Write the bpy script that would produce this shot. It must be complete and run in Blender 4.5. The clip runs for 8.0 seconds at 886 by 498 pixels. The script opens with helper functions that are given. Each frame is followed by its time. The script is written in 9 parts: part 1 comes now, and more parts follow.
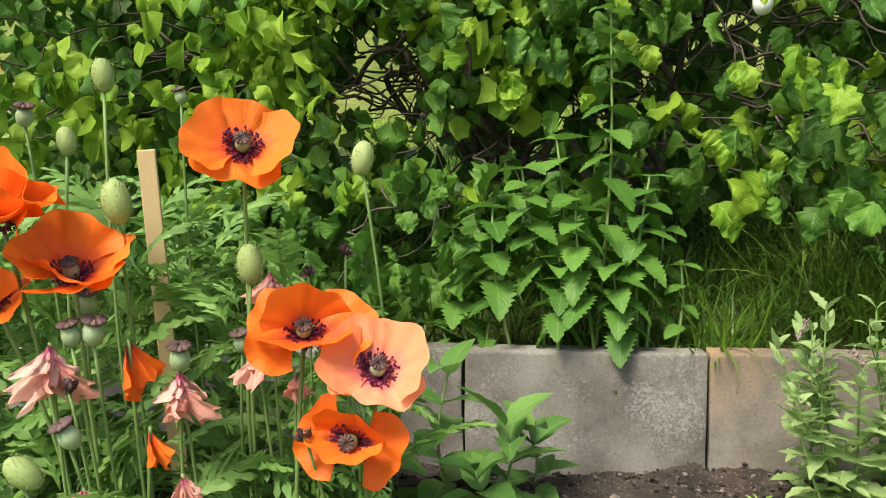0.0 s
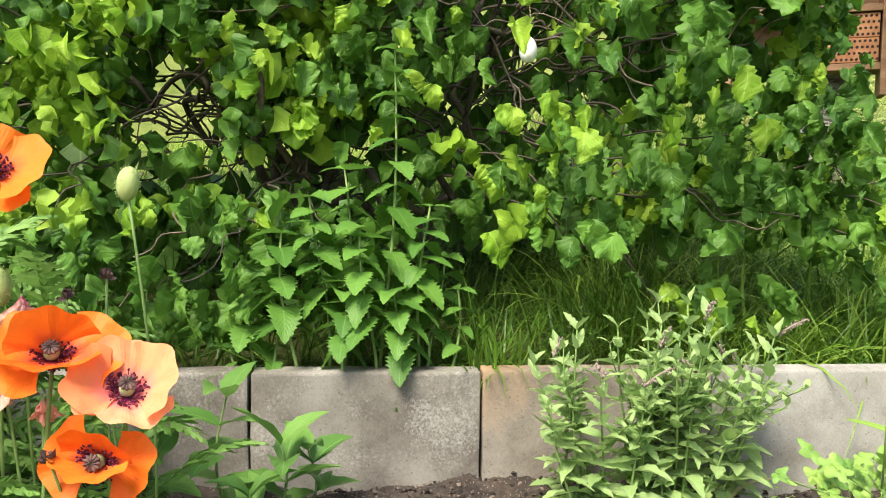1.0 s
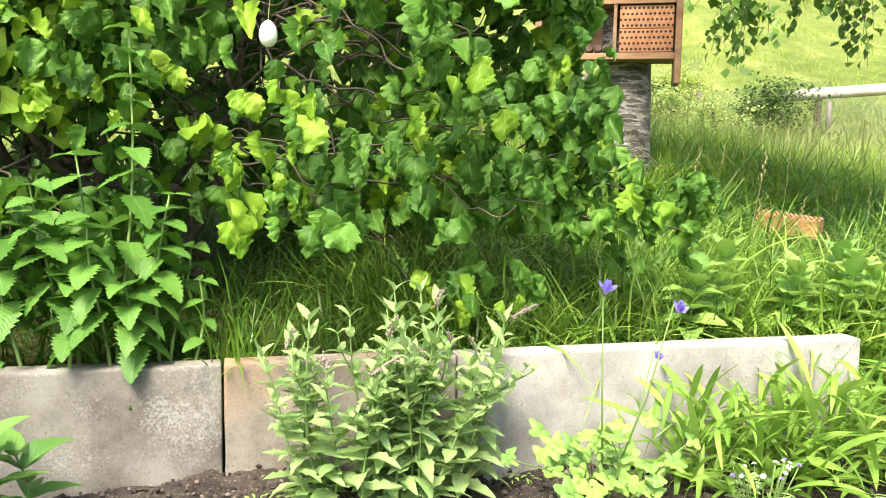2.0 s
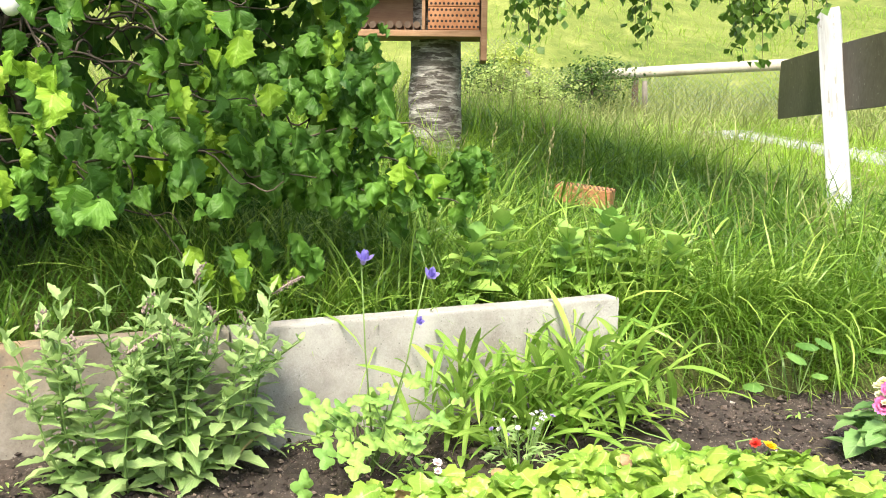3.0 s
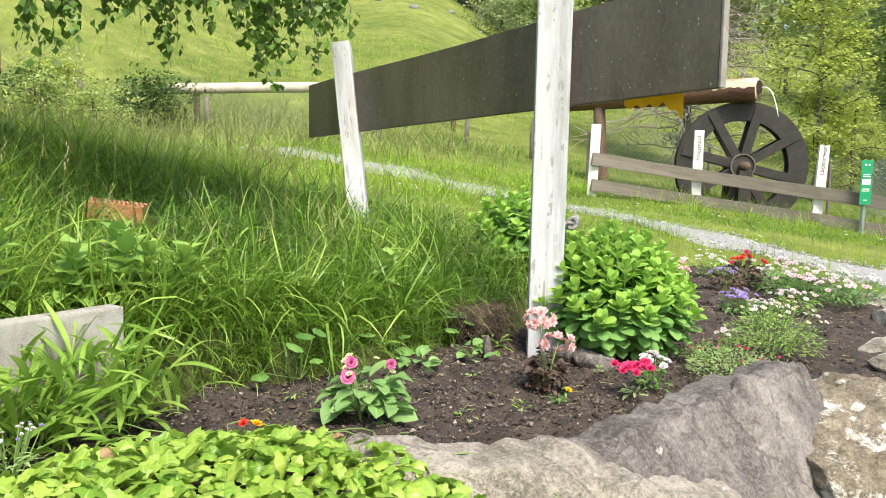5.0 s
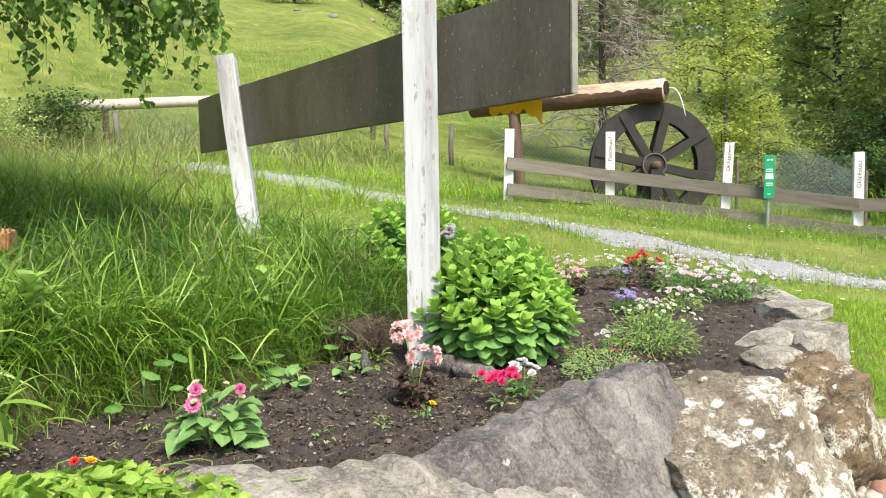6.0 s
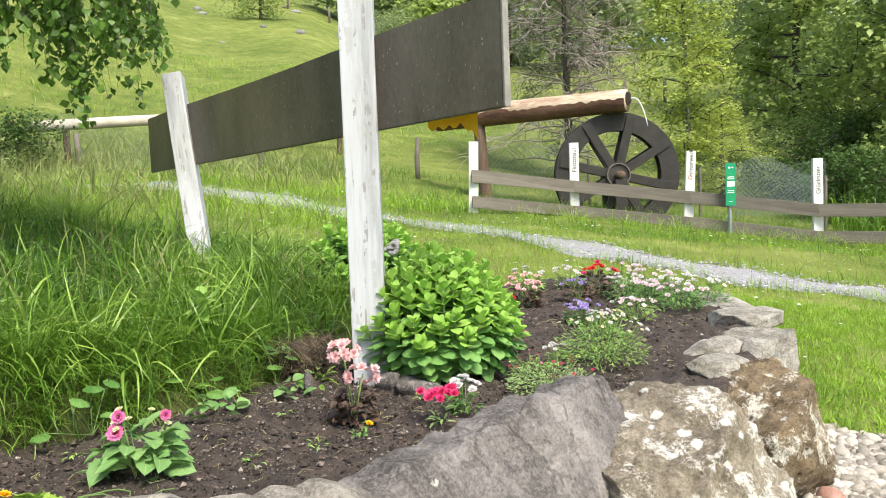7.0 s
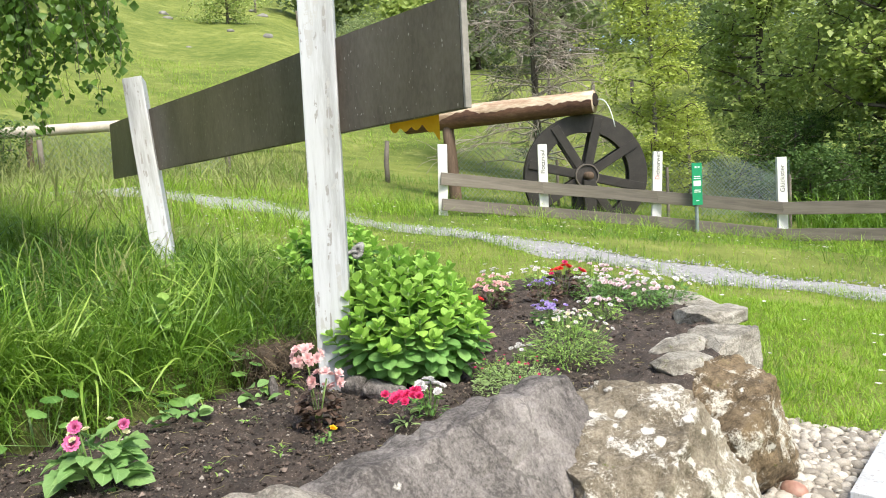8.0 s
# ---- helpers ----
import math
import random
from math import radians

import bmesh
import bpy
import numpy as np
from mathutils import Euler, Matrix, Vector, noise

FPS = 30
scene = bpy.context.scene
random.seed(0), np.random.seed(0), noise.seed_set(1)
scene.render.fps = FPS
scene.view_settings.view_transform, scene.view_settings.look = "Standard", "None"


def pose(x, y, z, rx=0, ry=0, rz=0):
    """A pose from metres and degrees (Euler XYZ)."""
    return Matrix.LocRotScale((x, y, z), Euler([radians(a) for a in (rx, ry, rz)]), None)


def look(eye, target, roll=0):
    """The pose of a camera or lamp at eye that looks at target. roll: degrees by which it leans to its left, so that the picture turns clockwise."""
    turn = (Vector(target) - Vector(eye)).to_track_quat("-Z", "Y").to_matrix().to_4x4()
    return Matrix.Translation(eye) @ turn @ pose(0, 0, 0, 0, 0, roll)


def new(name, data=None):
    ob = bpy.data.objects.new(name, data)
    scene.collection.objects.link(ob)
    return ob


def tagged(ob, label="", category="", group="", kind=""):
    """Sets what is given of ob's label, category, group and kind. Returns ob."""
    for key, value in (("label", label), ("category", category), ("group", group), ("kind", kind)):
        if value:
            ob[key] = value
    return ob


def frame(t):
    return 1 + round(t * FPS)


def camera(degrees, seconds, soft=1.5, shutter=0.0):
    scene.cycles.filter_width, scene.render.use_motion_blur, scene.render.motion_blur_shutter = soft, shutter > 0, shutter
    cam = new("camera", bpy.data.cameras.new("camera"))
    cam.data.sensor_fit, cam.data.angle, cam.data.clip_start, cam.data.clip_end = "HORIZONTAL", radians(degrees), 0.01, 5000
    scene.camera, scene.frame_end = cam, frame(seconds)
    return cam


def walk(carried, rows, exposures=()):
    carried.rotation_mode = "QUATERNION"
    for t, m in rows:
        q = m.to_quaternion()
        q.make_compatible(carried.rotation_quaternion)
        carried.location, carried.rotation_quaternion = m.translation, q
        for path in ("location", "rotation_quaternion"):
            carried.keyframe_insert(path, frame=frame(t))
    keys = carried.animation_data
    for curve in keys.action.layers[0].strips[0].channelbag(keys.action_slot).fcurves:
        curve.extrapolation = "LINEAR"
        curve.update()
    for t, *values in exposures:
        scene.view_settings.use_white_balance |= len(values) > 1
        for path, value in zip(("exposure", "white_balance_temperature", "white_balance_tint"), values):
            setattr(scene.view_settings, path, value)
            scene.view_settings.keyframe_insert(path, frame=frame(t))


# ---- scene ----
cam = camera(56.8, 8.0, 1.0)
PATH = [
    (0, (-0.044, -0.029, 0.624), (0.001, 1.958, 0.403), -0.8),
    (0.5, (0.014, -0.067, 0.637), (0.302, 1.905, 0.472), -0.3),
    (1, (0.05, -0.115, 0.629), (0.492, 1.829, 0.471), 0.6),
    (1.5, (0.144, -0.141, 0.644), (0.717, 1.767, 0.47), 1.0),
    (2, (0.297, -0.171, 0.654), (1.056, 1.667, 0.447), 0.9),
    (2.2, (0.354, -0.185, 0.655), (1.181, 1.619, 0.412), 0.8),
    (3.3, (0.427, -0.325, 0.65), (1.645, 1.242, 0.403), 0.6),
    (3.5, (0.418, -0.347, 0.654), (1.732, 1.141, 0.41), 0.6),
    (4, (0.373, -0.423, 0.655), (1.837, 0.919, 0.418), 0.8),
    (4.5, (0.366, -0.512, 0.659), (2.005, 0.613, 0.44), 1.1),
    (5, (0.423, -0.595, 0.655), (2.181, 0.335, 0.448), 0.9),
    (5.2, (0.447, -0.632, 0.657), (2.227, 0.255, 0.445), 0.7),
    (6.3, (0.613, -0.846, 0.674), (2.454, -0.085, 0.497), -1.7),
    (6.5, (0.632, -0.868, 0.671), (2.479, -0.118, 0.508), -2.0),
    (7, (0.649, -0.904, 0.675), (2.504, -0.175, 0.515), -2.3),
    (7.5, (0.658, -0.93, 0.676), (2.526, -0.234, 0.516), -2.8),
    (8, (0.667, -0.931, 0.67), (2.547, -0.265, 0.514), -3.0),
]
walk(cam, [(t, look(eye, target, roll)) for t, eye, target, roll in PATH], [(0.0, 0.80, 6850, 10), (1.0, 1.23, 6850, 10), (2.0, 1.71, 6850, 10), (3.5, 1.33, 6850, 10), (5.0, 1.02, 6750, 10), (8.0, 0.91, 6500, 10)])

# ---- world, sun, exposure ----
world = bpy.data.worlds.new("sky")
scene.world = world
world.use_nodes = True
SUN_ELEV, SUN_AZ = radians(54), radians(220)
sky = world.node_tree.nodes.new("ShaderNodeTexSky")
sky.sky_type, sky.sun_disc = "NISHITA", False
sky.sun_elevation, sky.sun_rotation = SUN_ELEV, SUN_AZ
sky.dust_density, sky.ozone_density = 3.0, 1.0
back = world.node_tree.nodes["Background"]
back.inputs["Strength"].default_value = 0.14
world.node_tree.links.new(sky.outputs["Color"], back.inputs["Color"])
sun_data = bpy.data.lights.new("sun", "SUN")
sun_data.energy, sun_data.angle, sun_data.color = 2.9, radians(20), (1.0, 0.945, 0.80)
sun = new("sun", sun_data)
sun_way = Vector((math.sin(SUN_AZ) * math.cos(SUN_ELEV), math.cos(SUN_AZ) * math.cos(SUN_ELEV), math.sin(SUN_ELEV)))
sun.matrix_world = look(sun_way * 40, (0, 0, 0))
scene.view_settings.exposure = 0.75

# ---- materials ----


def nodes_of(name):
    m = bpy.data.materials.new(name)
    m.use_nodes = True
    t = m.node_tree
    return m, t, t.nodes["Principled BSDF"], t.nodes["Material Output"]


def nd(t, kind, **values):
    n = t.nodes.new(kind)
    for k, v in values.items():
        k = k.replace("_", " ")
        if isinstance(v, bpy.types.NodeSocket):
            t.links.new(v, n.inputs[k])
        else:
            n.inputs[k].default_value = v
    return n


def ramp(t, fac, stops):
    n = t.nodes.new("ShaderNodeValToRGB")
    el = n.color_ramp.elements
    while len(el) < len(stops):
        el.new(0.5)
    for e, (p, c) in zip(el, stops):
        e.position, e.color = p, (*c, 1)
    t.links.new(fac, n.inputs[0])
    return n.outputs[0]


def calc(t, op, a, b=0.0, c=0.0):
    n = t.nodes.new("ShaderNodeMath")
    n.operation = op
    for k, v in enumerate((a, b, c)):
        if isinstance(v, bpy.types.NodeSocket):
            t.links.new(v, n.inputs[k])
        else:
            n.inputs[k].default_value = v
    return n.outputs[0]


def blend(t, fac, a, b, mode="MIX"):
    n = t.nodes.new("ShaderNodeMix")
    n.data_type, n.blend_type = "RGBA", mode
    for k, v in ((0, fac), (6, a), (7, b)):
        if isinstance(v, bpy.types.NodeSocket):
            t.links.new(v, n.inputs[k])
        else:
            n.inputs[k].default_value = v if k == 0 else (*v, 1)
    return n.outputs[2]


def randomness(t):
    """One random number for each object and each loose piece of a mesh."""
    info, geo = t.nodes.new("ShaderNodeObjectInfo"), t.nodes.new("ShaderNodeNewGeometry")
    return calc(t, "FRACT", calc(t, "ADD", info.outputs["Random"], geo.outputs["Random Per Island"]))


def leaf_mat(name, dark, light, rib=None, rough=0.5, clear=0.35, veins=9.0, bump=0.4, base=None, gloss=0.4, radial=False):
    """A leaf or petal: colour from piece to piece, a paler rib and side veins by its own length and width; light passes through."""
    m, t, p, out = nodes_of(name)
    uv = t.nodes.new("ShaderNodeUVMap")
    sep = nd(t, "ShaderNodeSeparateXYZ", Vector=uv.outputs[0])
    u, v = sep.outputs[0], sep.outputs[1]
    r = randomness(t)
    pos = t.nodes.new("ShaderNodeNewGeometry").outputs["Position"]
    big = nd(t, "ShaderNodeTexNoise", Vector=pos, Scale=7.0, Detail=3.0).outputs[0]
    fine = nd(t, "ShaderNodeTexNoise", Vector=pos, Scale=160.0, Detail=3.0).outputs[0]
    f = calc(t, "ADD", calc(t, "MULTIPLY", r, 0.7), calc(t, "MULTIPLY_ADD", big, 0.9, -0.25))
    col = ramp(t, f, [(0.0, dark), (1.0, light)])
    col = blend(t, calc(t, "MULTIPLY", fine, 0.35), col, tuple(c * 0.6 for c in dark))
    side = calc(t, "ABSOLUTE", calc(t, "SUBTRACT", v, 0.5))
    if base:
        edge = calc(t, "ADD", u, calc(t, "MULTIPLY_ADD", fine, 0.3, -0.15))
        col = blend(t, ramp(t, edge, [(0.22, (1, 1, 1)), (0.62, (0, 0, 0))]), col, base[1])
        col = blend(t, ramp(t, edge, [(0.14, (1, 1, 1)), (0.34, (0, 0, 0))]), col, base[0])
    if radial:
        vein = nd(t, "ShaderNodeTexNoise", Vector=nd(t, "ShaderNodeMapping", Vector=uv.outputs[0], Scale=(1.2, veins * 3, 1)).outputs[0], Scale=1.0, Detail=3.0).outputs[0]
    else:
        vein = calc(t, "PINGPONG", calc(t, "SUBTRACT", calc(t, "MULTIPLY", u, veins), calc(t, "MULTIPLY", side, veins * 0.9)), 0.5)
        vein = calc(t, "SMOOTH_MIN", vein, 0.3, 0.2)
    if rib:
        line = calc(t, "LESS_THAN", side, 0.025)
        faint = calc(t, "MULTIPLY", calc(t, "LESS_THAN", vein, 0.06), 0.08)
        col = blend(t, calc(t, "MAXIMUM", calc(t, "MULTIPLY", line, 0.5), faint), col, rib)
    t.links.new(col, p.inputs["Base Color"])
    p.inputs["Roughness"].default_value = rough
    p.inputs["Specular IOR Level"].default_value = gloss
    bp = nd(t, "ShaderNodeBump", Strength=bump, Distance=0.004, Height=calc(t, "ADD", vein, calc(t, "MULTIPLY", fine, 0.5)))
    t.links.new(bp.outputs[0], p.inputs["Normal"])
    tr = nd(t, "ShaderNodeBsdfTranslucent", Color=blend(t, 0.5, col, light), Normal=bp.outputs[0])
    mix = nd(t, "ShaderNodeMixShader", Fac=clear)
    t.links.new(p.outputs[0], mix.inputs[1])
    t.links.new(tr.outputs[0], mix.inputs[2])
    t.links.new(mix.outputs[0], out.inputs[0])
    return m


def jitter(t, vec, scale):
    """Coordinates pushed about by noise, so that spots get ragged, uneven outlines."""
    n = nd(t, "ShaderNodeTexNoise", Vector=vec, Scale=scale * 0.7, Detail=4.0)
    add = t.nodes.new("ShaderNodeVectorMath")
    add.operation = "MULTIPLY_ADD"
    t.links.new(n.outputs["Color"], add.inputs[0])
    add.inputs[1].default_value = (1.1 / scale,) * 3
    t.links.new(vec, add.inputs[2])
    return add.outputs[0]


def rough_mat(name, stops, scale=6.0, rough=0.85, bump=0.5, fine=60.0, spots=None, spot_scale=20.0, spot_size=0.45, stretch=(1, 1, 1), depth=0.01, vary=0.25, metal=0.0, spots2=None):
    """A worn solid surface: two scales of colour, relief, and spots (lichen, flaking, grit) with a colour of their own."""
    m, t, p, out = nodes_of(name)
    tc = t.nodes.new("ShaderNodeTexCoord")
    geo = t.nodes.new("ShaderNodeNewGeometry")
    mp = nd(t, "ShaderNodeMapping", Vector=tc.outputs["Object"], Scale=stretch)
    big = nd(t, "ShaderNodeTexNoise", Vector=mp.outputs[0], Scale=scale, Detail=6.0, Roughness=0.6).outputs[0]
    small = nd(t, "ShaderNodeTexNoise", Vector=mp.outputs[0], Scale=fine, Detail=5.0, Roughness=0.65).outputs[0]
    r = randomness(t)
    f = calc(t, "ADD", calc(t, "ADD", calc(t, "MULTIPLY_ADD", big, 1.5, -0.5), calc(t, "MULTIPLY_ADD", small, 0.8, -0.4)), calc(t, "MULTIPLY_ADD", r, vary, -vary / 2))
    col = ramp(t, f, stops)
    high = calc(t, "ADD", calc(t, "MULTIPLY", big, 0.6), calc(t, "MULTIPLY", small, 0.5))
    for k, sp in enumerate((spots, spots2)):
        if sp:
            warp = nd(t, "ShaderNodeTexNoise", Vector=tc.outputs["Object"], Scale=spot_scale * (0.35 + 0.2 * k), Detail=6.0, Roughness=0.7).outputs[0]
            cell = nd(t, "ShaderNodeTexVoronoi", Vector=jitter(t, mp.outputs[0], spot_scale), Scale=spot_scale * (1 - 0.45 * k)).outputs["Distance"]
            mask = calc(t, "LESS_THAN", calc(t, "ADD", cell, calc(t, "MULTIPLY_ADD", small, 0.5, -0.25)), calc(t, "MULTIPLY", calc(t, "GREATER_THAN", warp, 0.5), spot_size))
            col = blend(t, calc(t, "MULTIPLY", mask, 0.85), col, sp)
    t.links.new(col, p.inputs["Base Color"])
    p.inputs["Roughness"].default_value, p.inputs["Metallic"].default_value = rough, metal
    bp = nd(t, "ShaderNodeBump", Strength=bump, Distance=depth, Height=high)
    t.links.new(bp.outputs[0], p.inputs["Normal"])
    return m


def rock_mat(name, stops, scale=4.0, lichen=None, amount=0.5, moss=None, mossy=0.62, bed=(1, 1, 1), dotted=0.72, dip=0.0):
    """Weathered rock: broad tone, coarse grain and speckle, dark cracks, ragged lichen patches of mixed sizes, moss."""
    m, t, p, out = nodes_of(name)
    obj = t.nodes.new("ShaderNodeTexCoord").outputs["Object"]
    dipped = nd(t, "ShaderNodeMapping", Vector=obj, Rotation=(0.0, dip, 0.0)).outputs[0]
    mp = nd(t, "ShaderNodeMapping", Vector=dipped, Scale=bed).outputs[0]
    big = nd(t, "ShaderNodeTexNoise", Vector=mp, Scale=scale, Detail=7.0, Roughness=0.62).outputs[0]
    grain = nd(t, "ShaderNodeTexNoise", Vector=obj, Scale=95.0, Detail=5.0, Roughness=0.8).outputs[0]
    mid = nd(t, "ShaderNodeTexNoise", Vector=mp, Scale=scale * 5, Detail=6.0, Roughness=0.7).outputs[0]
    f = calc(t, "ADD", calc(t, "MULTIPLY_ADD", big, 1.3, -0.45), calc(t, "ADD", calc(t, "MULTIPLY_ADD", mid, 0.8, -0.4), calc(t, "MULTIPLY_ADD", grain, 1.3, -0.62)))
    col = ramp(t, f, stops)
    edge = t.nodes.new("ShaderNodeTexVoronoi")
    edge.feature = "DISTANCE_TO_EDGE"
    t.links.new(jitter(t, mp, scale * 0.8), edge.inputs["Vector"])
    edge.inputs["Scale"].default_value = scale * 0.8
    crack = calc(t, "MULTIPLY", calc(t, "LESS_THAN", edge.outputs["Distance"], 0.018), calc(t, "GREATER_THAN", mid, 0.5))
    col = blend(t, calc(t, "MULTIPLY", crack, 0.45), col, tuple(c * 0.5 for c in stops[0][1]))
    if lichen:
        patch = nd(t, "ShaderNodeTexNoise", Vector=jitter(t, obj, 14), Scale=6.5, Detail=6.0, Roughness=0.6).outputs[0]
        spot = nd(t, "ShaderNodeTexVoronoi", Vector=jitter(t, obj, 40), Scale=17.0)
        keep = nd(t, "ShaderNodeSeparateXYZ", Vector=spot.outputs["Color"])
        size = calc(t, "MULTIPLY", calc(t, "GREATER_THAN", keep.outputs[0], dotted), calc(t, "MULTIPLY_ADD", keep.outputs[1], 0.32, 0.10))
        dots = ramp(t, calc(t, "SUBTRACT", calc(t, "ADD", size, calc(t, "MULTIPLY_ADD", grain, 0.5, -0.25)), spot.outputs["Distance"]), [(0.0, (0, 0, 0)), (0.12, (1, 1, 1))])
        area = ramp(t, calc(t, "ADD", calc(t, "SUBTRACT", patch, 1.06 - amount), calc(t, "MULTIPLY_ADD", grain, 0.4, -0.2)), [(0.0, (0, 0, 0)), (0.10, (1, 1, 1))])
        mask = calc(t, "MULTIPLY", calc(t, "MAXIMUM", area, dots), calc(t, "MULTIPLY_ADD", grain, 0.9, 0.45))
        col = blend(t, calc(t, "MINIMUM", mask, 0.95), col, lichen)
    if moss:
        green = nd(t, "ShaderNodeTexNoise", Vector=nd(t, "ShaderNodeMapping", Vector=obj, Location=(3, 1, 7)).outputs[0], Scale=3.4, Detail=7.0, Roughness=0.7).outputs[0]
        col = blend(t, calc(t, "MULTIPLY", calc(t, "GREATER_THAN", calc(t, "ADD", green, calc(t, "MULTIPLY_ADD", grain, 0.3, -0.15)), mossy), 0.85), col, moss)
    t.links.new(col, p.inputs["Base Color"])
    p.inputs["Roughness"].default_value = 0.9
    p.inputs["Specular IOR Level"].default_value = 0.25
    high = calc(t, "ADD", calc(t, "MULTIPLY", mid, 1.0), calc(t, "ADD", calc(t, "MULTIPLY", grain, 0.32), calc(t, "MULTIPLY", crack, -0.8)))
    bp = nd(t, "ShaderNodeBump", Strength=1.0, Distance=0.024, Height=high)
    t.links.new(bp.outputs[0], p.inputs["Normal"])
    return m


def concrete_mat(name, stops, white, chalk=0.5, rust=None):
    """Cast concrete: blotched grey, pits, granular white efflorescence in drifts, rust from one corner."""
    m, t, p, out = nodes_of(name)
    obj = t.nodes.new("ShaderNodeTexCoord").outputs["Object"]
    r = t.nodes.new("ShaderNodeObjectInfo").outputs["Random"]
    at = nd(t, "ShaderNodeMapping", Vector=obj).outputs[0]
    shift = t.nodes.new("ShaderNodeCombineXYZ")
    t.links.new(calc(t, "MULTIPLY", r, 9.0), shift.inputs[0])
    t.links.new(shift.outputs[0], at.node.inputs["Location"])
    big = nd(t, "ShaderNodeTexNoise", Vector=at, Scale=5.0, Detail=7.0, Roughness=0.65).outputs[0]
    drift = nd(t, "ShaderNodeTexNoise", Vector=at, Scale=7.0, Detail=3.0).outputs[0]
    grit = nd(t, "ShaderNodeTexNoise", Vector=at, Scale=150.0, Detail=6.0, Roughness=0.85).outputs[0]
    f = calc(t, "ADD", calc(t, "MULTIPLY_ADD", big, 1.6, -0.55), calc(t, "MULTIPLY_ADD", grit, 0.7, -0.35))
    col = ramp(t, f, stops)
    if rust:
        sep = nd(t, "ShaderNodeSeparateXYZ", Vector=obj)
        near = calc(t, "ADD", calc(t, "MULTIPLY", sep.outputs[2], 2.2), calc(t, "MULTIPLY_ADD", big, 1.6, -1.05))
        near = calc(t, "SUBTRACT", near, calc(t, "MULTIPLY", sep.outputs[0], 0.9))
        col = blend(t, ramp(t, near, [(0.12, (0, 0, 0)), (0.62, (0.75, 0.75, 0.75))]), col, rust)
    chalky = ramp(t, calc(t, "ADD", calc(t, "MULTIPLY", grit, 0.9), calc(t, "MULTIPLY_ADD", drift, 0.9, chalk - 1.02)), [(0.36, (0, 0, 0)), (0.56, (1, 1, 1))])
    col = blend(t, calc(t, "MULTIPLY", chalky, 0.5), col, white)
    pit = calc(t, "LESS_THAN", nd(t, "ShaderNodeTexVoronoi", Vector=at, Scale=70.0).outputs["Distance"], 0.13)
    col = blend(t, calc(t, "MULTIPLY", pit, 0.5), col, tuple(c * 0.4 for c in stops[0][1]))
    t.links.new(col, p.inputs["Base Color"])
    p.inputs["Roughness"].default_value = 0.92
    bp = nd(t, "ShaderNodeBump", Strength=0.7, Distance=0.004, Height=calc(t, "SUBTRACT", calc(t, "ADD", big, grit), calc(t, "MULTIPLY", pit, 0.6)))
    t.links.new(bp.outputs[0], p.inputs["Normal"])
    return m


HAZEL = leaf_mat("hazel_leaf", (0.024, 0.088, 0.014), (0.15, 0.325, 0.045), (0.20, 0.36, 0.10), 0.50, 0.26, 8, 0.35, gloss=0.28)
HAZEL_LIME = leaf_mat("hazel_young_leaf", (0.14, 0.31, 0.022), (0.37, 0.56, 0.065), (0.38, 0.54, 0.12), 0.52, 0.32, 9, 0.35, gloss=0.25)
NETTLE = leaf_mat("nettle_leaf", (0.05, 0.155, 0.022), (0.17, 0.36, 0.06), (0.20, 0.37, 0.11), 0.5, 0.3, 9, 0.35)
MINT = leaf_mat("grey_green_leaf", (0.27, 0.43, 0.15), (0.45, 0.61, 0.25), (0.52, 0.64, 0.35), 0.6, 0.4, 7, 0.3)
BROAD = leaf_mat("broad_leaf", (0.07, 0.19, 0.04), (0.22, 0.41, 0.10), (0.26, 0.43, 0.15), 0.38, 0.3, 8, 0.3)
FERNY = leaf_mat("feathery_leaf", (0.085, 0.22, 0.035), (0.29, 0.49, 0.13), None, 0.5, 0.3, 6, 0.25)
STRAP = leaf_mat("strap_leaf", (0.10, 0.25, 0.025), (0.40, 0.58, 0.12), (0.42, 0.60, 0.20), 0.55, 0.38, 3, 0.2, gloss=0.25)
IVY = leaf_mat("ivy_leaf", (0.10, 0.26, 0.022), (0.44, 0.60, 0.11), (0.60, 0.72, 0.26), 0.34, 0.3, 5, 0.2)
DAHLIA = leaf_mat("dahlia_leaf", (0.12, 0.27, 0.075), (0.33, 0.52, 0.19), (0.36, 0.54, 0.24), 0.5, 0.3, 7, 0.35, gloss=0.25)
SEDUM = leaf_mat("sedum_leaf", (0.17, 0.37, 0.10), (0.30, 0.53, 0.16), (0.33, 0.54, 0.20), 0.55, 0.36, 3, 0.1, gloss=0.25)
SEDUM_TIP = leaf_mat("sedum_young_leaf", (0.23, 0.46, 0.06), (0.44, 0.66, 0.15), (0.40, 0.60, 0.18), 0.5, 0.3, 3, 0.12, gloss=0.3)
CLOVER = leaf_mat("columbine_leaf", (0.13, 0.31, 0.07), (0.40, 0.58, 0.13), None, 0.5, 0.3, 5, 0.3)
BIRCH = leaf_mat("birch_leaf", (0.05, 0.13, 0.022), (0.20, 0.35, 0.06), None, 0.4, 0.35, 6, 0.3)
TREE_DARK = leaf_mat("alder_leaf", (0.20, 0.29, 0.09), (0.54, 0.65, 0.21), None, 0.45, 0.48, 6, 0.2)
TREE_LIGHT = leaf_mat("young_birch_leaf", (0.28, 0.38, 0.07), (0.56, 0.64, 0.17), None, 0.45, 0.45, 6, 0.2)
TREE_FAR = leaf_mat("far_leaf", (0.19, 0.26, 0.12), (0.38, 0.46, 0.22), None, 0.5, 0.38, 6, 0.2)
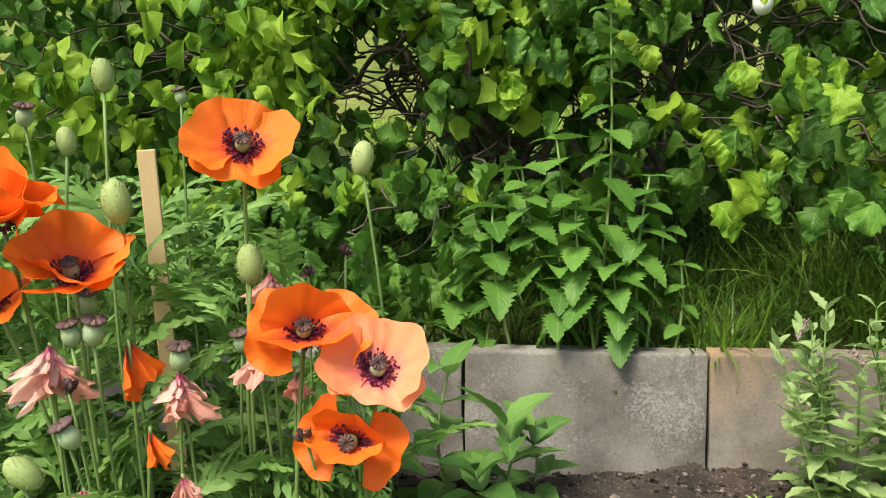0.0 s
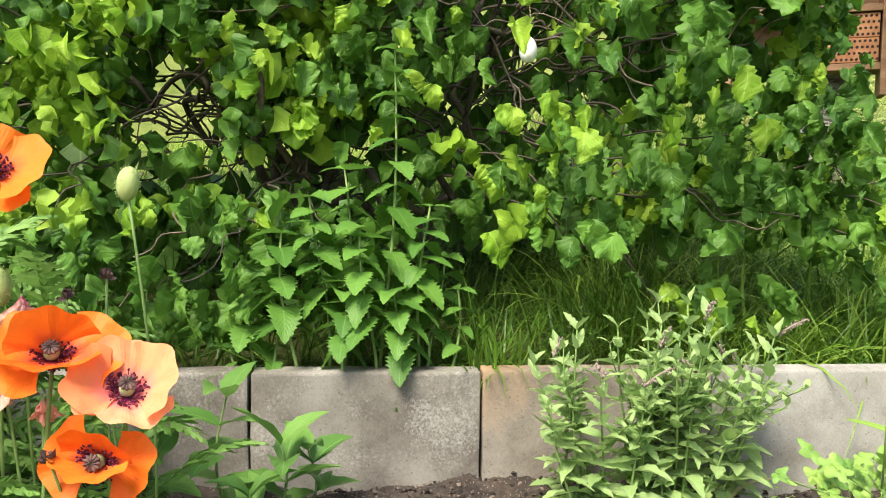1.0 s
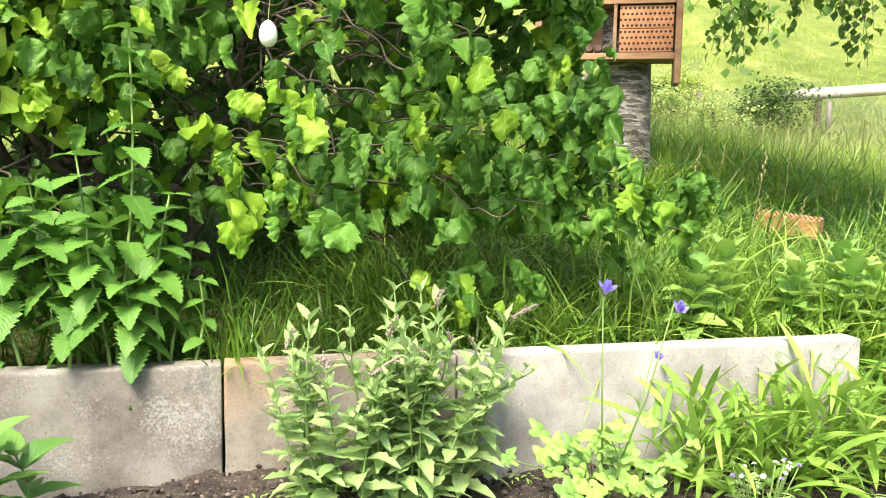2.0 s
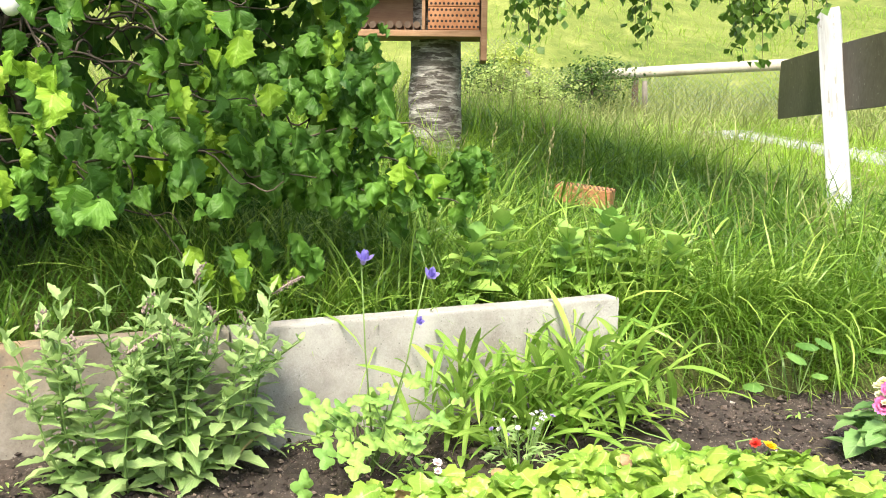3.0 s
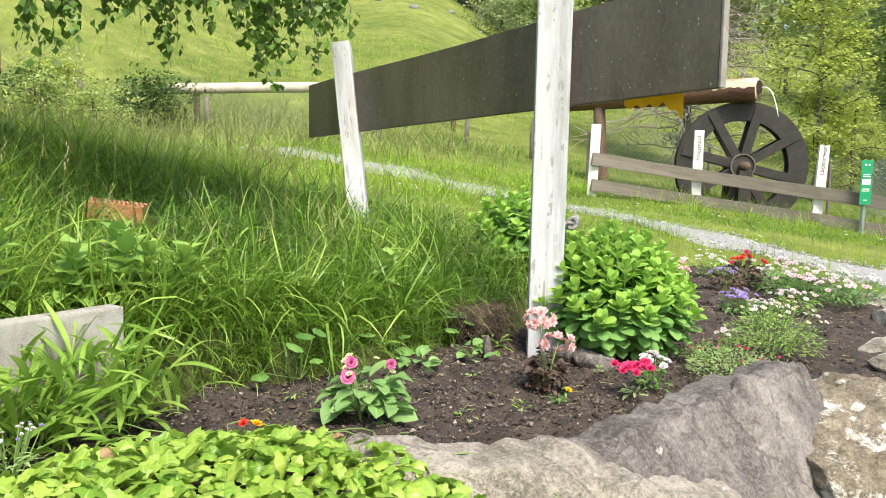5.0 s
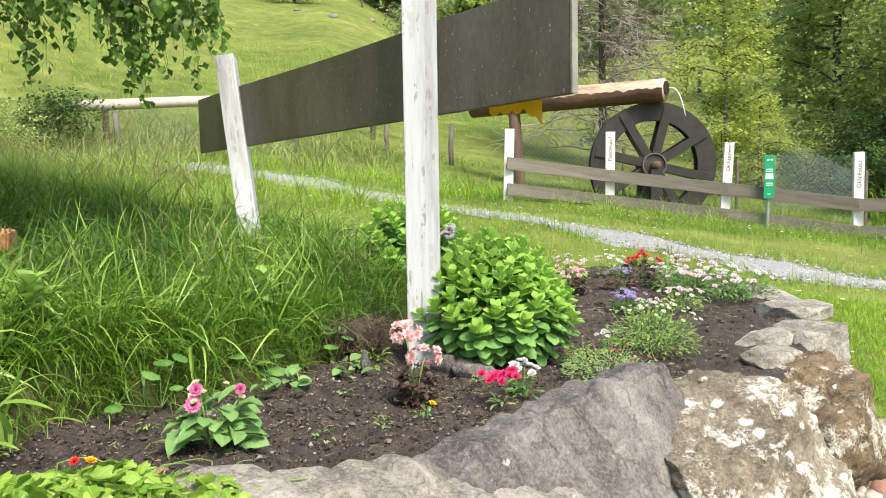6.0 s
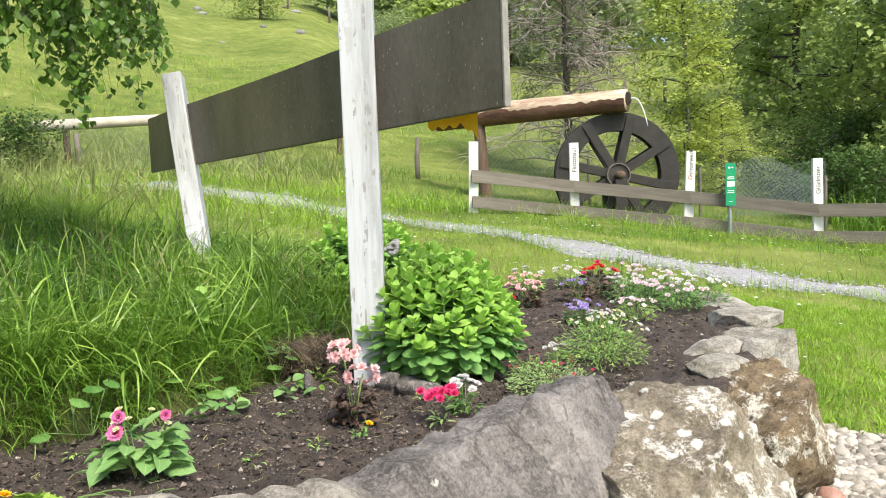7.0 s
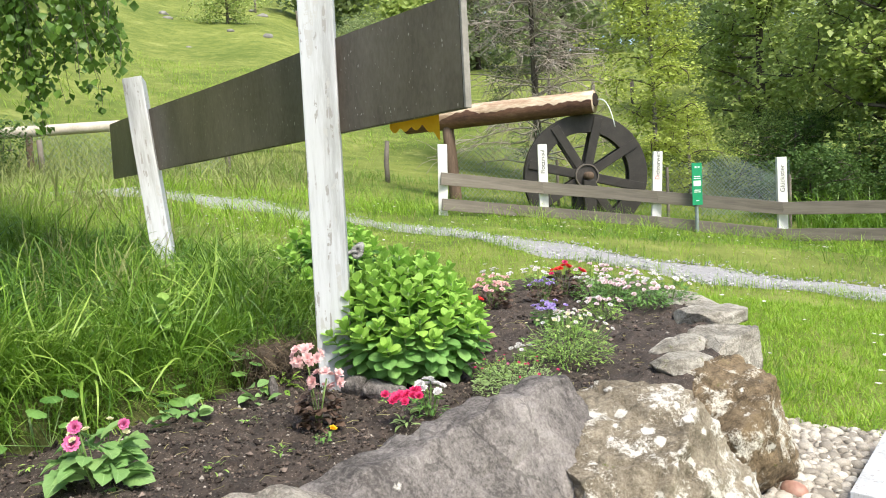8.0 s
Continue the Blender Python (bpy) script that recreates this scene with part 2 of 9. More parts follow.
UNDERGROWTH = leaf_mat("undergrowth_leaf", (0.035, 0.085, 0.022), (0.13, 0.22, 0.06), None, 0.6, 0.35, 6, 0.2, gloss=0.2)
NEEDLE = leaf_mat("spruce_needle", (0.05, 0.09, 0.05), (0.12, 0.18, 0.10), None, 0.6, 0.15, 6, 0.2)
GRASS = leaf_mat("grass_blade", (0.025, 0.092, 0.007), (0.22, 0.39, 0.045), None, 0.40, 0.35, 1, 0.1)
# grass colour with the shade under birch and hazel painted in
GRASS_SHADED = leaf_mat("shaded_grass", (0.020, 0.075, 0.008), (0.14, 0.285, 0.034), None, 0.42, 0.3, 1, 0.1)
LAWN = leaf_mat("lawn_blade", (0.13, 0.29, 0.020), (0.39, 0.57, 0.06), None, 0.5, 0.35, 1, 0.1)
GRASS_LIGHT = leaf_mat("pale_grass_blade", (0.13, 0.28, 0.03), (0.44, 0.60, 0.13), None, 0.4, 0.35, 1, 0.1)
STRAW_GREEN = leaf_mat("hay_grass", (0.16, 0.21, 0.06), (0.40, 0.43, 0.17), None, 0.6, 0.35, 1, 0.1)
STRAW = leaf_mat("dry_grass", (0.25, 0.24, 0.10), (0.52, 0.48, 0.24), None, 0.7, 0.3, 1, 0.1)
STEM = leaf_mat("green_stem", (0.12, 0.22, 0.06), (0.26, 0.38, 0.12), None, 0.55, 0.1, 1, 0.2)
BUD = leaf_mat("bud_green", (0.24, 0.34, 0.10), (0.46, 0.55, 0.23), None, 0.65, 0.1, 1, 0.4)
PETAL = leaf_mat("poppy_petal", (0.90, 0.10, 0.006), (1.0, 0.30, 0.04), None, 0.5, 0.32, 12, 0.28, base=((0.16, 0.01, 0.03), (0.80, 0.06, 0.04)), gloss=0.25, radial=True)
PETAL_FADED = leaf_mat("faded_petal", (0.96, 0.24, 0.07), (0.97, 0.50, 0.30), None, 0.55, 0.32, 12, 0.25, base=((0.30, 0.02, 0.12), (0.85, 0.16, 0.20)), gloss=0.25, radial=True)
PETAL_WILT = leaf_mat("wilted_petal", (0.84, 0.28, 0.22), (0.95, 0.66, 0.56), None, 0.6, 0.3, 12, 0.5, base=((0.42, 0.03, 0.16), (0.82, 0.22, 0.34)), gloss=0.2, radial=True)
PURPLE_DARK = leaf_mat("stamen_purple", (0.05, 0.008, 0.03), (0.22, 0.03, 0.10), None, 0.7, 0.0, 1, 0.2)
VIOLET = leaf_mat("violet_petal", (0.18, 0.13, 0.52), (0.38, 0.32, 0.80), None, 0.5, 0.3, 5, 0.2)
LILAC = leaf_mat("lilac_petal", (0.30, 0.22, 0.55), (0.55, 0.45, 0.80), None, 0.5, 0.3, 5, 0.2)
PINK = leaf_mat("pink_petal", (0.70, 0.10, 0.36), (0.86, 0.36, 0.58), None, 0.5, 0.3, 5, 0.2)
SALMON = leaf_mat("salmon_petal", (0.82, 0.42, 0.44), (0.94, 0.74, 0.72), None, 0.5, 0.3, 5, 0.2)
MAGENTA = leaf_mat("magenta_petal", (0.60, 0.02, 0.12), (0.85, 0.08, 0.26), None, 0.5, 0.3, 5, 0.2)
WHITE = leaf_mat("white_petal", (0.68, 0.66, 0.66), (0.88, 0.86, 0.86), None, 0.5, 0.3, 5, 0.2)
BLUSH = leaf_mat("blush_petal", (0.70, 0.50, 0.56), (0.90, 0.80, 0.82), None, 0.5, 0.3, 5, 0.2)
RED = leaf_mat("red_petal", (0.60, 0.02, 0.02), (0.82, 0.08, 0.05), None, 0.5, 0.3, 5, 0.2)
YELLOW = leaf_mat("yellow_petal", (0.85, 0.42, 0.01), (0.92, 0.66, 0.03), None, 0.5, 0.3, 5, 0.2)
CREAM = leaf_mat("cream_petal", (0.78, 0.74, 0.42), (0.90, 0.88, 0.66), None, 0.5, 0.3, 5, 0.2)
BRONZE = leaf_mat("bronze_leaf", (0.055, 0.036, 0.028), (0.16, 0.105, 0.075), None, 0.5, 0.2, 6, 0.3)

CONCRETE = concrete_mat("weathered_concrete", [(0.0, (0.13, 0.115, 0.10)), (0.35, (0.25, 0.235, 0.21)), (0.7, (0.36, 0.35, 0.33)), (1.0, (0.48, 0.47, 0.45))], (0.55, 0.55, 0.53), 0.45)
CONCRETE_PALE = concrete_mat("pale_concrete", [(0.0, (0.24, 0.22, 0.20)), (0.4, (0.40, 0.39, 0.37)), (1.0, (0.56, 0.55, 0.53))], (0.62, 0.61, 0.60), 0.33)
RUST = concrete_mat("rust_stained_concrete", [(0.0, (0.17, 0.145, 0.12)), (0.4, (0.31, 0.285, 0.25)), (1.0, (0.46, 0.43, 0.39))], (0.50, 0.48, 0.45), 0.30, (0.42, 0.24, 0.10))
ROCK_GREY = rock_mat("grey_boulder_rock", [(0.0, (0.095, 0.086, 0.082)), (0.3, (0.235, 0.215, 0.205)), (0.65, (0.40, 0.372, 0.355)), (1.0, (0.60, 0.57, 0.54))], 3.0, (0.64, 0.62, 0.57), 0.38, (0.12, 0.14, 0.03), 0.76, (1.5, 1, 0.8), 0.93, 0.45)
ROCK_LEDGE = rock_mat("pale_ledge_rock", [(0.0, (0.20, 0.18, 0.155)), (0.3, (0.42, 0.385, 0.335)), (0.65, (0.57, 0.535, 0.475)), (1.0, (0.72, 0.68, 0.62))], 4.0, (0.66, 0.64, 0.59), 0.42, (0.12, 0.14, 0.03), 0.72, (1.4, 1, 1.2), 0.95, 0.45)
ROCK_LICHEN = rock_mat("lichen_rock", [(0.0, (0.13, 0.108, 0.078)), (0.35, (0.30, 0.262, 0.20)), (0.7, (0.46, 0.418, 0.34)), (1.0, (0.60, 0.56, 0.48))], 3.5, (0.74, 0.72, 0.66), 0.52, (0.11, 0.13, 0.025), 0.64, (1, 1, 1), 0.20)
ROCK_BROWN = rock_mat("brown_mossy_rock", [(0.0, (0.09, 0.068, 0.042)), (0.4, (0.26, 0.195, 0.12)), (1.0, (0.48, 0.40, 0.29))], 4.0, (0.70, 0.68, 0.60), 0.52, (0.12, 0.13, 0.03), 0.62, (1, 1, 1), 0.6)
ROCK_SLAB = rock_mat("stone_slab", [(0.0, (0.20, 0.185, 0.155)), (0.3, (0.42, 0.395, 0.345)), (0.65, (0.60, 0.57, 0.51)), (1.0, (0.72, 0.69, 0.63))], 5.0, (0.70, 0.68, 0.61), 0.44, (0.17, 0.18, 0.07), 0.68, (1, 1, 2.2), 0.9)
PEBBLE = rough_mat("river_pebble", [(0.0, (0.20, 0.18, 0.15)), (0.5, (0.40, 0.37, 0.32)), (1.0, (0.66, 0.63, 0.58))], 12.0, 0.65, 0.3, 60, vary=0.9, depth=0.004)
PEBBLE_RED = rough_mat("reddish_stone", [(0.0, (0.30, 0.16, 0.12)), (1.0, (0.52, 0.34, 0.28))], 12.0, 0.6, 0.3, 60, depth=0.004)
SOIL = rough_mat("dark_garden_soil", [(0.0, (0.028, 0.021, 0.017)), (0.5, (0.082, 0.062, 0.050)), (1.0, (0.21, 0.165, 0.132))], 14.0, 0.95, 1.0, 90, depth=0.02, spots=(0.28, 0.24, 0.205), spot_scale=130, spot_size=0.2)
CLOD = rough_mat("soil_crumb", [(0.0, (0.022, 0.016, 0.013)), (0.5, (0.085, 0.064, 0.052)), (1.0, (0.27, 0.215, 0.18))], 30.0, 0.95, 0.8, 200, vary=1.0, depth=0.004)
GRIT = rough_mat("small_stone", [(0.0, (0.13, 0.11, 0.09)), (1.0, (0.46, 0.42, 0.37))], 30.0, 0.8, 0.3, 90, vary=0.9, depth=0.003)
GRAVEL = rough_mat("path_gravel", [(0.0, (0.26, 0.26, 0.27)), (0.5, (0.46, 0.46, 0.48)), (1.0, (0.68, 0.68, 0.70))], 9.0, 0.9, 1.0, 45, vary=0.6, depth=0.02)
BOARD = rough_mat("dark_stained_board", [(0.0, (0.088, 0.072, 0.055)), (0.5, (0.172, 0.148, 0.120)), (1.0, (0.29, 0.255, 0.215))], 3.0, 0.48, 0.35, 60, spots=(0.46, 0.43, 0.39), spot_scale=60, spot_size=0.13, stretch=(1, 1, 0.5), depth=0.003, vary=0.1)
BOARD_EDGE = rough_mat("pale_board_edge", [(0.0, (0.20, 0.19, 0.175)), (1.0, (0.44, 0.42, 0.39))], 8.0, 0.8, 0.3, 60, depth=0.003)
WHITE_PAINT = rough_mat("flaking_white_paint", [(0.0, (0.34, 0.35, 0.36)), (0.3, (0.50, 0.52, 0.55)), (1.0, (0.61, 0.63, 0.66))], 5.0, 0.55, 0.5, 60, spots=(0.27, 0.26, 0.25), spot_scale=42, spot_size=0.26, stretch=(1, 1, 0.10), depth=0.004, vary=0.05, spots2=(0.42, 0.42, 0.42))
WHITE_POST = rough_mat("white_post_paint", [(0.0, (0.62, 0.62, 0.60)), (1.0, (0.84, 0.84, 0.82))], 4.0, 0.5, 0.2, 60, depth=0.002)
GREY_WOOD = rough_mat("weathered_fence_wood", [(0.0, (0.10, 0.088, 0.074)), (0.5, (0.19, 0.168, 0.142)), (1.0, (0.31, 0.28, 0.24))], 3.0, 0.85, 0.6, 40, stretch=(1, 0.08, 1), depth=0.006)
DARK_WOOD = rough_mat("wet_dark_wood", [(0.0, (0.015, 0.013, 0.011)), (0.5, (0.035, 0.030, 0.026)), (1.0, (0.075, 0.065, 0.055))], 4.0, 0.6, 0.6, 40, depth=0.008)
LOG_WOOD = rough_mat("peeled_log", [(0.0, (0.30, 0.20, 0.13)), (0.25, (0.52, 0.41, 0.30)), (0.5, (0.66, 0.56, 0.44)), (1.0, (0.80, 0.73, 0.62))], 3.0, 0.7, 0.5, 30, stretch=(1, 0.25, 1.6), depth=0.01)
LOG_BARK = rough_mat("red_brown_bark", [(0.0, (0.05, 0.022, 0.014)), (0.5, (0.15, 0.075, 0.048)), (1.0, (0.32, 0.20, 0.14))], 5.0, 0.85, 0.8, 30, stretch=(1, 0.3, 1), depth=0.02)
PALE_LOG = rough_mat("bleached_log", [(0.0, (0.34, 0.30, 0.24)), (1.0, (0.62, 0.58, 0.50))], 3.0, 0.8, 0.4, 30, depth=0.01)
BROWN_WOOD = rough_mat("brown_post_wood", [(0.0, (0.07, 0.045, 0.03)), (1.0, (0.22, 0.15, 0.10))], 5.0, 0.8, 0.5, 40, stretch=(1, 1, 0.15), depth=0.006)
HOTEL_WOOD = rough_mat("oiled_pine", [(0.0, (0.19, 0.095, 0.045)), (0.5, (0.32, 0.185, 0.10)), (1.0, (0.46, 0.30, 0.175))], 6.0, 0.6, 0.3, 50, stretch=(0.3, 0.3, 2), depth=0.003)
CLAY = rough_mat("fired_clay", [(0.0, (0.34, 0.145, 0.065)), (0.5, (0.50, 0.245, 0.125)), (1.0, (0.62, 0.36, 0.20))], 14.0, 0.85, 0.4, 90, depth=0.003)
HOLE_SHADE = rough_mat("hole_shade", [(0.0, (0.02, 0.012, 0.01)), (1.0, (0.05, 0.03, 0.02))], 14.0, 0.9, 0.2, 90)
BIRCH_BARK = rough_mat("birch_bark", [(0.0, (0.05, 0.042, 0.036)), (0.36, (0.22, 0.205, 0.185)), (0.52, (0.48, 0.465, 0.44)), (1.0, (0.72, 0.71, 0.68))], 14.0, 0.8, 1.0, 40, stretch=(1, 1, 0.8), depth=0.04)
BIRCH_OLD = rough_mat("old_birch_bark", [(0.0, (0.10, 0.09, 0.08)), (0.30, (0.38, 0.365, 0.34)), (0.5, (0.60, 0.59, 0.56)), (1.0, (0.80, 0.79, 0.76))], 5.0, 0.8, 1.0, 26, stretch=(1, 1, 5), depth=0.03, spots=(0.055, 0.045, 0.038), spot_scale=7, spot_size=0.42, spots2=(0.14, 0.125, 0.11))
TWIG = rough_mat("hazel_twig", [(0.0, (0.04, 0.032, 0.024)), (0.5, (0.12, 0.095, 0.072)), (1.0, (0.30, 0.255, 0.205))], 12.0, 0.85, 0.5, 70, depth=0.003, vary=0.5)
BARK = rough_mat("tree_bark", [(0.0, (0.05, 0.042, 0.035)), (1.0, (0.20, 0.17, 0.14))], 8.0, 0.9, 0.8, 40, stretch=(1, 1, 0.3), depth=0.02)
DEAD_TWIG = rough_mat("bare_branch", [(0.0, (0.24, 0.21, 0.18)), (1.0, (0.56, 0.52, 0.47))], 8.0, 0.9, 0.5, 40, vary=0.4, depth=0.01)
GREY_ROPE = rough_mat("grey_rope", [(0.0, (0.16, 0.16, 0.16)), (1.0, (0.58, 0.58, 0.57))], 40.0, 0.9, 0.6, 150, depth=0.003)
DEAD_LEAF = leaf_mat("dead_leaf", (0.20, 0.11, 0.05), (0.48, 0.33, 0.19), None, 0.7, 0.15, 5, 0.3)
LATH = rough_mat("pine_lath", [(0.0, (0.50, 0.36, 0.18)), (1.0, (0.74, 0.58, 0.34))], 8.0, 0.7, 0.2, 50, stretch=(1, 1, 0.15), depth=0.002)
EGG = rough_mat("white_eggshell", [(0.0, (0.78, 0.78, 0.78)), (1.0, (0.88, 0.88, 0.88))], 20.0, 0.45, 0.1, 120, depth=0.001)
WIRE = rough_mat("galvanised_wire", [(0.0, (0.20, 0.25, 0.25)), (1.0, (0.38, 0.44, 0.44))], 20.0, 0.6, 0.1, 60, metal=0.3)
GREEN_SIGN = rough_mat("green_enamel", [(0.0, (0.0, 0.24, 0.10)), (1.0, (0.01, 0.32, 0.15))], 20.0, 0.4, 0.1, 60, vary=0.05)
SIGN_WHITE = rough_mat("white_print", [(0.0, (0.72, 0.76, 0.74)), (1.0, (0.80, 0.84, 0.82))], 20.0, 0.5, 0.05, 60)
YELLOW_PAINT = rough_mat("yellow_painted_wood", [(0.0, (0.72, 0.45, 0.02)), (1.0, (0.88, 0.62, 0.05))], 9.0, 0.6, 0.3, 50, depth=0.003)
LETTER = rough_mat("black_lettering", [(0.0, (0.03, 0.03, 0.03)), (1.0, (0.06, 0.06, 0.06))], 20.0, 0.6, 0.05, 60)
LETTER_RED = rough_mat("red_lettering", [(0.0, (0.45, 0.02, 0.02)), (1.0, (0.55, 0.04, 0.03))], 20.0, 0.6, 0.05, 60)
POD = rough_mat("green_seed_pod", [(0.0, (0.22, 0.32, 0.16)), (1.0, (0.44, 0.52, 0.32))], 40.0, 0.6, 0.3, 120, depth=0.002, vary=0.5)
POD_CAP = rough_mat("pod_cap_brown", [(0.0, (0.05, 0.025, 0.025)), (1.0, (0.22, 0.14, 0.12))], 60.0, 0.8, 0.4, 120, depth=0.002)
DRY_ROOT = rough_mat("dry_roots", [(0.0, (0.05, 0.036, 0.024)), (1.0, (0.28, 0.215, 0.14))], 20.0, 0.95, 0.6, 90, vary=0.7)
SPIKE = rough_mat("mauve_flower_spike", [(0.0, (0.20, 0.15, 0.13)), (1.0, (0.42, 0.34, 0.32))], 60.0, 0.9, 0.6, 200, vary=0.5)
GREY_ROCK_FAR = rough_mat("far_grey_rock", [(0.0, (0.16, 0.155, 0.15)), (1.0, (0.40, 0.39, 0.38))], 2.0, 0.9, 0.5, 20, depth=0.03)
WATER = rough_mat("falling_water", [(0.0, (0.75, 0.80, 0.82)), (1.0, (0.88, 0.90, 0.92))], 20.0, 0.15, 0.3, 60)


def ground_mat():
    """Meadow and lawn: mown yellow-green, darker tussocks, bare shade-dark earth, drier on the hill."""
    m, t, p, out = nodes_of("meadow_ground")
    pos = t.nodes.new("ShaderNodeNewGeometry").outputs["Position"]
    wide = nd(t, "ShaderNodeTexNoise", Vector=pos, Scale=0.16, Detail=5.0, Roughness=0.6).outputs[0]
    tuft = nd(t, "ShaderNodeTexNoise", Vector=pos, Scale=2.2, Detail=6.0, Roughness=0.65).outputs[0]
    fine = nd(t, "ShaderNodeTexNoise", Vector=pos, Scale=40.0, Detail=4.0, Roughness=0.7).outputs[0]
    f = calc(t, "ADD", calc(t, "MULTIPLY_ADD", wide, 0.9, -0.3), calc(t, "ADD", calc(t, "MULTIPLY_ADD", tuft, 0.8, -0.3), calc(t, "MULTIPLY_ADD", fine, 0.5, -0.25)))
    col = ramp(t, f, [(0.0, (0.085, 0.125, 0.026)), (0.35, (0.180, 0.215, 0.055)), (0.7, (0.27, 0.29, 0.090)), (1.0, (0.39, 0.385, 0.17))])
    # darker tussocks and paler grazed patches on the pasture
    clump = nd(t, "ShaderNodeTexNoise", Vector=pos, Scale=0.75, Detail=7.0, Roughness=0.75).outputs[0]
    col = blend(t, ramp(t, clump, [(0.38, (0.6, 0.6, 0.6)), (0.48, (0, 0, 0))]), col, (0.075, 0.12, 0.025))
    col = blend(t, ramp(t, clump, [(0.55, (0, 0, 0)), (0.70, (0.5, 0.5, 0.5))]), col, (0.40, 0.41, 0.15))
    # thatch and earth, painted dark for the shade under the bank's rank grass
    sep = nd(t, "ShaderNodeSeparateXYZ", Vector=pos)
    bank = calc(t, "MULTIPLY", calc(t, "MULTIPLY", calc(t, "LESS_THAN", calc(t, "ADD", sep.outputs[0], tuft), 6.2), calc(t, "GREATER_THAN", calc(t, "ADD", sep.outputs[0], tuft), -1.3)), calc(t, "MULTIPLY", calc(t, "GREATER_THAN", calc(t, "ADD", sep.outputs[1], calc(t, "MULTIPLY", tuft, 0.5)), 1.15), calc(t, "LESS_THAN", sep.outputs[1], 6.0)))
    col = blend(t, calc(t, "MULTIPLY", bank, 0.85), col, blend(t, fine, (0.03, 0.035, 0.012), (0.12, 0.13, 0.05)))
    t.links.new(col, p.inputs["Base Color"])
    p.inputs["Roughness"].default_value, p.inputs["Specular IOR Level"].default_value = 0.9, 0.1
    bp = nd(t, "ShaderNodeBump", Strength=0.8, Distance=0.06, Height=calc(t, "ADD", tuft, calc(t, "MULTIPLY", fine, 0.5)))
    t.links.new(bp.outputs[0], p.inputs["Normal"])
    return m


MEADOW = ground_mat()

# ---- building helpers ----
PLACE = {}


def mesh_of(name, V, F, mat, UV=None, smooth=False):
    """A mesh from arrays of corners and triangles (or quads)."""
    V, F = np.asarray(V, dtype=np.float32), np.asarray(F, dtype=np.int32)
    me = bpy.data.meshes.new(name)
    k = F.shape[1]
    me.vertices.add(len(V))
    me.vertices.foreach_set("co", V.ravel())
    me.loops.add(F.size)
    me.loops.foreach_set("vertex_index", F.ravel())
    me.polygons.add(len(F))
    me.polygons.foreach_set("loop_start", np.arange(0, F.size, k, dtype=np.int32))
    if UV is not None:
        layer = me.uv_layers.new(name="UVMap")
        layer.data.foreach_set("uv", np.asarray(UV, dtype=np.float32)[F.ravel()].ravel())
    me.update(calc_edges=True)
    me.polygons.foreach_set("use_smooth", np.full(len(F), smooth))
    me.materials.append(mat)
    return me


def thing(name, at, label, category, group="", kind=""):
    ob = new(name)
    ob.location, ob.empty_display_size = at, 0.05
    PLACE[ob] = Matrix.Translation(at)
    return tagged(ob, label, category, group, kind)


def piece(name, me, parent=None, m=None, label="", category="", group="", kind=""):
    """A mesh object; m is its pose in the world. Under a parent it is a part."""
    ob = new(name, me)
    m = m or Matrix.Identity(4)
    PLACE[ob] = m
    if parent:
        ob.parent = parent
        ob.matrix_basis = PLACE[parent].inverted() @ m
    else:
        ob.matrix_basis = m
    return tagged(ob, label, category, group, kind)


class Geo:
    """Collects corners, triangles and leaf coordinates for one mesh."""

    def __init__(self):
        self.V, self.F, self.U, self.n = [], [], [], 0

    def add(self, V, F, U=None):
        V = np.asarray(V, dtype=float)
        self.V.append(V)
        self.F.append(np.asarray(F) + self.n)
        self.U.append(np.full((len(V), 2), 0.5) if U is None else U)
        self.n += len(V)
        return self

    def mesh(self, name, mat, smooth=True):
        return mesh_of(name, np.concatenate(self.V), np.concatenate(self.F), mat, np.concatenate(self.U), smooth)


def tube(points, radii, sides=6, closed=True):
    """A tapered pipe along points, in triangles."""
    P = np.asarray(points, dtype=float)
    n = len(P)
    R = np.broadcast_to(np.asarray(radii, dtype=float), (n,))
    T = np.gradient(P, axis=0)
    T /= np.linalg.norm(T, axis=1)[:, None] + 1e-9
    ref = np.where(np.abs(T[:, 2:3]) > 0.9, np.array([[1.0, 0, 0]]), np.array([[0, 0, 1.0]]))
    A = np.cross(T, ref)
    A /= np.linalg.norm(A, axis=1)[:, None] + 1e-9
    B = np.cross(T, A)
    a = np.arange(sides) * 2 * np.pi / sides
    V = (P[:, None] + R[:, None, None] * (np.cos(a)[None, :, None] * A[:, None] + np.sin(a)[None, :, None] * B[:, None])).reshape(-1, 3)
    i, j = np.meshgrid(np.arange(n - 1), np.arange(sides), indexing="ij")
    q0, q1 = i * sides + j, i * sides + (j + 1) % sides
    F = np.concatenate([np.stack([q0, q1, q1 + sides], -1).reshape(-1, 3), np.stack([q0, q1 + sides, q0 + sides], -1).reshape(-1, 3)])
    if closed:
        V = np.concatenate([V, P[:1], P[-1:]])
        j = np.arange(sides)
        k = (j + 1) % sides
        F = np.concatenate([F, np.stack([k, j, np.full(sides, n * sides)], -1), np.stack([(n - 1) * sides + j, (n - 1) * sides + k, np.full(sides, n * sides + 1)], -1)])
    U = np.stack([np.repeat(np.linspace(0, 1, n), sides), np.full(n * sides, 0.5)], -1)
    if closed:
        U = np.concatenate([U, [[0, 0.5], [1, 0.5]]])
    return V, F, U


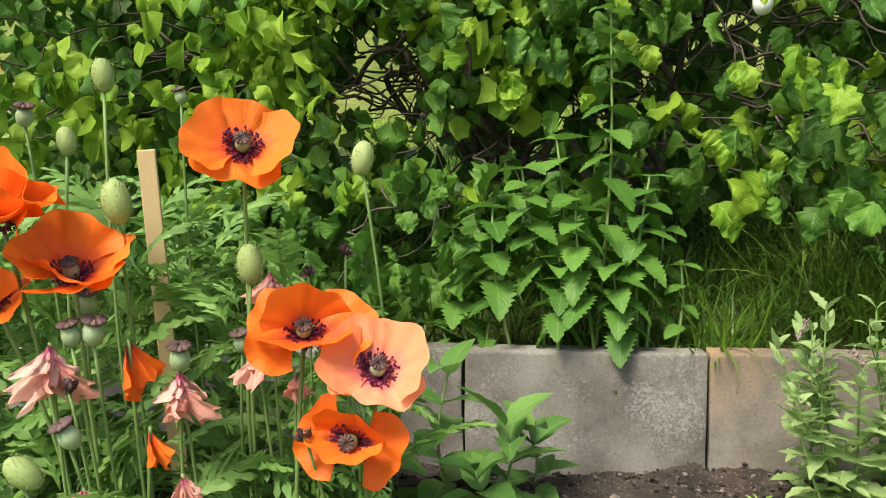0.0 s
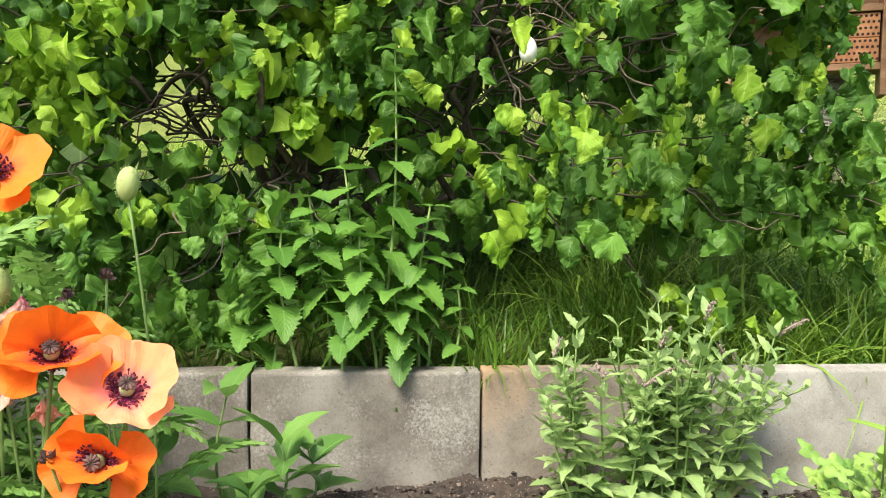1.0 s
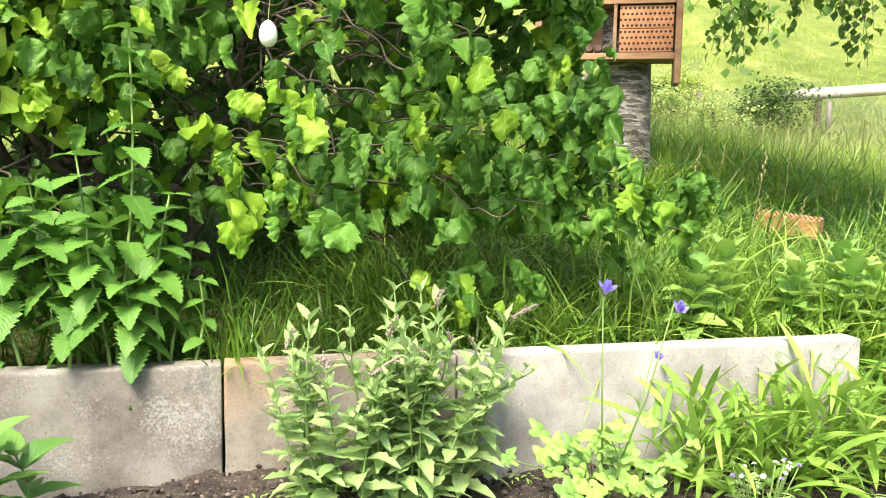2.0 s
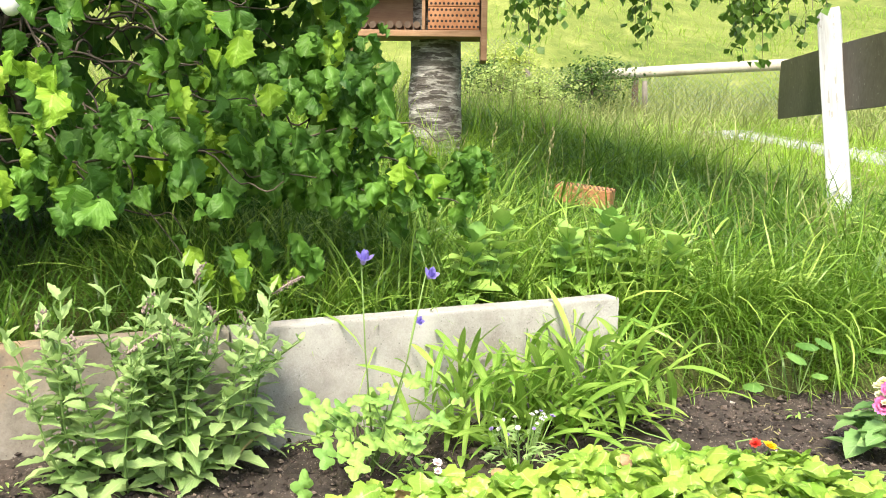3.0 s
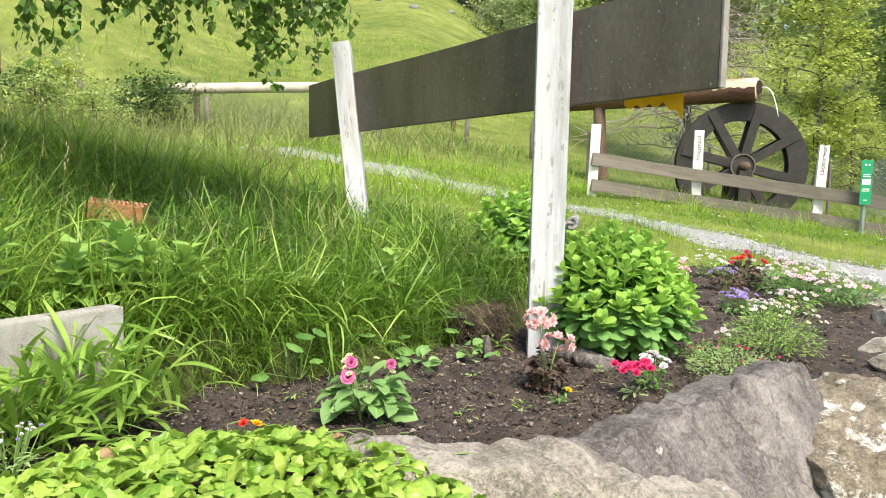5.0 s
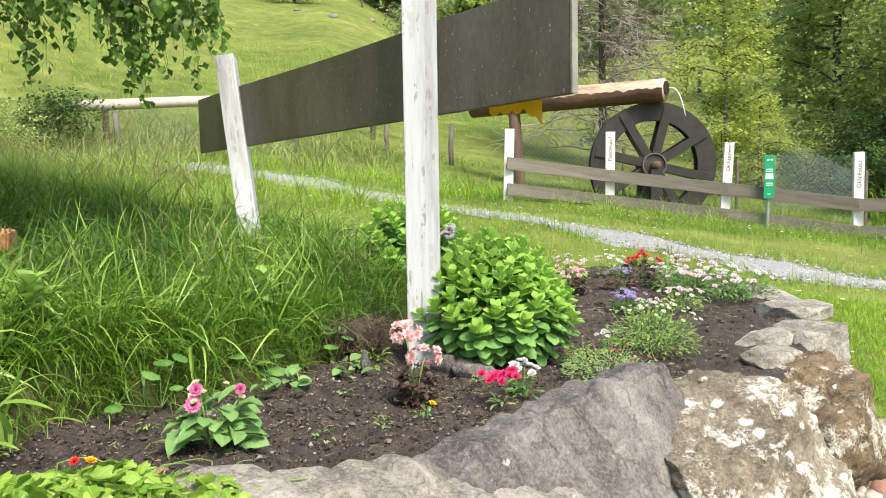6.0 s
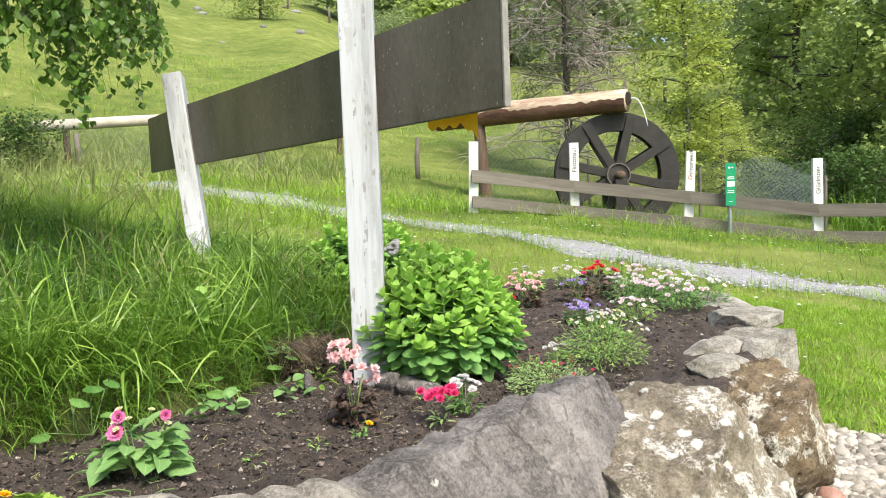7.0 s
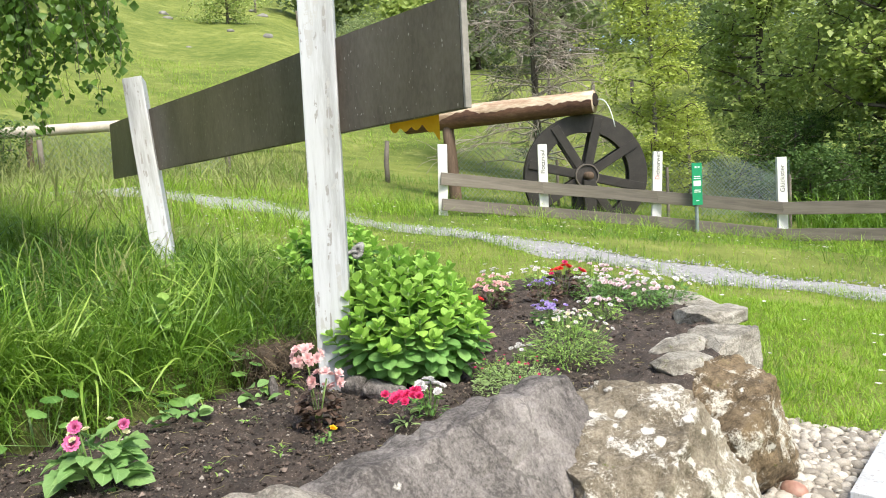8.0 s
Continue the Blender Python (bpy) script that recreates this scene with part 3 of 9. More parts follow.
def ball(center, radii, rings=8, seg=10):
    """An ellipsoid in triangles."""
    th = np.linspace(0, np.pi, rings + 1)
    pts = np.stack([np.zeros(rings + 1), np.zeros(rings + 1), -np.cos(th)], -1)
    V, F, U = tube(pts + 1e-6 * np.arange(rings + 1)[:, None], np.maximum(np.sin(th), 1e-3), seg, False)
    return V * np.asarray(radii) + np.asarray(center), F[:, ::-1], U


def box_mesh(name, sx, sy, sz, mat, bevel=0.004, rough=0.0, cuts=0, seed=0):
    """A bevelled, slightly uneven box round its own middle."""
    bm = bmesh.new()
    bmesh.ops.create_cube(bm, size=1.0)
    bmesh.ops.scale(bm, vec=(sx, sy, sz), verts=bm.verts)
    if bevel:
        bmesh.ops.bevel(bm, geom=bm.edges[:], offset=bevel, segments=2, affect="EDGES", profile=0.6)
    if cuts:
        bmesh.ops.subdivide_edges(bm, edges=[e for e in bm.edges if e.calc_length() > min(sx, sy, sz) * 0.5], cuts=cuts, use_grid_fill=True)
    if rough:
        for v in bm.verts:
            d = noise.noise_vector(v.co * 9 + Vector((seed * 3.1, 0, 0)))
            v.co += d * rough
    me = bpy.data.meshes.new(name)
    bm.to_mesh(me)
    bm.free()
    me.materials.append(mat)
    return me


def scatter(name, tpls, picks, M, mat, smooth=True):
    """Many copies of small templates (corners, triangles, leaf coordinates) in one mesh."""
    g = Geo()
    M = np.asarray(M)
    picks = np.asarray(picks)
    for k, (V, F, U) in enumerate(tpls):
        Mk = M[picks == k]
        if not len(Mk):
            continue
        W = np.einsum("nij,vj->nvi", Mk[:, :3, :3], V) + Mk[:, None, :3, 3]
        FF = (F[None] + (np.arange(len(Mk)) * len(V))[:, None, None]).reshape(-1, 3)
        g.add(W.reshape(-1, 3), FF, np.tile(U, (len(Mk), 1)))
    return g.mesh(name, mat, smooth)


def poses(P, yaw, tilt, roll, size):
    """Matrices: along y, tilted up by tilt, turned to yaw, rolled about its own length."""
    n = len(P)
    yaw, tilt, roll, size = (np.broadcast_to(np.asarray(a, dtype=float), (n,)) for a in (yaw, tilt, roll, size))
    cy, sy, ct, st, cr, sr = np.cos(yaw), np.sin(yaw), np.cos(tilt), np.sin(tilt), np.cos(roll), np.sin(roll)
    z, o = np.zeros(n), np.ones(n)
    Rz = np.stack([cy, -sy, z, sy, cy, z, z, z, o], -1).reshape(n, 3, 3)
    Rx = np.stack([o, z, z, z, ct, -st, z, st, ct], -1).reshape(n, 3, 3)
    Ry = np.stack([cr, z, sr, z, o, z, -sr, z, cr], -1).reshape(n, 3, 3)
    M = np.zeros((n, 4, 4))
    M[:, :3, :3] = (Rz @ Rx @ Ry) * size[:, None, None]
    M[:, :3, 3] = P
    M[:, 3, 3] = 1
    return M


def leaf_tpl(L, W, n=6, peak=0.4, fold=0.25, curl=0.5, teeth=0.0, crumple=0.0, seed=0, tip=1.0, across=(-1, -0.5, 0, 0.5, 1), twist=0.0):
    """A leaf along y from its stalk: width profile, fold along the rib, curl towards the tip, toothed edge, crumpling."""
    rng = np.random.RandomState(seed)
    t = np.linspace(0, 1, n + 1)
    b = math.log(0.5) / math.log(peak)
    w = np.sin(np.pi * np.clip(t ** b, 0, 1)) ** tip * 0.5 * W + 0.004 * W
    ang = curl * t
    step = L / n
    y = np.concatenate([[0], np.cumsum(np.cos(ang[:-1]) * step)])
    zz = -np.concatenate([[0], np.cumsum(np.sin(ang[:-1]) * step)])
    s = np.asarray(across, dtype=float)
    saw = 1 + teeth * np.where(np.arange(n + 1) % 2 == 0, -1, 1)
    X = s[None] * w[:, None] * np.where(np.abs(s)[None] > 0.9, saw[:, None], 1)
    Y = np.repeat(y[:, None], len(s), 1) - teeth * 0.35 * L / n * (np.abs(s) > 0.9)
    Z = zz[:, None] + fold * np.abs(X) + crumple * L * rng.uniform(-1, 1, X.shape) * (np.abs(s)[None] * 0.8 + 0.2) * np.sin(np.pi * t)[:, None]
    a = twist * t[:, None]
    X, Z = X * np.cos(a) - (Z - zz[:, None]) * np.sin(a), zz[:, None] + X * np.sin(a) + (Z - zz[:, None]) * np.cos(a)
    V = np.stack([X, Y, Z], -1).reshape(-1, 3)
    c = len(s)
    i, j = np.meshgrid(np.arange(n), np.arange(c - 1), indexing="ij")
    q = (i * c + j).ravel()
    F = np.concatenate([np.stack([q, q + 1, q + c + 1], -1), np.stack([q, q + c + 1, q + c], -1)])
    U = np.stack([np.repeat(t[:, None], c, 1), np.repeat((s[None] + 1) / 2, n + 1, 0)], -1).reshape(-1, 2)
    return V, F, U


def blade_tpl(L, W, n=4, bend=0.8, seed=0):
    """A grass blade standing on its foot, bent over to one side."""
    t = np.linspace(0, 1, n + 1)
    a = np.pi / 2 - bend * t ** 1.3
    y = np.concatenate([[0], np.cumsum(np.cos(a[1:]) * L / n)])
    z = np.concatenate([[0], np.cumsum(np.sin(a[1:]) * L / n)])
    w = W * 0.5 * (1 - t ** 2.2) ** 0.8
    V, U = [], []
    for k in range(n):
        V += [(-w[k], y[k], z[k]), (w[k], y[k], z[k])]
        U += [(t[k], 0.2), (t[k], 0.8)]
    V.append((0, y[n], z[n]))
    U.append((1, 0.5))
    F = []
    for k in range(n - 1):
        F += [(2 * k, 2 * k + 1, 2 * k + 3), (2 * k, 2 * k + 3, 2 * k + 2)]
    F.append((2 * n - 2, 2 * n - 1, 2 * n))
    return np.array(V, dtype=float), np.array(F), np.array(U)


def lobed_tpl(R, lobes, deep=0.4, dome=0.12, seed=0, n=30, back=0.25, crimp=0.04, power=1.0):
    """A lobed leaf (ivy, clover) round its stalk point, tip towards y. A power below 1 sharpens the lobes."""
    rng = np.random.RandomState(seed)
    a = np.linspace(-np.pi, np.pi, n, endpoint=False)
    r = 1 - deep * (0.5 - 0.5 * np.cos(a * lobes)) ** power
    r *= 1 - back * (1 - np.cos(a)) / 2
    r *= 1 + rng.uniform(-0.05, 0.05, n)
    V, U = [(0, 0, 0)], [(0.0, 0.5)]
    for f in (0.55, 1.0):
        for k in range(n):
            x, y = math.sin(a[k]) * r[k] * R * f, math.cos(a[k]) * r[k] * R * f
            V.append((x, y, -dome * R * f * f + crimp * R * rng.uniform(-1, 1)))
            U.append((f, 0.5 + 0.45 * math.sin(a[k])))
    F = []
    for k in range(n):
        j = (k + 1) % n
        F += [(0, 1 + j, 1 + k), (1 + k, 1 + j, 1 + n + j), (1 + k, 1 + n + j, 1 + n + k)]
    V = np.array(V)
    V[:, 1] += R * 0.5
    return V, np.array(F), np.array(U)


def join_tpl(parts):
    """Templates put together in one: (template, 4x4) pairs."""
    VV, FF, UU, n = [], [], [], 0
    for (V, F, U), m in parts:
        m = np.array(m)
        VV.append(V @ m[:3, :3].T + m[:3, 3])
        FF.append(F + n)
        UU.append(U)
        n += len(V)
    return np.concatenate(VV), np.concatenate(FF), np.concatenate(UU)


def mats(M):
    return [Matrix(m.tolist()) for m in M]


def leaves(parent, name, tpls, M, mat, limit=300, near=None, kind_name="foliage"):
    """Leaves as parts of their plant that share a few meshes; past the limit the rest is one part."""
    rng = np.random.RandomState(len(M))
    pick = rng.randint(0, len(tpls), len(M))
    order = np.arange(len(M)) if near is None else np.argsort(near)
    shared = [mesh_of(name, V, F, mat, U, True) for V, F, U in tpls]
    for k in order[:limit]:
        piece(name, shared[pick[k]], parent, Matrix(M[k].tolist()))
    rest = order[limit:]
    if len(rest):
        piece(kind_name, scatter(kind_name, tpls, pick[rest], M[rest], mat), parent, kind="stuff")


# ---- the lie of the land ----


def sst(a, b, x):
    t = np.clip((np.asarray(x, dtype=float) - a) / (b - a), 0, 1)
    return t * t * (3 - 2 * t)


def lawn_z(x, y):
    """Height of the turf: a slope rising to the north, a raised bank round the bed, the hill beyond."""
    x, y = np.asarray(x, dtype=float), np.asarray(y, dtype=float)
    z = -0.62 + 0.125 * (np.clip(y, -7, 8) + 1) + 0.034 * (np.clip(x, -4, 20) - 4)
    z = z + (0.56 - 0.036 * np.clip(x, 0, 6)) * (1 - sst(4.8, 8.0, x)) * sst(-0.4, 1.6, y)
    d, az = np.hypot(x, y), np.degrees(np.arctan2(y, x))
    up = 0.19 + 0.0022 * np.clip(az, -35, 0) + 0.0007 * np.clip(az - 32, 0, 18) ** 2
    up = up + 0.09 * sst(20, 30, az)
    d0 = 25 - 6.2 * sst(8, 34, az)
    z = z + up * (np.sqrt((d - d0) ** 2 + 4) + d - d0) / 2 * (1 - 0.6 * sst(90, 300, d)) * (1 - sst(100, 150, np.abs(az)))
    z = z + 0.17 * sst(3.1, 4.4, y) * (1 - sst(3.8, 5.6, x)) * sst(0.2, 2.0, x) * (1 - sst(6.0, 9.0, y))
    z = z - 0.15 * sst(11.9, 13.4, x) * (1 - sst(17.0, 20.0, x)) * sst(-9.0, -6.0, y) * (1 - sst(4.2, 7.0, y))
    return z + 0.04 * np.sin(x * 1.3 + y * 0.7) * sst(5, 9, d) + 0.35 * np.sin(x * 0.21 + 1) * np.sin(y * 0.17) * sst(25, 45, d)


BED = [(-1.6, 1.90), (0.0, 1.77), (1.02, 1.63), (2.06, 1.46), (2.14, 1.38), (2.45, 1.34), (2.75, 1.2), (3.25, 1.08), (3.75, 0.98), (4.6, 1.0), (6.0, 1.15), (7.2, 0.9), (7.6, 0.3), (6.5, -0.6), (5.6, -0.85), (4.75, -0.88), (4.15, -0.8), (3.5, -0.62), (3.1, -0.38), (2.6, -0.1), (2.2, 0.08), (1.5, 0.2), (0.0, 0.4), (-1.6, 0.55)]


def inside(x, y, poly):
    """Distance to the outline of poly, positive inside."""
    x, y = np.asarray(x, dtype=float), np.asarray(y, dtype=float)
    best, odd = np.full(x.shape, 1e9), np.zeros(x.shape, dtype=bool)
    for (ax, ay), (bx, by) in zip(poly, poly[1:] + poly[:1]):
        dx, dy = bx - ax, by - ay
        t = np.clip(((x - ax) * dx + (y - ay) * dy) / (dx * dx + dy * dy), 0, 1)
        best = np.minimum(best, np.hypot(x - ax - t * dx, y - ay - t * dy))
        with np.errstate(divide="ignore", invalid="ignore"):
            cross = ((ay > y) != (by > y)) & (x < (bx - ax) * (y - ay) / (by - ay) + ax)
        odd ^= cross
    return np.where(odd, best, -best)


def soil_z(x, y):
    return np.maximum(-0.035 * np.asarray(x, dtype=float), -0.14) - 0.015 + 0.028 * sst(1.2, 1.5, y) * (1 - sst(1.6, 2.2, x))


def grid(us, vs, fz, keep=None):
    X, Y = np.meshgrid(us, vs, indexing="ij")
    V = np.stack([X, Y, fz(X, Y)], -1).reshape(-1, 3)
    n, m = len(us), len(vs)
    i, j = np.meshgrid(np.arange(n - 1), np.arange(m - 1), indexing="ij")
    q = (i * m + j).ravel()
    F = np.stack([q, q + m, q + m + 1, q + 1], -1)
    if keep is not None:
        ok = keep(X, Y).ravel()
        F = F[ok[F].all(1)]
    return V, F


us = 2.0 + 2.2 * np.sinh(np.linspace(-5.6, 5.6, 210))
vs = 0.8 + 2.2 * np.sinh(np.linspace(-5.6, 5.6, 210))
V, F = grid(us, vs, lambda x, y: lawn_z(x, y) - 0.42 * sst(0.0, 0.14, inside(x, y, BED)))
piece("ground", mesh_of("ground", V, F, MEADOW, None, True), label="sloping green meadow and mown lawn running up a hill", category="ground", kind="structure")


def soil_height(x, y):
    z = soil_z(x, y)
    out = np.array([0.035 * noise.fractal(Vector((a * 4, b * 4, 0)), 0.6, 2.0, 5) + 0.012 * noise.noise(Vector((a * 28, b * 28, 5))) for a, b in zip(x.ravel(), y.ravel())]).reshape(x.shape)
    return z + out - 0.6 * sst(0.03, -0.35, inside(x, y, BED)) * (y < 0.62)


V, F = grid(np.arange(-1.7, 7.7, 0.03), np.arange(-1.4, 1.8, 0.03), soil_height, lambda x, y: inside(x, y, BED) > np.where((y < 0.6) & (x < 2.6), -0.35, -0.04))
piece("flower_bed", mesh_of("flower_bed", V, F, SOIL, None, True), label="dark crumbly garden soil of a raised flower bed", category="soil", kind="structure")

# gravel path: two wheel tracks with grass between, curving up the slope
PATH_LINE = [(6.0, -8.0), (8.2, -4.8), (9.45, -2.4), (9.5, -1.0), (9.8, 0.8), (10.5, 2.7), (11.0, 4.5), (11.2, 6.1), (11.0, 8.0), (10.6, 9.6)]


def smooth_line(pts, n):
    P = np.array(pts, dtype=float)
    t, u = np.arange(len(P)), np.linspace(0, len(P) - 1, n)
    m = np.gradient(P, axis=0)
    k = np.minimum(u.astype(int), len(P) - 2)
    f = (u - k)[:, None]
    return (2 * f**3 - 3 * f**2 + 1) * P[k] + (f**3 - 2 * f**2 + f) * m[k] + (-2 * f**3 + 3 * f**2) * P[k + 1] + (f**3 - f**2) * m[k + 1]


TRACK = smooth_line(PATH_LINE, 160)


def track_gap(x, y):
    """Distance from the middle of the path."""
    x, y = np.asarray(x, dtype=float), np.asarray(y, dtype=float)
    best = np.full(x.shape, 1e9)
    for k in range(0, len(TRACK), 2):
        best = np.minimum(best, np.hypot(x - TRACK[k, 0], y - TRACK[k, 1]))
    return best


side = np.gradient(TRACK, axis=0)
side = np.stack([side[:, 1], -side[:, 0]], -1) / np.linalg.norm(side, axis=1)[:, None]
rng = np.random.RandomState(4)
cols = np.linspace(-1, 1, 9)
wide = 0.42 + 0.14 * np.sin(np.arange(160) * 0.37) + 0.07 * rng.uniform(-1, 1, 160)
PP = TRACK[:, None] + side[:, None] * (cols[None, :, None] * wide[:, None, None])
ZZ = lawn_z(PP[..., 0], PP[..., 1]) + 0.03 - 0.05 * np.abs(cols)[None] ** 3 + 0.006 * rng.uniform(-1, 1, PP.shape[:2])
q = (np.arange(159)[:, None] * 9 + np.arange(8)[None]).ravel()
path = piece("path", mesh_of("path", np.concatenate([PP, ZZ[..., None]], -1).reshape(-1, 3), np.stack([q, q + 1, q + 10, q + 9], -1), GRAVEL, None, True), label="grey gravel path curving across the lawn", category="path", kind="structure")
OCTA = np.array([(1, 0.1, 0), (-1, 0, 0.1), (0, 0.8, 0), (0.1, -0.8, 0), (0, 0.1, 0.6), (0, 0, -0.6)], dtype=float)
stone = OCTA, np.array([(0, 2, 4), (2, 1, 4), (1, 3, 4), (3, 0, 4), (2, 0, 5), (1, 2, 5), (3, 1, 5), (0, 3, 5)]), np.full((6, 2), 0.5)
n = 5200
k = rng.randint(0, 160, n)
s = rng.uniform(-1, 1, n) * wide[k]
P = TRACK[k] + side[k] * s[:, None] + rng.normal(0, 0.06, (n, 2))
P = np.column_stack([P, lawn_z(P[:, 0], P[:, 1]) + 0.026])
piece("gravel", scatter("gravel", [stone], np.zeros(n, int), poses(P, rng.uniform(0, 6, n), rng.uniform(-1, 1, n), 0, rng.uniform(0.008, 0.024, n)), GRAVEL, False), path, kind="stuff")

# ---- concrete edging of the bed ----
wall = thing("wall_north", (1.0, 1.46, 0), "low garden wall of weathered grey concrete blocks", "wall", kind="structure")
ENDS = [(-0.94, 1.695), (-0.45, 1.655), (0.03, 1.605), (0.512, 1.532), (1.006, 1.45), (2.055, 1.305)]
for k, (a, b) in enumerate(zip(ENDS, ENDS[1:])):
    gap = Vector((b[0] - a[0], b[1] - a[1], 0))
    mid = Vector(((a[0] + b[0]) / 2, (a[1] + b[1]) / 2, 0.0))
    turn = math.atan2(gap.y, gap.x)
    me = box_mesh("concrete_block", gap.length - 0.004, 0.065, 0.46, (CONCRETE, CONCRETE, CONCRETE, RUST, CONCRETE_PALE)[k], 0.006, 0.0035, 6, k)
    out = Matrix.Rotation(turn, 4, "Z") @ Vector((0, 0.034, 0))
    lift = (0.0, 0.002, 0.0, 0.002, 0.0)[k]
    piece("concrete_block", me, wall, Matrix.Translation(mid + out + Vector((0, 0, 0.003 + lift))) @ Matrix.Rotation(turn, 4, "Z") @ Matrix.Rotation(radians((0.3, -0.3, 0.1, 0.0, 0.1)[k]), 4, "Y"), "rust-stained concrete block" if k == 3 else "")

# ---- sign: long dark plank on two white posts, seen from behind ----
LEFT, RIGHT = Vector((5.365, 3.16, 0)), Vector((3.289, -0.103, 0))
way = (RIGHT - LEFT).normalized()
off = Vector((-way.y, way.x, 0))
if off.x < 0:
    off = -off
sign = thing("sign_board", (3.75, 0.6, -0.13), "long dark-stained wooden sign plank on two flaking white posts", "sign")
n = 40
bm = bmesh.new()
row = []
for k in range(n + 1):
    f = k / n
    p = LEFT.lerp(RIGHT, f)
    low, high = 0.831 + 0.088 * f, 1.212 + 0.086 * f + 0.004 * math.sin(f * 9)
    row.append([bm.verts.new(p + off * o + Vector((0, 0, z))) for o, z in ((0, low), (0, (low + high) / 2), (0, high), (0.022, high), (0.022, low))])
for a, b in zip(row, row[1:]):
    for i in range(5):
        bm.faces.new((a[i], a[(i + 1) % 5], b[(i + 1) % 5], b[i]))
bm.faces.new(row[0][::-1])
bm.faces.new(row[-1])
bmesh.ops.recalc_face_normals(bm, faces=bm.faces[:])
bmesh.ops.bevel(bm, geom=[e for e in bm.edges if e.is_boundary or e.calc_face_angle(0) > 0.8], offset=0.004, segments=2, affect="EDGES")
me = bpy.data.meshes.new("plank")
bm.to_mesh(me)
bm.free()
me.materials.append(BOARD)
piece("plank", me, sign)
tipp = RIGHT + way * 0.006 + off * 0.011
piece("end_strip", box_mesh("end_strip", 0.012, 0.026, 0.375, BOARD_EDGE, 0.003), sign, Matrix.Translation(tipp + Vector((0, 0, 1.108))) @ Matrix.Rotation(math.atan2(way.y, way.x), 4, "Z"), "pale end strip")


def post(p0, p1, w, turn, me_name, parent, mat, label="", seed=0):
    p0, p1 = Vector(p0), Vector(p1)
    axis = p1 - p0
    me = box_mesh(me_name, w, w, axis.length, mat, 0.007, 0.003, 3, seed)
    m = Matrix.Translation((p0 + p1) / 2) @ axis.to_track_quat("Z", "Y").to_matrix().to_4x4() @ Matrix.Rotation(turn, 4, "Z")
    return piece(me_name, me, parent, m, label)


wturn = math.atan2(way.y, way.x)
post((3.705, 0.645, -0.45), (3.693, 0.627, 2.05), 0.142, wturn, "post", sign, WHITE_PAINT, "white post with flaking paint", 1)
post((4.722, 2.215, -0.2), (4.933, 2.566, 1.42), 0.120, wturn, "post", sign, WHITE_PAINT, "leaning white post with flaking paint", 2)
# yellow scalloped strip fixed under the plank's front
bm = bmesh.new()
top, bot = [], []
for k in range(25):
    f = k / 24
    p = LEFT.lerp(RIGHT, 0.868 + 0.080 * f) + off * 0.05
    drop = 0.022 + 0.018 * abs(math.sin(f * math.pi * 4.5)) + (0.05 * max(0, f - 0.72) / 0.28)
    top.append(bm.verts.new(p + Vector((0, 0, 0.96))))
    bot.append(bm.verts.new(p + Vector((0, 0, 0.915 - drop))))
for k in range(24):
    bm.faces.new((top[k], top[k + 1], bot[k + 1], bot[k]))
gm = bmesh.ops.solidify(bm, geom=bm.faces[:], thickness=0.015)
me = bpy.data.meshes.new("yellow_trim")
bm.to_mesh(me)
bm.free()
me.materials.append(YELLOW_PAINT)
piece("yellow_trim", me, sign, None, "yellow scalloped trim board")

# grey rope end fixed to the back of the near post
rope = thing("rope", (3.70, 0.64, 0.40), "pale grey rope end knotted to the back of the white post", "rope")
t = np.linspace(0, 2 * np.pi, 41)
piece("loop", mesh_of("loop", *tube([(3.745, 0.590, 0.400), (3.775, 0.578, 0.412), (3.80, 0.562, 0.408)], 0.008, 7)[:2], GREY_ROPE, None, True), rope)
g = Geo()
for k in range(3):
    c = np.array([3.80 + 0.018 * k, 0.562, 0.408 + 0.008 * (k % 2)])
    ringy = np.stack([0.010 * np.cos(t), 0.020 * np.sin(t) + 0.006 * k, 0.022 * np.cos(t + 0.6 * k)], -1)
    g.add(*tube(ringy + c, 0.010, 6, False))
piece("knot", g.mesh("knot", GREY_ROPE), rope, None, "bulky grey knot")

# ---- boulders round the bed ----


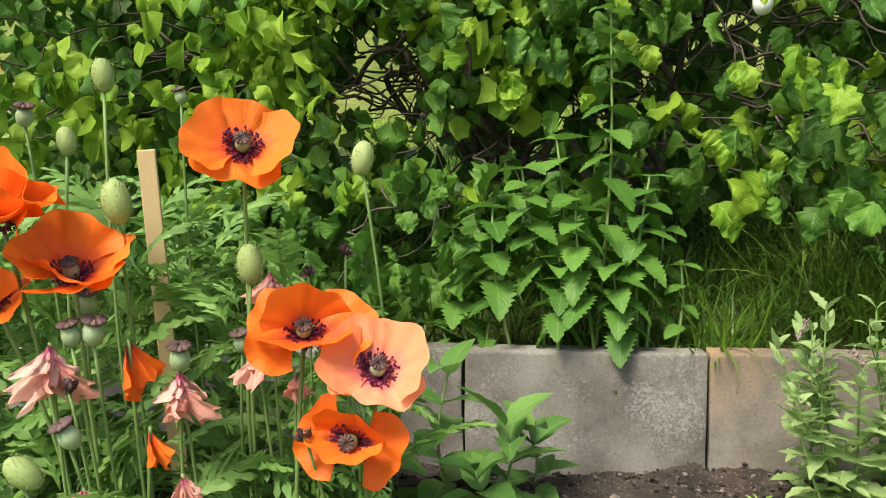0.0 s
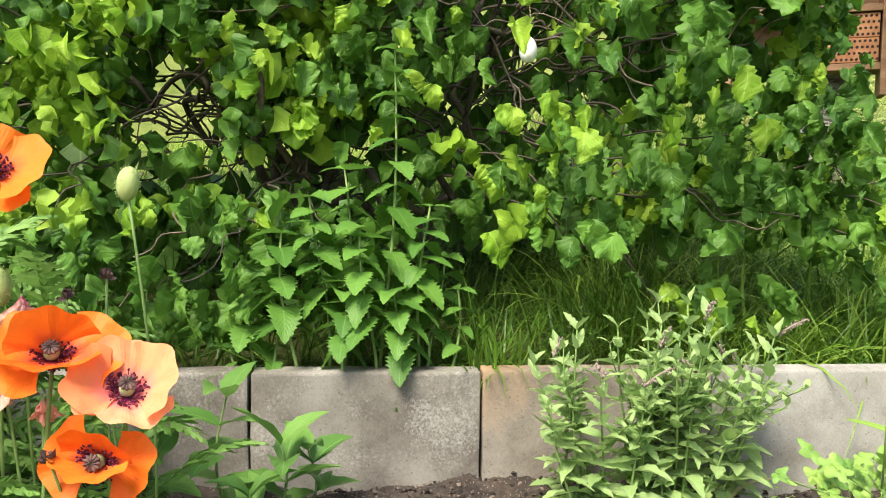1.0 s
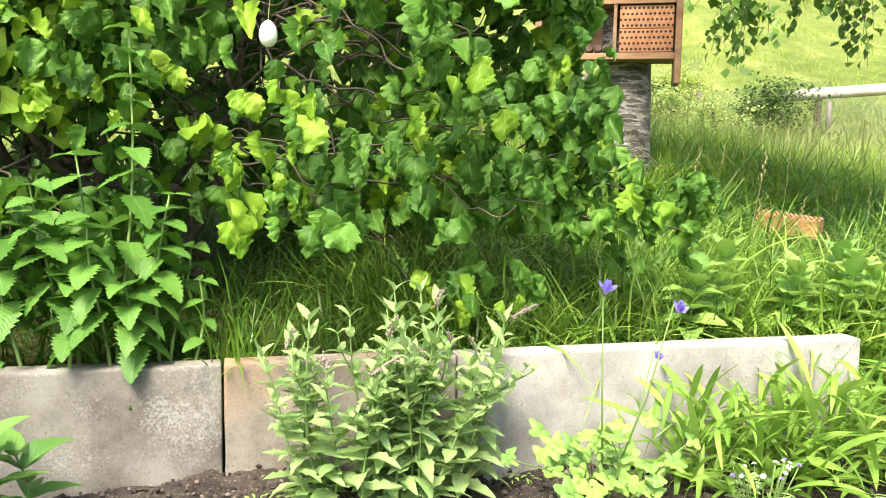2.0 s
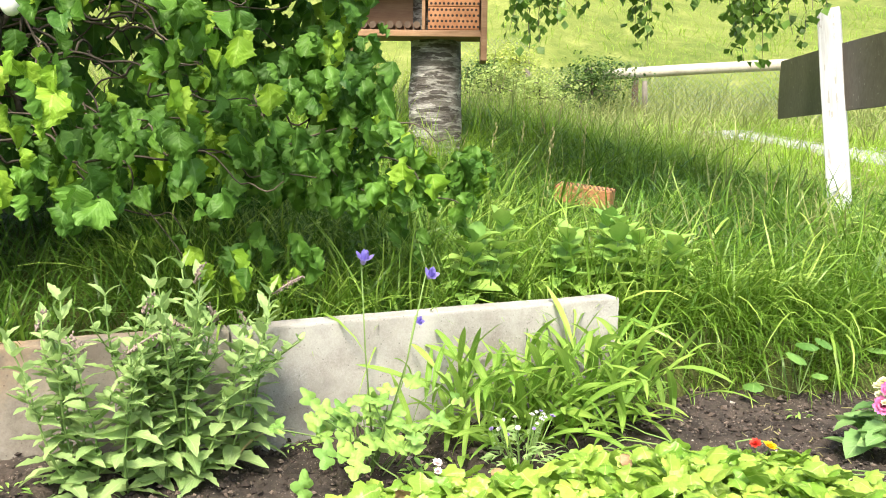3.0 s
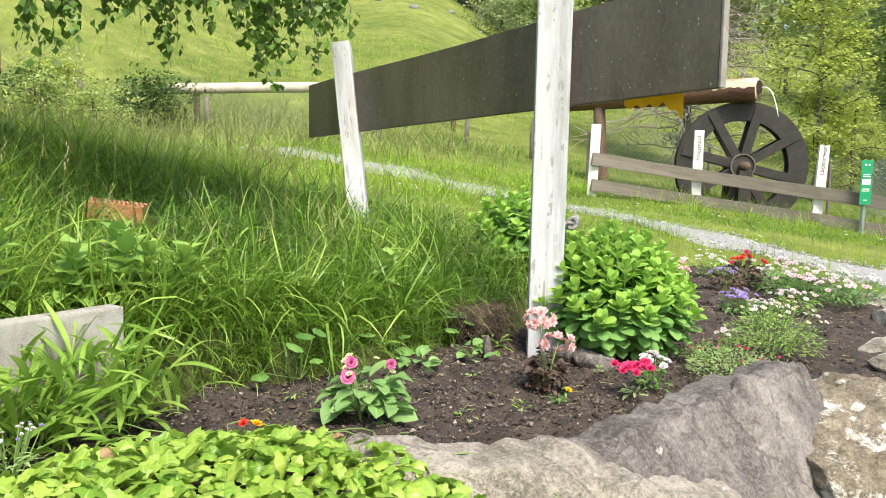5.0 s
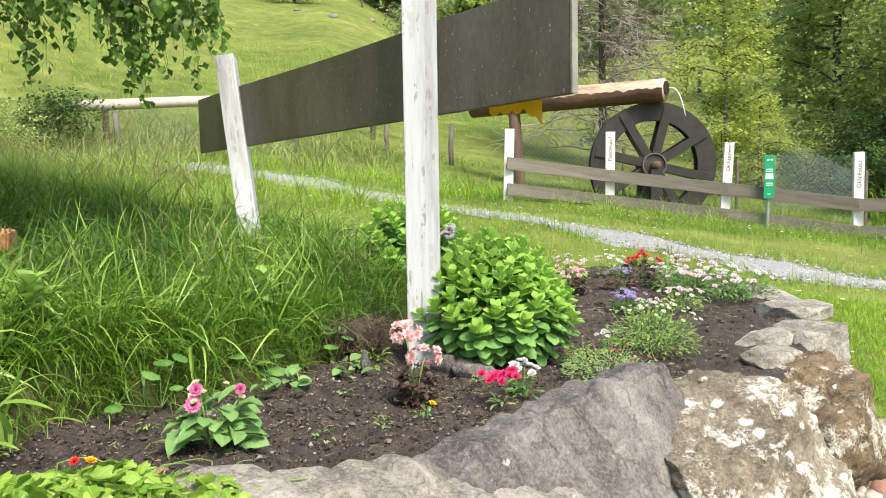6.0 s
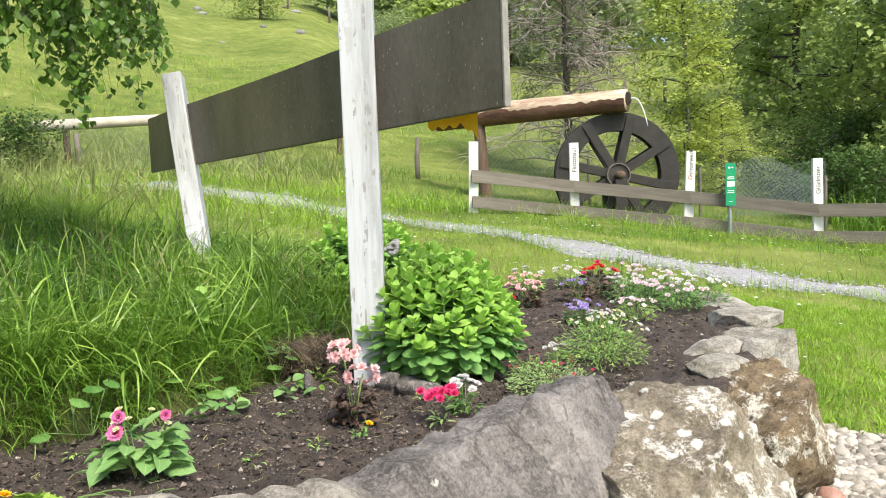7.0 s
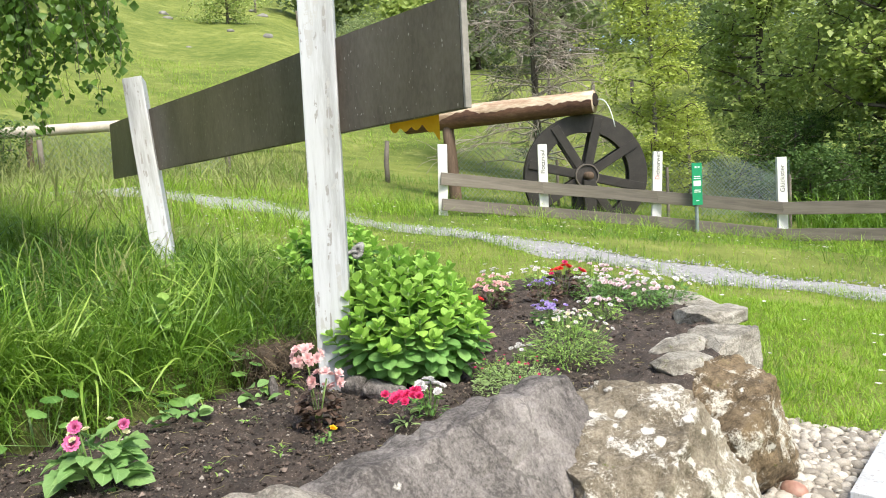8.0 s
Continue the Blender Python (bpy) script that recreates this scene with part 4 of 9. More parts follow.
def boulder(name, mat, mid, half, turn, seed, label, cuts=(), lumps=0.10, level=5, tilt=0.0, flat=2.6, group="boulders edging the bed", facets=22, strata=(0.2, 1.0)):
    """An angular boulder: a rounded block cut by planes (normal, distance), then chipped and worn."""
    bm = bmesh.new()
    bmesh.ops.create_icosphere(bm, subdivisions=level, radius=1.0)
    rr = random.Random(seed)
    planes = [(Vector((rr.gauss(0, 1), rr.gauss(0, 1), rr.gauss(0, 0.8))).normalized(), rr.uniform(0.80, 1.00)) for _ in range(facets)]
    planes += [(Vector(c[:3]).normalized(), c[3]) for c in cuts]
    for v in bm.verts:
        c = v.co
        big = (abs(c.x) ** flat + abs(c.y) ** flat + abs(c.z) ** flat) ** (1 / flat)
        c = c / big
        for nrm, d in planes:
            over = c.dot(nrm) - d
            if over > 0:
                c = c - nrm * over
        q = Vector((c.x * half[0], c.y * half[1], c.z * half[2]))
        s = q * 5 + Vector((seed * 7.3, seed * 1.7, 0))
        ridge = abs(noise.noise(s * 0.8))
        cell, where = noise.voronoi(s * 0.75)
        crack = max(0.0, 0.07 - (cell[1] - cell[0])) * 0.16
        step = 0.022 * (noise.cell(where[0] * 3.7) - 0.5)
        layer = noise.noise(Vector((s.x * 0.2 + s.z * 0.2, s.y * 0.25, (s.z * strata[1] + s.x * strata[0]) * 2.6)))
        q += v.co.normalized() * min(1.0, 3 * min(half)) * (lumps * 0.30 * (noise.fractal(s, 0.8, 2.1, 5) - 0.5 * ridge) * min(half) + step - 1.6 * crack + 0.026 * layer - 0.020 * max(0.0, 0.12 - abs(noise.noise(s * 1.1 + Vector((4, 4, 4))))) * 6 + 0.012 * abs(noise.noise(s * 2.6)) + 0.009 * noise.noise(s * 7) + 0.005 * noise.noise(s * 17))
        v.co = q
    bmesh.ops.recalc_face_normals(bm, faces=bm.faces[:])
    for f in bm.faces:
        f.smooth = True
    me = bpy.data.meshes.new(name)
    bm.to_mesh(me)
    bm.free()
    me.materials.append(mat)
    return piece(name, me, None, Matrix.Translation(mid) @ Matrix.Rotation(turn, 4, "Z") @ Matrix.Rotation(tilt, 4, "Y"), label, "rock", group)


boulder("boulder", ROCK_GREY, (2.73, -0.33, -0.345), (0.62, 0.28, 0.40), radians(-20), 3, "large grey angular boulder with a cracked face", [(-0.04, 0.10, 1, 0.94), (-0.04, -0.77, 0.64, 0.27), (1, -0.1, 0.15, 0.97), (-0.75, -0.10, 0.65, 1.02), (0.75, -0.75, 0.5, 0.76), (0.2, -0.95, 0.2, 0.62)], 0.13, 6, radians(-1), 8.0, facets=0, strata=(1.0, 0.45))
boulder("boulder", ROCK_LEDGE, (2.21, 0.03, -0.335), (0.54, 0.26, 0.35), radians(-50), 8, "low pale grey boulder with a flat top", [(0.05, 0.04, 1, 0.95), (0, -0.87, 0.49, 0.83)], 0.14, 6, 0.0, 8.0, facets=5, strata=(0.9, 0.5))
boulder("boulder", ROCK_LICHEN, (3.31, -0.64, -0.395), (0.43, 0.34, 0.38), radians(-32), 12, "rounded boulder patched with pale lichen", [(-0.25, -0.15, 1, 0.80), (0.15, -1, 0.30, 0.80), (0.9, -0.5, 0.55, 0.92)], 0.11, 6, 0.0, 4.2, facets=9)
boulder("boulder", ROCK_BROWN, (4.12, -0.88, -0.43), (0.37, 0.28, 0.34), radians(-28), 21, "brown mossy boulder with lichen patches", [(-0.1, -0.2, 1, 0.84), (0.4, -1, 0.25, 0.82), (1, -0.4, 0.5, 0.86)], 0.14, 6, 0.0, 4.0, facets=9, strata=(1.0, 0.4))
for k, (mid, half, turn, tilt) in enumerate([((4.20, -0.72, -0.14), (0.19, 0.10, 0.065), -24, 3), ((4.62, -0.70, -0.15), (0.20, 0.10, 0.06), -20, -2), ((4.90, -0.88, -0.26), (0.36, 0.19, 0.20), -12, 0), ((5.50, -0.82, -0.15), (0.34, 0.20, 0.075), -14, 2), ((5.95, -0.68, -0.17), (0.30, 0.20, 0.05), 18, -1), ((6.45, -0.50, -0.19), (0.30, 0.20, 0.06), 34, 1), ((7.2, 0.05, -0.20), (0.30, 0.22, 0.07), 55, 0)]):
    boulder("stone_slab", ROCK_SLAB, mid, half, radians(turn), 40 + k, "flat weathered stone slab on the edge of the bed", [(0, 0, 1, 0.72), (1, 0.3, 0, 0.8), (-0.6, -1, 0, 0.85), (0.4, -1, 0, 0.9)], 0.22, 5, radians(tilt), 6.0, "stone slabs on the edge")
boulder("boulder", ROCK_SLAB, (5.25, -0.84, -0.50), (0.75, 0.22, 0.33), radians(-4), 61, "grey stone under the slabs", [(0, 0, 1, 0.8)], 0.15, 5, 0.0, 3.4)
boulder("boulder", ROCK_SLAB, (6.3, -0.58, -0.48), (0.60, 0.24, 0.28), radians(24), 62, "grey stone under the slabs", [(0, 0, 1, 0.8)], 0.15, 5, 0.0, 3.4)

# rounded pebbles at the foot of the boulders
ped = thing("pebble_bed", (4.9, -1.6, -0.66), "bed of pale rounded river pebbles", "pebbles", kind="structure")
rng = np.random.RandomState(11)
peb = []
for k in range(6):
    V, F, U = ball((0, 0, 0), (1, rng.uniform(0.65, 0.9), rng.uniform(0.45, 0.65)), 6, 9)
    V = V * (1 + 0.12 * np.sin(V[:, :1] * 3 + k) * np.cos(V[:, 1:2] * 2.3))
    peb.append(mesh_of("pebble", V, F, PEBBLE, U, True))
spots = []
while len(spots) < 299:
    x, y = rng.uniform(4.0, 5.1), rng.uniform(-1.85, -0.95)
    if y > -0.93 - 0.05 * (x - 3.7):
        continue
    if x > 4.95 + 0.06 * math.sin(y * 9) or inside(np.array([x]), np.array([y]), BED)[0] > -0.08:
        continue
    r = rng.uniform(0.020, 0.045)
    if all((x - a) ** 2 + (y - b) ** 2 > (0.58 * (r + c)) ** 2 for a, b, c in spots):
        spots.append((x, y, r))
    elif rng.uniform() < 0.004:
        spots.append((x, y, r))
for x, y, r in spots:
    z = float(lawn_z(x, y)) + r * 0.35
    piece("pebble", peb[rng.randint(6)], ped, Matrix.Translation((x, y, z)) @ Matrix.Rotation(rng.uniform(0, 6.28), 4, "Z") @ Matrix.Rotation(rng.uniform(-0.3, 0.3), 4, "X") @ Matrix.Scale(r, 4))
# smaller pebbles and sand that fill the gaps


def pebbly(x, y):
    """Below 1 inside the uneven outline of the pebble bed."""
    return ((x - 4.1) / 0.92) ** 4 + ((y + 1.6) / 0.8) ** 4 + 0.12 * np.sin(x * 11 + y * 3) + 0.10 * np.sin(y * 13)


V, F = grid(np.arange(3.1, 5.12, 0.04), np.arange(-2.5, -0.75, 0.04), lambda x, y: lawn_z(x, y) + 0.012 - 0.05 * sst(0.8, 1.0, pebbly(x, y)), lambda x, y: pebbly(x, y) < 1.05)
piece("sand", mesh_of("sand", V, F, GRIT, None, True), ped, None, "coarse pale sand between the pebbles")
n = 2600
x, y = rng.uniform(3.2, 5.1, n), rng.uniform(-2.4, -0.8, n)
ok = (pebbly(x, y) < 0.98 + rng.normal(0, 0.06, n)) & (inside(x, y, BED) < -0.02)
x, y = x[ok], y[ok]
n = len(x)
small = [ball((0, 0, 0), (1, a, b), 3, 5) for a, b in ((0.8, 0.55), (0.65, 0.5), (0.9, 0.6))]
piece("small_pebbles", scatter("small_pebbles", small, rng.randint(0, 3, n), poses(np.column_stack([x, y, lawn_z(x, y) + 0.014]), rng.uniform(0, 6, n), rng.uniform(-0.4, 0.4, n), 0, rng.uniform(0.012, 0.032, n)), PEBBLE), ped, kind="stuff")
V, F, U = ball((0, 0, 0), (0.070, 0.052, 0.042), 7, 10)
piece("pebble", mesh_of("pebble", V, F, PEBBLE_RED, U, True), ped, pose(4.10, -1.135, -0.615, 10, 8, 40), "larger reddish stone")
piece("white_board", box_mesh("white_board", 0.12, 0.85, 0.03, WHITE_PAINT, 0.004, 0.002, 2), None, pose(4.316, -1.50, -0.555, 0, 3, -107), "white painted board lying on the pebbles", "board")

# ---- fence with lettered posts ----
fence = thing("fence", (14.2, 0.8, 0.0), "weathered two-rail wooden fence with white lettered posts", "fence")
LINE = [Vector((13.40, 3.52, 0)), Vector((14.54, 2.10, 0)), Vector((14.82, 0.24, 0)), Vector((14.85, -1.70, 0)), Vector((14.70, -3.6, 0)), Vector((14.3, -6.2, 0))]
TOPS = [0.87, 0.63, 0.38, 0.116, 0.08, 0.0]
FEET = [0.45, 0.18, -0.04, -0.34, -0.40, -0.5]
for k, (a, b) in enumerate(zip(LINE, LINE[1:])):
    gap = (b - a)
    turn = math.atan2(gap.y, gap.x)
    for drop, h in ((0.10, 0.20), (0.52, 0.19)):
        p, q = a + Vector((0, 0, TOPS[k] - drop)), b + Vector((0, 0, TOPS[k + 1] - drop))
        ax = q - p
        me = box_mesh("rail", 0.035, ax.length + 0.04, h, GREY_WOOD, 0.006, 0.006, 4, k)
        m = Matrix.Translation((p + q) / 2 - Vector((0.10, 0.02, 0))) @ ax.to_track_quat("Y", "Z").to_matrix().to_4x4()
        piece("rail", me, fence, m)


def lettering(word, parent, where, size, mat, turn):
    cu = bpy.data.curves.new("lettering", "FONT")
    cu.body, cu.size, cu.align_x, cu.align_y, cu.extrude = word, size, "LEFT", "CENTER", 0.001
    ob = new("lettering_source", cu)
    me = bpy.data.meshes.new_from_object(ob.evaluated_get(bpy.context.evaluated_depsgraph_get()))
    bpy.data.objects.remove(ob)
    bpy.data.curves.remove(cu)
    me.materials.clear()
    me.materials.append(mat)
    return piece("lettering", me, parent, where @ turn)


FACE = Vector((-0.93, -0.36, 0)).normalized()
fturn = math.atan2(FACE.y, FACE.x) + math.pi / 2
for k, (word, top) in enumerate([(None, 1.33), ("Flotzmaul", 1.27), ("Dichterwerk", 1.04), ("Glückstier", 0.83), (None, 0.6), (None, 0.5)]):
    p = LINE[k]
    h = top - FEET[k] + 0.3
    me = box_mesh("post", 0.155, 0.07, h, GREY_WOOD if k > 3 else WHITE_POST, 0.006, 0.002, 2, k)
    m = Matrix.Translation(p + Vector((0, 0, top - h / 2))) @ Matrix.Rotation(fturn, 4, "Z") @ Matrix.Rotation(radians((2, 0.5, 3.0, -0.5, 0, 1)[k]), 4, "Y")
    po = piece("post", me, fence, m, "white lettered post" if word else "")
    if word:
        put = m @ Matrix.Translation((0, -0.037, h / 2 - (0.50 if k < 3 else 0.56))) @ Matrix.Rotation(radians(90), 4, "X") @ Matrix.Rotation(radians(90), 4, "Z")
        if k == 2:
            lettering("D", po, put, 0.097, LETTER_RED, Matrix.Translation((0.03, 0, 0)))
            lettering("ichterwerk", po, put, 0.097, LETTER, Matrix.Translation((0.097, 0, 0)))
        else:
            lettering(word, po, put, 0.105, LETTER, Matrix.Identity(4))

gs = thing("green_sign", (14.6, -0.41, -0.25), "small green information sign on a grey metal post", "sign")
gm = Matrix.Translation((14.6, -0.41, 0.12)) @ Matrix.Rotation(fturn, 4, "Z")
piece("pole", mesh_of("pole", *tube([(14.63, -0.40, -0.6), (14.63, -0.40, 0.78)], 0.03, 8)[:2], WIRE), gs)
piece("panel", box_mesh("panel", 0.165, 0.012, 0.68, GREEN_SIGN, 0.004), gs, gm @ Matrix.Translation((0, -0.02, 0.35)))
for x, z, w, h in ((0.0, 0.47, 0.10, 0.015), (0.0, 0.44, 0.11, 0.012), (0.0, 0.36, 0.12, 0.085), (0.0, 0.25, 0.10, 0.012), (0.0, 0.22, 0.11, 0.012), (-0.02, 0.62, 0.03, 0.03), (0.03, 0.62, 0.03, 0.02), (0.0, 0.08, 0.05, 0.012)):
    piece("print_bar", box_mesh("print_bar", w, 0.003, h, SIGN_WHITE, 0.0), gs, gm @ Matrix.Translation((x, -0.0285, z)))

# ---- water wheel, log flume ----
wheel = thing("water_wheel", (16.44, 1.73, -0.6), "dark wet wooden water wheel with broad spokes", "water wheel")
axis_m = Matrix.Translation((16.44, 1.73, 0.70)) @ Matrix.Rotation(math.atan2(-0.36, -0.93), 4, "Z")


def ring(name, r0, r1, x0, x1, mat, seg=64, wob=0.0):
    a = np.linspace(0, 2 * np.pi, seg, endpoint=False)
    rows = []
    for x, r in ((x0, r0), (x1, r0), (x1, r1), (x0, r1)):
        rows.append(np.stack([np.full(seg, x), r * np.cos(a), r * np.sin(a)], -1))
    V = np.concatenate(rows)
    F = []
    for k in range(4):
        for j in range(seg):
            F.append((k * seg + j, k * seg + (j + 1) % seg, ((k + 1) % 4) * seg + (j + 1) % seg, ((k + 1) % 4) * seg + j))
    return mesh_of(name, V, F, mat)


for x in (0.22, -0.02):
    piece("rim", ring("rim", 0.82, 1.16, x, x + 0.06, DARK_WOOD), wheel, axis_m)
piece("drum", ring("drum", 0.88, 0.92, 0.03, 0.23, DARK_WOOD), wheel, axis_m)
for x in (0.285, -0.05):
    for k in range(8):
        piece("spoke", box_mesh("spoke", 0.05, 0.16, 1.0, DARK_WOOD, 0.006), wheel, axis_m @ Matrix.Rotation(radians(45 * k - 14), 4, "X") @ Matrix.Translation((x, 0, 0.60)))
for k in range(32):
    piece("paddle", box_mesh("paddle", 0.20, 0.03, 0.30, DARK_WOOD, 0.003), wheel, axis_m @ Matrix.Rotation(radians(11.25 * k), 4, "X") @ Matrix.Translation((0.13, 0, 1.00)) @ Matrix.Rotation(0.5, 4, "X"))
piece("hub", ring("hub", 0.02, 0.20, -0.42, 0.36, DARK_WOOD, 24), wheel, axis_m)
piece("hub_band", ring("hub_band", 0.20, 0.222, 0.30, 0.39, GREY_WOOD, 24), wheel, axis_m, "grey iron hub band")
piece("axle", mesh_of("axle", *tube([(-0.75, 0, 0), (0.62, 0, 0)], 0.075, 10)[:2], BROWN_WOOD, None, True), wheel, axis_m)
for x in (-0.65, 0.52):
    piece("bearing_post", box_mesh("bearing_post", 0.16, 0.22, 1.35, DARK_WOOD, 0.01), wheel, axis_m @ Matrix.Translation((x, 0, -0.76)))


def log_pipe(name, a, b, r0, r1, mat, label, seed, bumps=0.02):
    P = np.linspace(a, b, 24)
    rr = np.random.RandomState(seed)
    P[:, 2] += 0.02 * np.sin(np.linspace(0, 5, 24) + seed)
    V, F, U = tube(P, np.linspace(r0, r1, 24) * (1 + bumps * rr.uniform(-1, 1, 24)), 14)
    return piece(name, mesh_of(name, V, F, mat, U, True), None, None, label, "log")


flume = thing("log_flume", (16.0, 3.2, 0.1), "hollowed log flume carrying water to the wheel", "flume")
P = np.linspace((15.99, 1.40, 2.05), (16.45, 5.3, 1.98), 24)
V, F, U = tube(P, np.linspace(0.205, 0.235, 24), 16)
piece("log", mesh_of("log", V, F, LOG_WOOD, U, True), flume)
# bark left on the underside, ragged upper edge; its dark tone also paints shade
L0, L1 = np.array((15.99, 1.40, 2.05)), np.array((16.45, 5.3, 1.98))
along = (L1 - L0) / np.linalg.norm(L1 - L0)
out = np.cross(along, (0, 0, 1.0))
rows = []
for k in range(90):
    f = k / 89
    ragged = lambda c: 0.45 * noise.noise(Vector((f * 7, c, 1))) + 0.20 * noise.noise(Vector((f * 31, c, 2)))
    th = np.linspace(-0.10 + ragged(3), math.pi + 0.10 - ragged(8), 15)
    r = 0.205 + 0.03 * f + 0.007
    rows.append(L0 + (L1 - L0) * f + r * (np.cos(th)[:, None] * out - np.sin(th)[:, None] * np.array((0, 0, 1.0))))
q = (np.arange(89)[:, None] * 15 + np.arange(14)[None]).ravel()
piece("bark", mesh_of("bark", np.concatenate(rows), np.stack([q, q + 1, q + 16, q + 15], -1), LOG_BARK, None, True), flume, None, "red-brown bark left on the underside")
# dark disc on the log's end, painted for the shade in its hollow
piece("spout_hole", mesh_of("spout_hole", *tube([(15.981, 1.37, 2.085), (16.0, 1.43, 2.085)], 0.12, 14)[:2], HOLE_SHADE), flume)
for x, y, top in ((16.32, 4.38, 1.84),):
    piece("support_post", mesh_of("support_post", *tube(np.linspace((x + 0.02, y - 0.12, 0.0), (x, y, top), 6), np.linspace(0.13, 0.12, 6), 10)[:2], BROWN_WOOD, None, True), flume)
t = np.linspace(0, 1, 12)
V, F, U = tube(np.stack([15.98 - 0.05 * t, 1.33 - 0.30 * t ** 0.8, 2.08 + 0.03 * t - 0.55 * t ** 2.2], -1), 0.013 - 0.005 * t, 8)
piece("water_jet", mesh_of("water_jet", V, F, WATER, U, True), flume, None, "thin jet of falling water")
# left end pulled nearer to fit the camera's view; trestles added to hold it
log_pipe("pale_log", (20.5, 8.8, 2.67), (13.6, 13.38, 2.20), 0.13, 0.12, PALE_LOG, "long pale barked log pipe across the meadow", 5)
for k in range(3):
    f = (k + 0.3) / 3
    x, y = 20.5 + (-8.21) * f, 8.8 + 5.44 * f
    g = float(lawn_z(x, y))
    piece("log_trestle", mesh_of("log_trestle", *tube([(x, y, g - 0.2), (x, y, 2.57 + -0.56 * f)], 0.07, 8)[:2], BROWN_WOOD), None, None, "short wooden trestle added to hold up the pale log", "trestle", "trestles under the log")

# wire netting behind the fence
net = thing("wire_netting", (16.2, 3.0, 0.2), "sagging diamond wire netting on thin posts", "wire fence")


def netting(p0, p1, z0, z1, sag, step=0.10):
    g = Geo()
    p0, p1 = np.array(p0), np.array(p1)
    L, H = np.linalg.norm(p1 - p0), z1 - z0
    for sgn in (1, -1):
        for s in np.arange(-H, L + H, step):
            a, b = (s, s + H) if sgn > 0 else (s + H, s)
            t = np.linspace(0, 1, 5)
            u = np.clip((a + (b - a) * t) / L, 0, 1)
            xy = p0 + (p1 - p0) * u[:, None]
            z = z0 + H * t + sag * np.sin(u * 5) * t
            g.add(*tube(np.column_stack([xy, z]), 0.0032, 3, False))
    return g.mesh("netting", WIRE, False)


piece("netting", netting((16.4, 4.6), (17.3, 2.4), 0.2, 1.35, 0.03), net)
piece("netting", netting((17.4, 2.3), (16.2, -1.9), -0.3, 0.85, 0.06), net)
for x, y in ((16.4, 4.6), (17.3, 2.4), (16.8, 0.2), (16.2, -1.9)):
    g = float(lawn_z(x, y))
    piece("netting_post", mesh_of("netting_post", *tube([(x, y, g - 0.3), (x, y, g + 0.95)], 0.03, 8)[:2], GREY_WOOD), net)
for (x0, y0), (x1, y1) in (((15.5, 9.0), (14.0, 12.5)), ((14.0, 12.5), (13.2, 15.5)), ((13.2, 15.5), (12.0, 18.5))):
    g0 = float(lawn_z((x0 + x1) / 2, (y0 + y1) / 2))
    piece("netting", netting((x0, y0), (x1, y1), g0 + 0.02, g0 + 1.0, 0.04, 0.12), net)
# torn end of the netting, pale, hanging over
piece("netting", netting((15.6, -0.45), (15.9, -1.75), -0.1, 0.75, 0.18, 0.06), net, None, "torn hanging netting")

# pasture fence posts on the slope
rng = np.random.RandomState(5)
for x, y, h in ((17.4, 6.2, 0.9), (18.6, 8.4, 0.9), (15.5, 9.0, 0.8), (14.0, 12.5, 0.8), (13.2, 15.5, 0.8), (12.0, 18.5, 0.8), (58.0, 24.0, 1.3), (60.0, 28.0, 1.3), (62.0, 32.5, 1.3), (63.0, 37.0, 1.3), (56.0, 20.0, 1.3), (54.0, 16.0, 1.3), (45.0, 8.2, 1.2), (46.0, 6.0, 1.2), (46.8, 4.0, 1.2)):
    g = float(lawn_z(x, y))
    r = 0.06 if x < 30 else 0.10
    piece("pasture_post", mesh_of("pasture_post", *tube([(x, y, g - 0.3), (x + rng.uniform(-0.05, 0.05), y, g + h * 0.5), (x + rng.uniform(-0.1, 0.1), y, g + h)], [r, r, r * 0.9], 8)[:2], GREY_WOOD, None, True), None, None, "grey weathered pasture fence post", "post", "pasture posts")

# ---- trees and bushes ----


def wander(p, way, length, n, bend, rr, droop=0.0):
    pts = [np.array(p, dtype=float)]
    d = np.array(way, dtype=float)
    d /= np.linalg.norm(d)
    for _ in range(n):
        d = d + rr.normal(0, bend, 3) + np.array([0, 0, -droop])
        d /= np.linalg.norm(d)
        pts.append(pts[-1] + d * length / n)
    return np.array(pts)


def spray_tpl(size, count, seed, leaf=None, flat=0.6):
    """A twig end: a handful of small leaves in a loose cluster."""
    rr = np.random.RandomState(seed)
    leaf = leaf or leaf_tpl(1.0, 0.72, 2, 0.4, 0.2, 0.5, across=(-1, 0, 1))
    P = rr.normal(0, size * 0.9, (count, 3)) * np.array([1, 1, flat])
    M = poses(P, rr.uniform(0, 6.28, count), rr.uniform(-0.9, 0.5, count), rr.uniform(-0.7, 0.7, count), size * rr.uniform(0.7, 1.2, count))
    return join_tpl([(leaf, m) for m in M])


def diamond_tpl(w):
    """A far leaf: two triangles folded along the rib."""
    return np.array([(0, 0, 0), (w * 0.5, 0.45, 0.08), (-w * 0.5, 0.45, 0.08), (0, 1, -0.1)], dtype=float), np.array([(0, 1, 3), (0, 3, 2)]), np.array([(0, 0.5), (0.45, 1), (0.45, 0), (1, 0.5)], dtype=float)


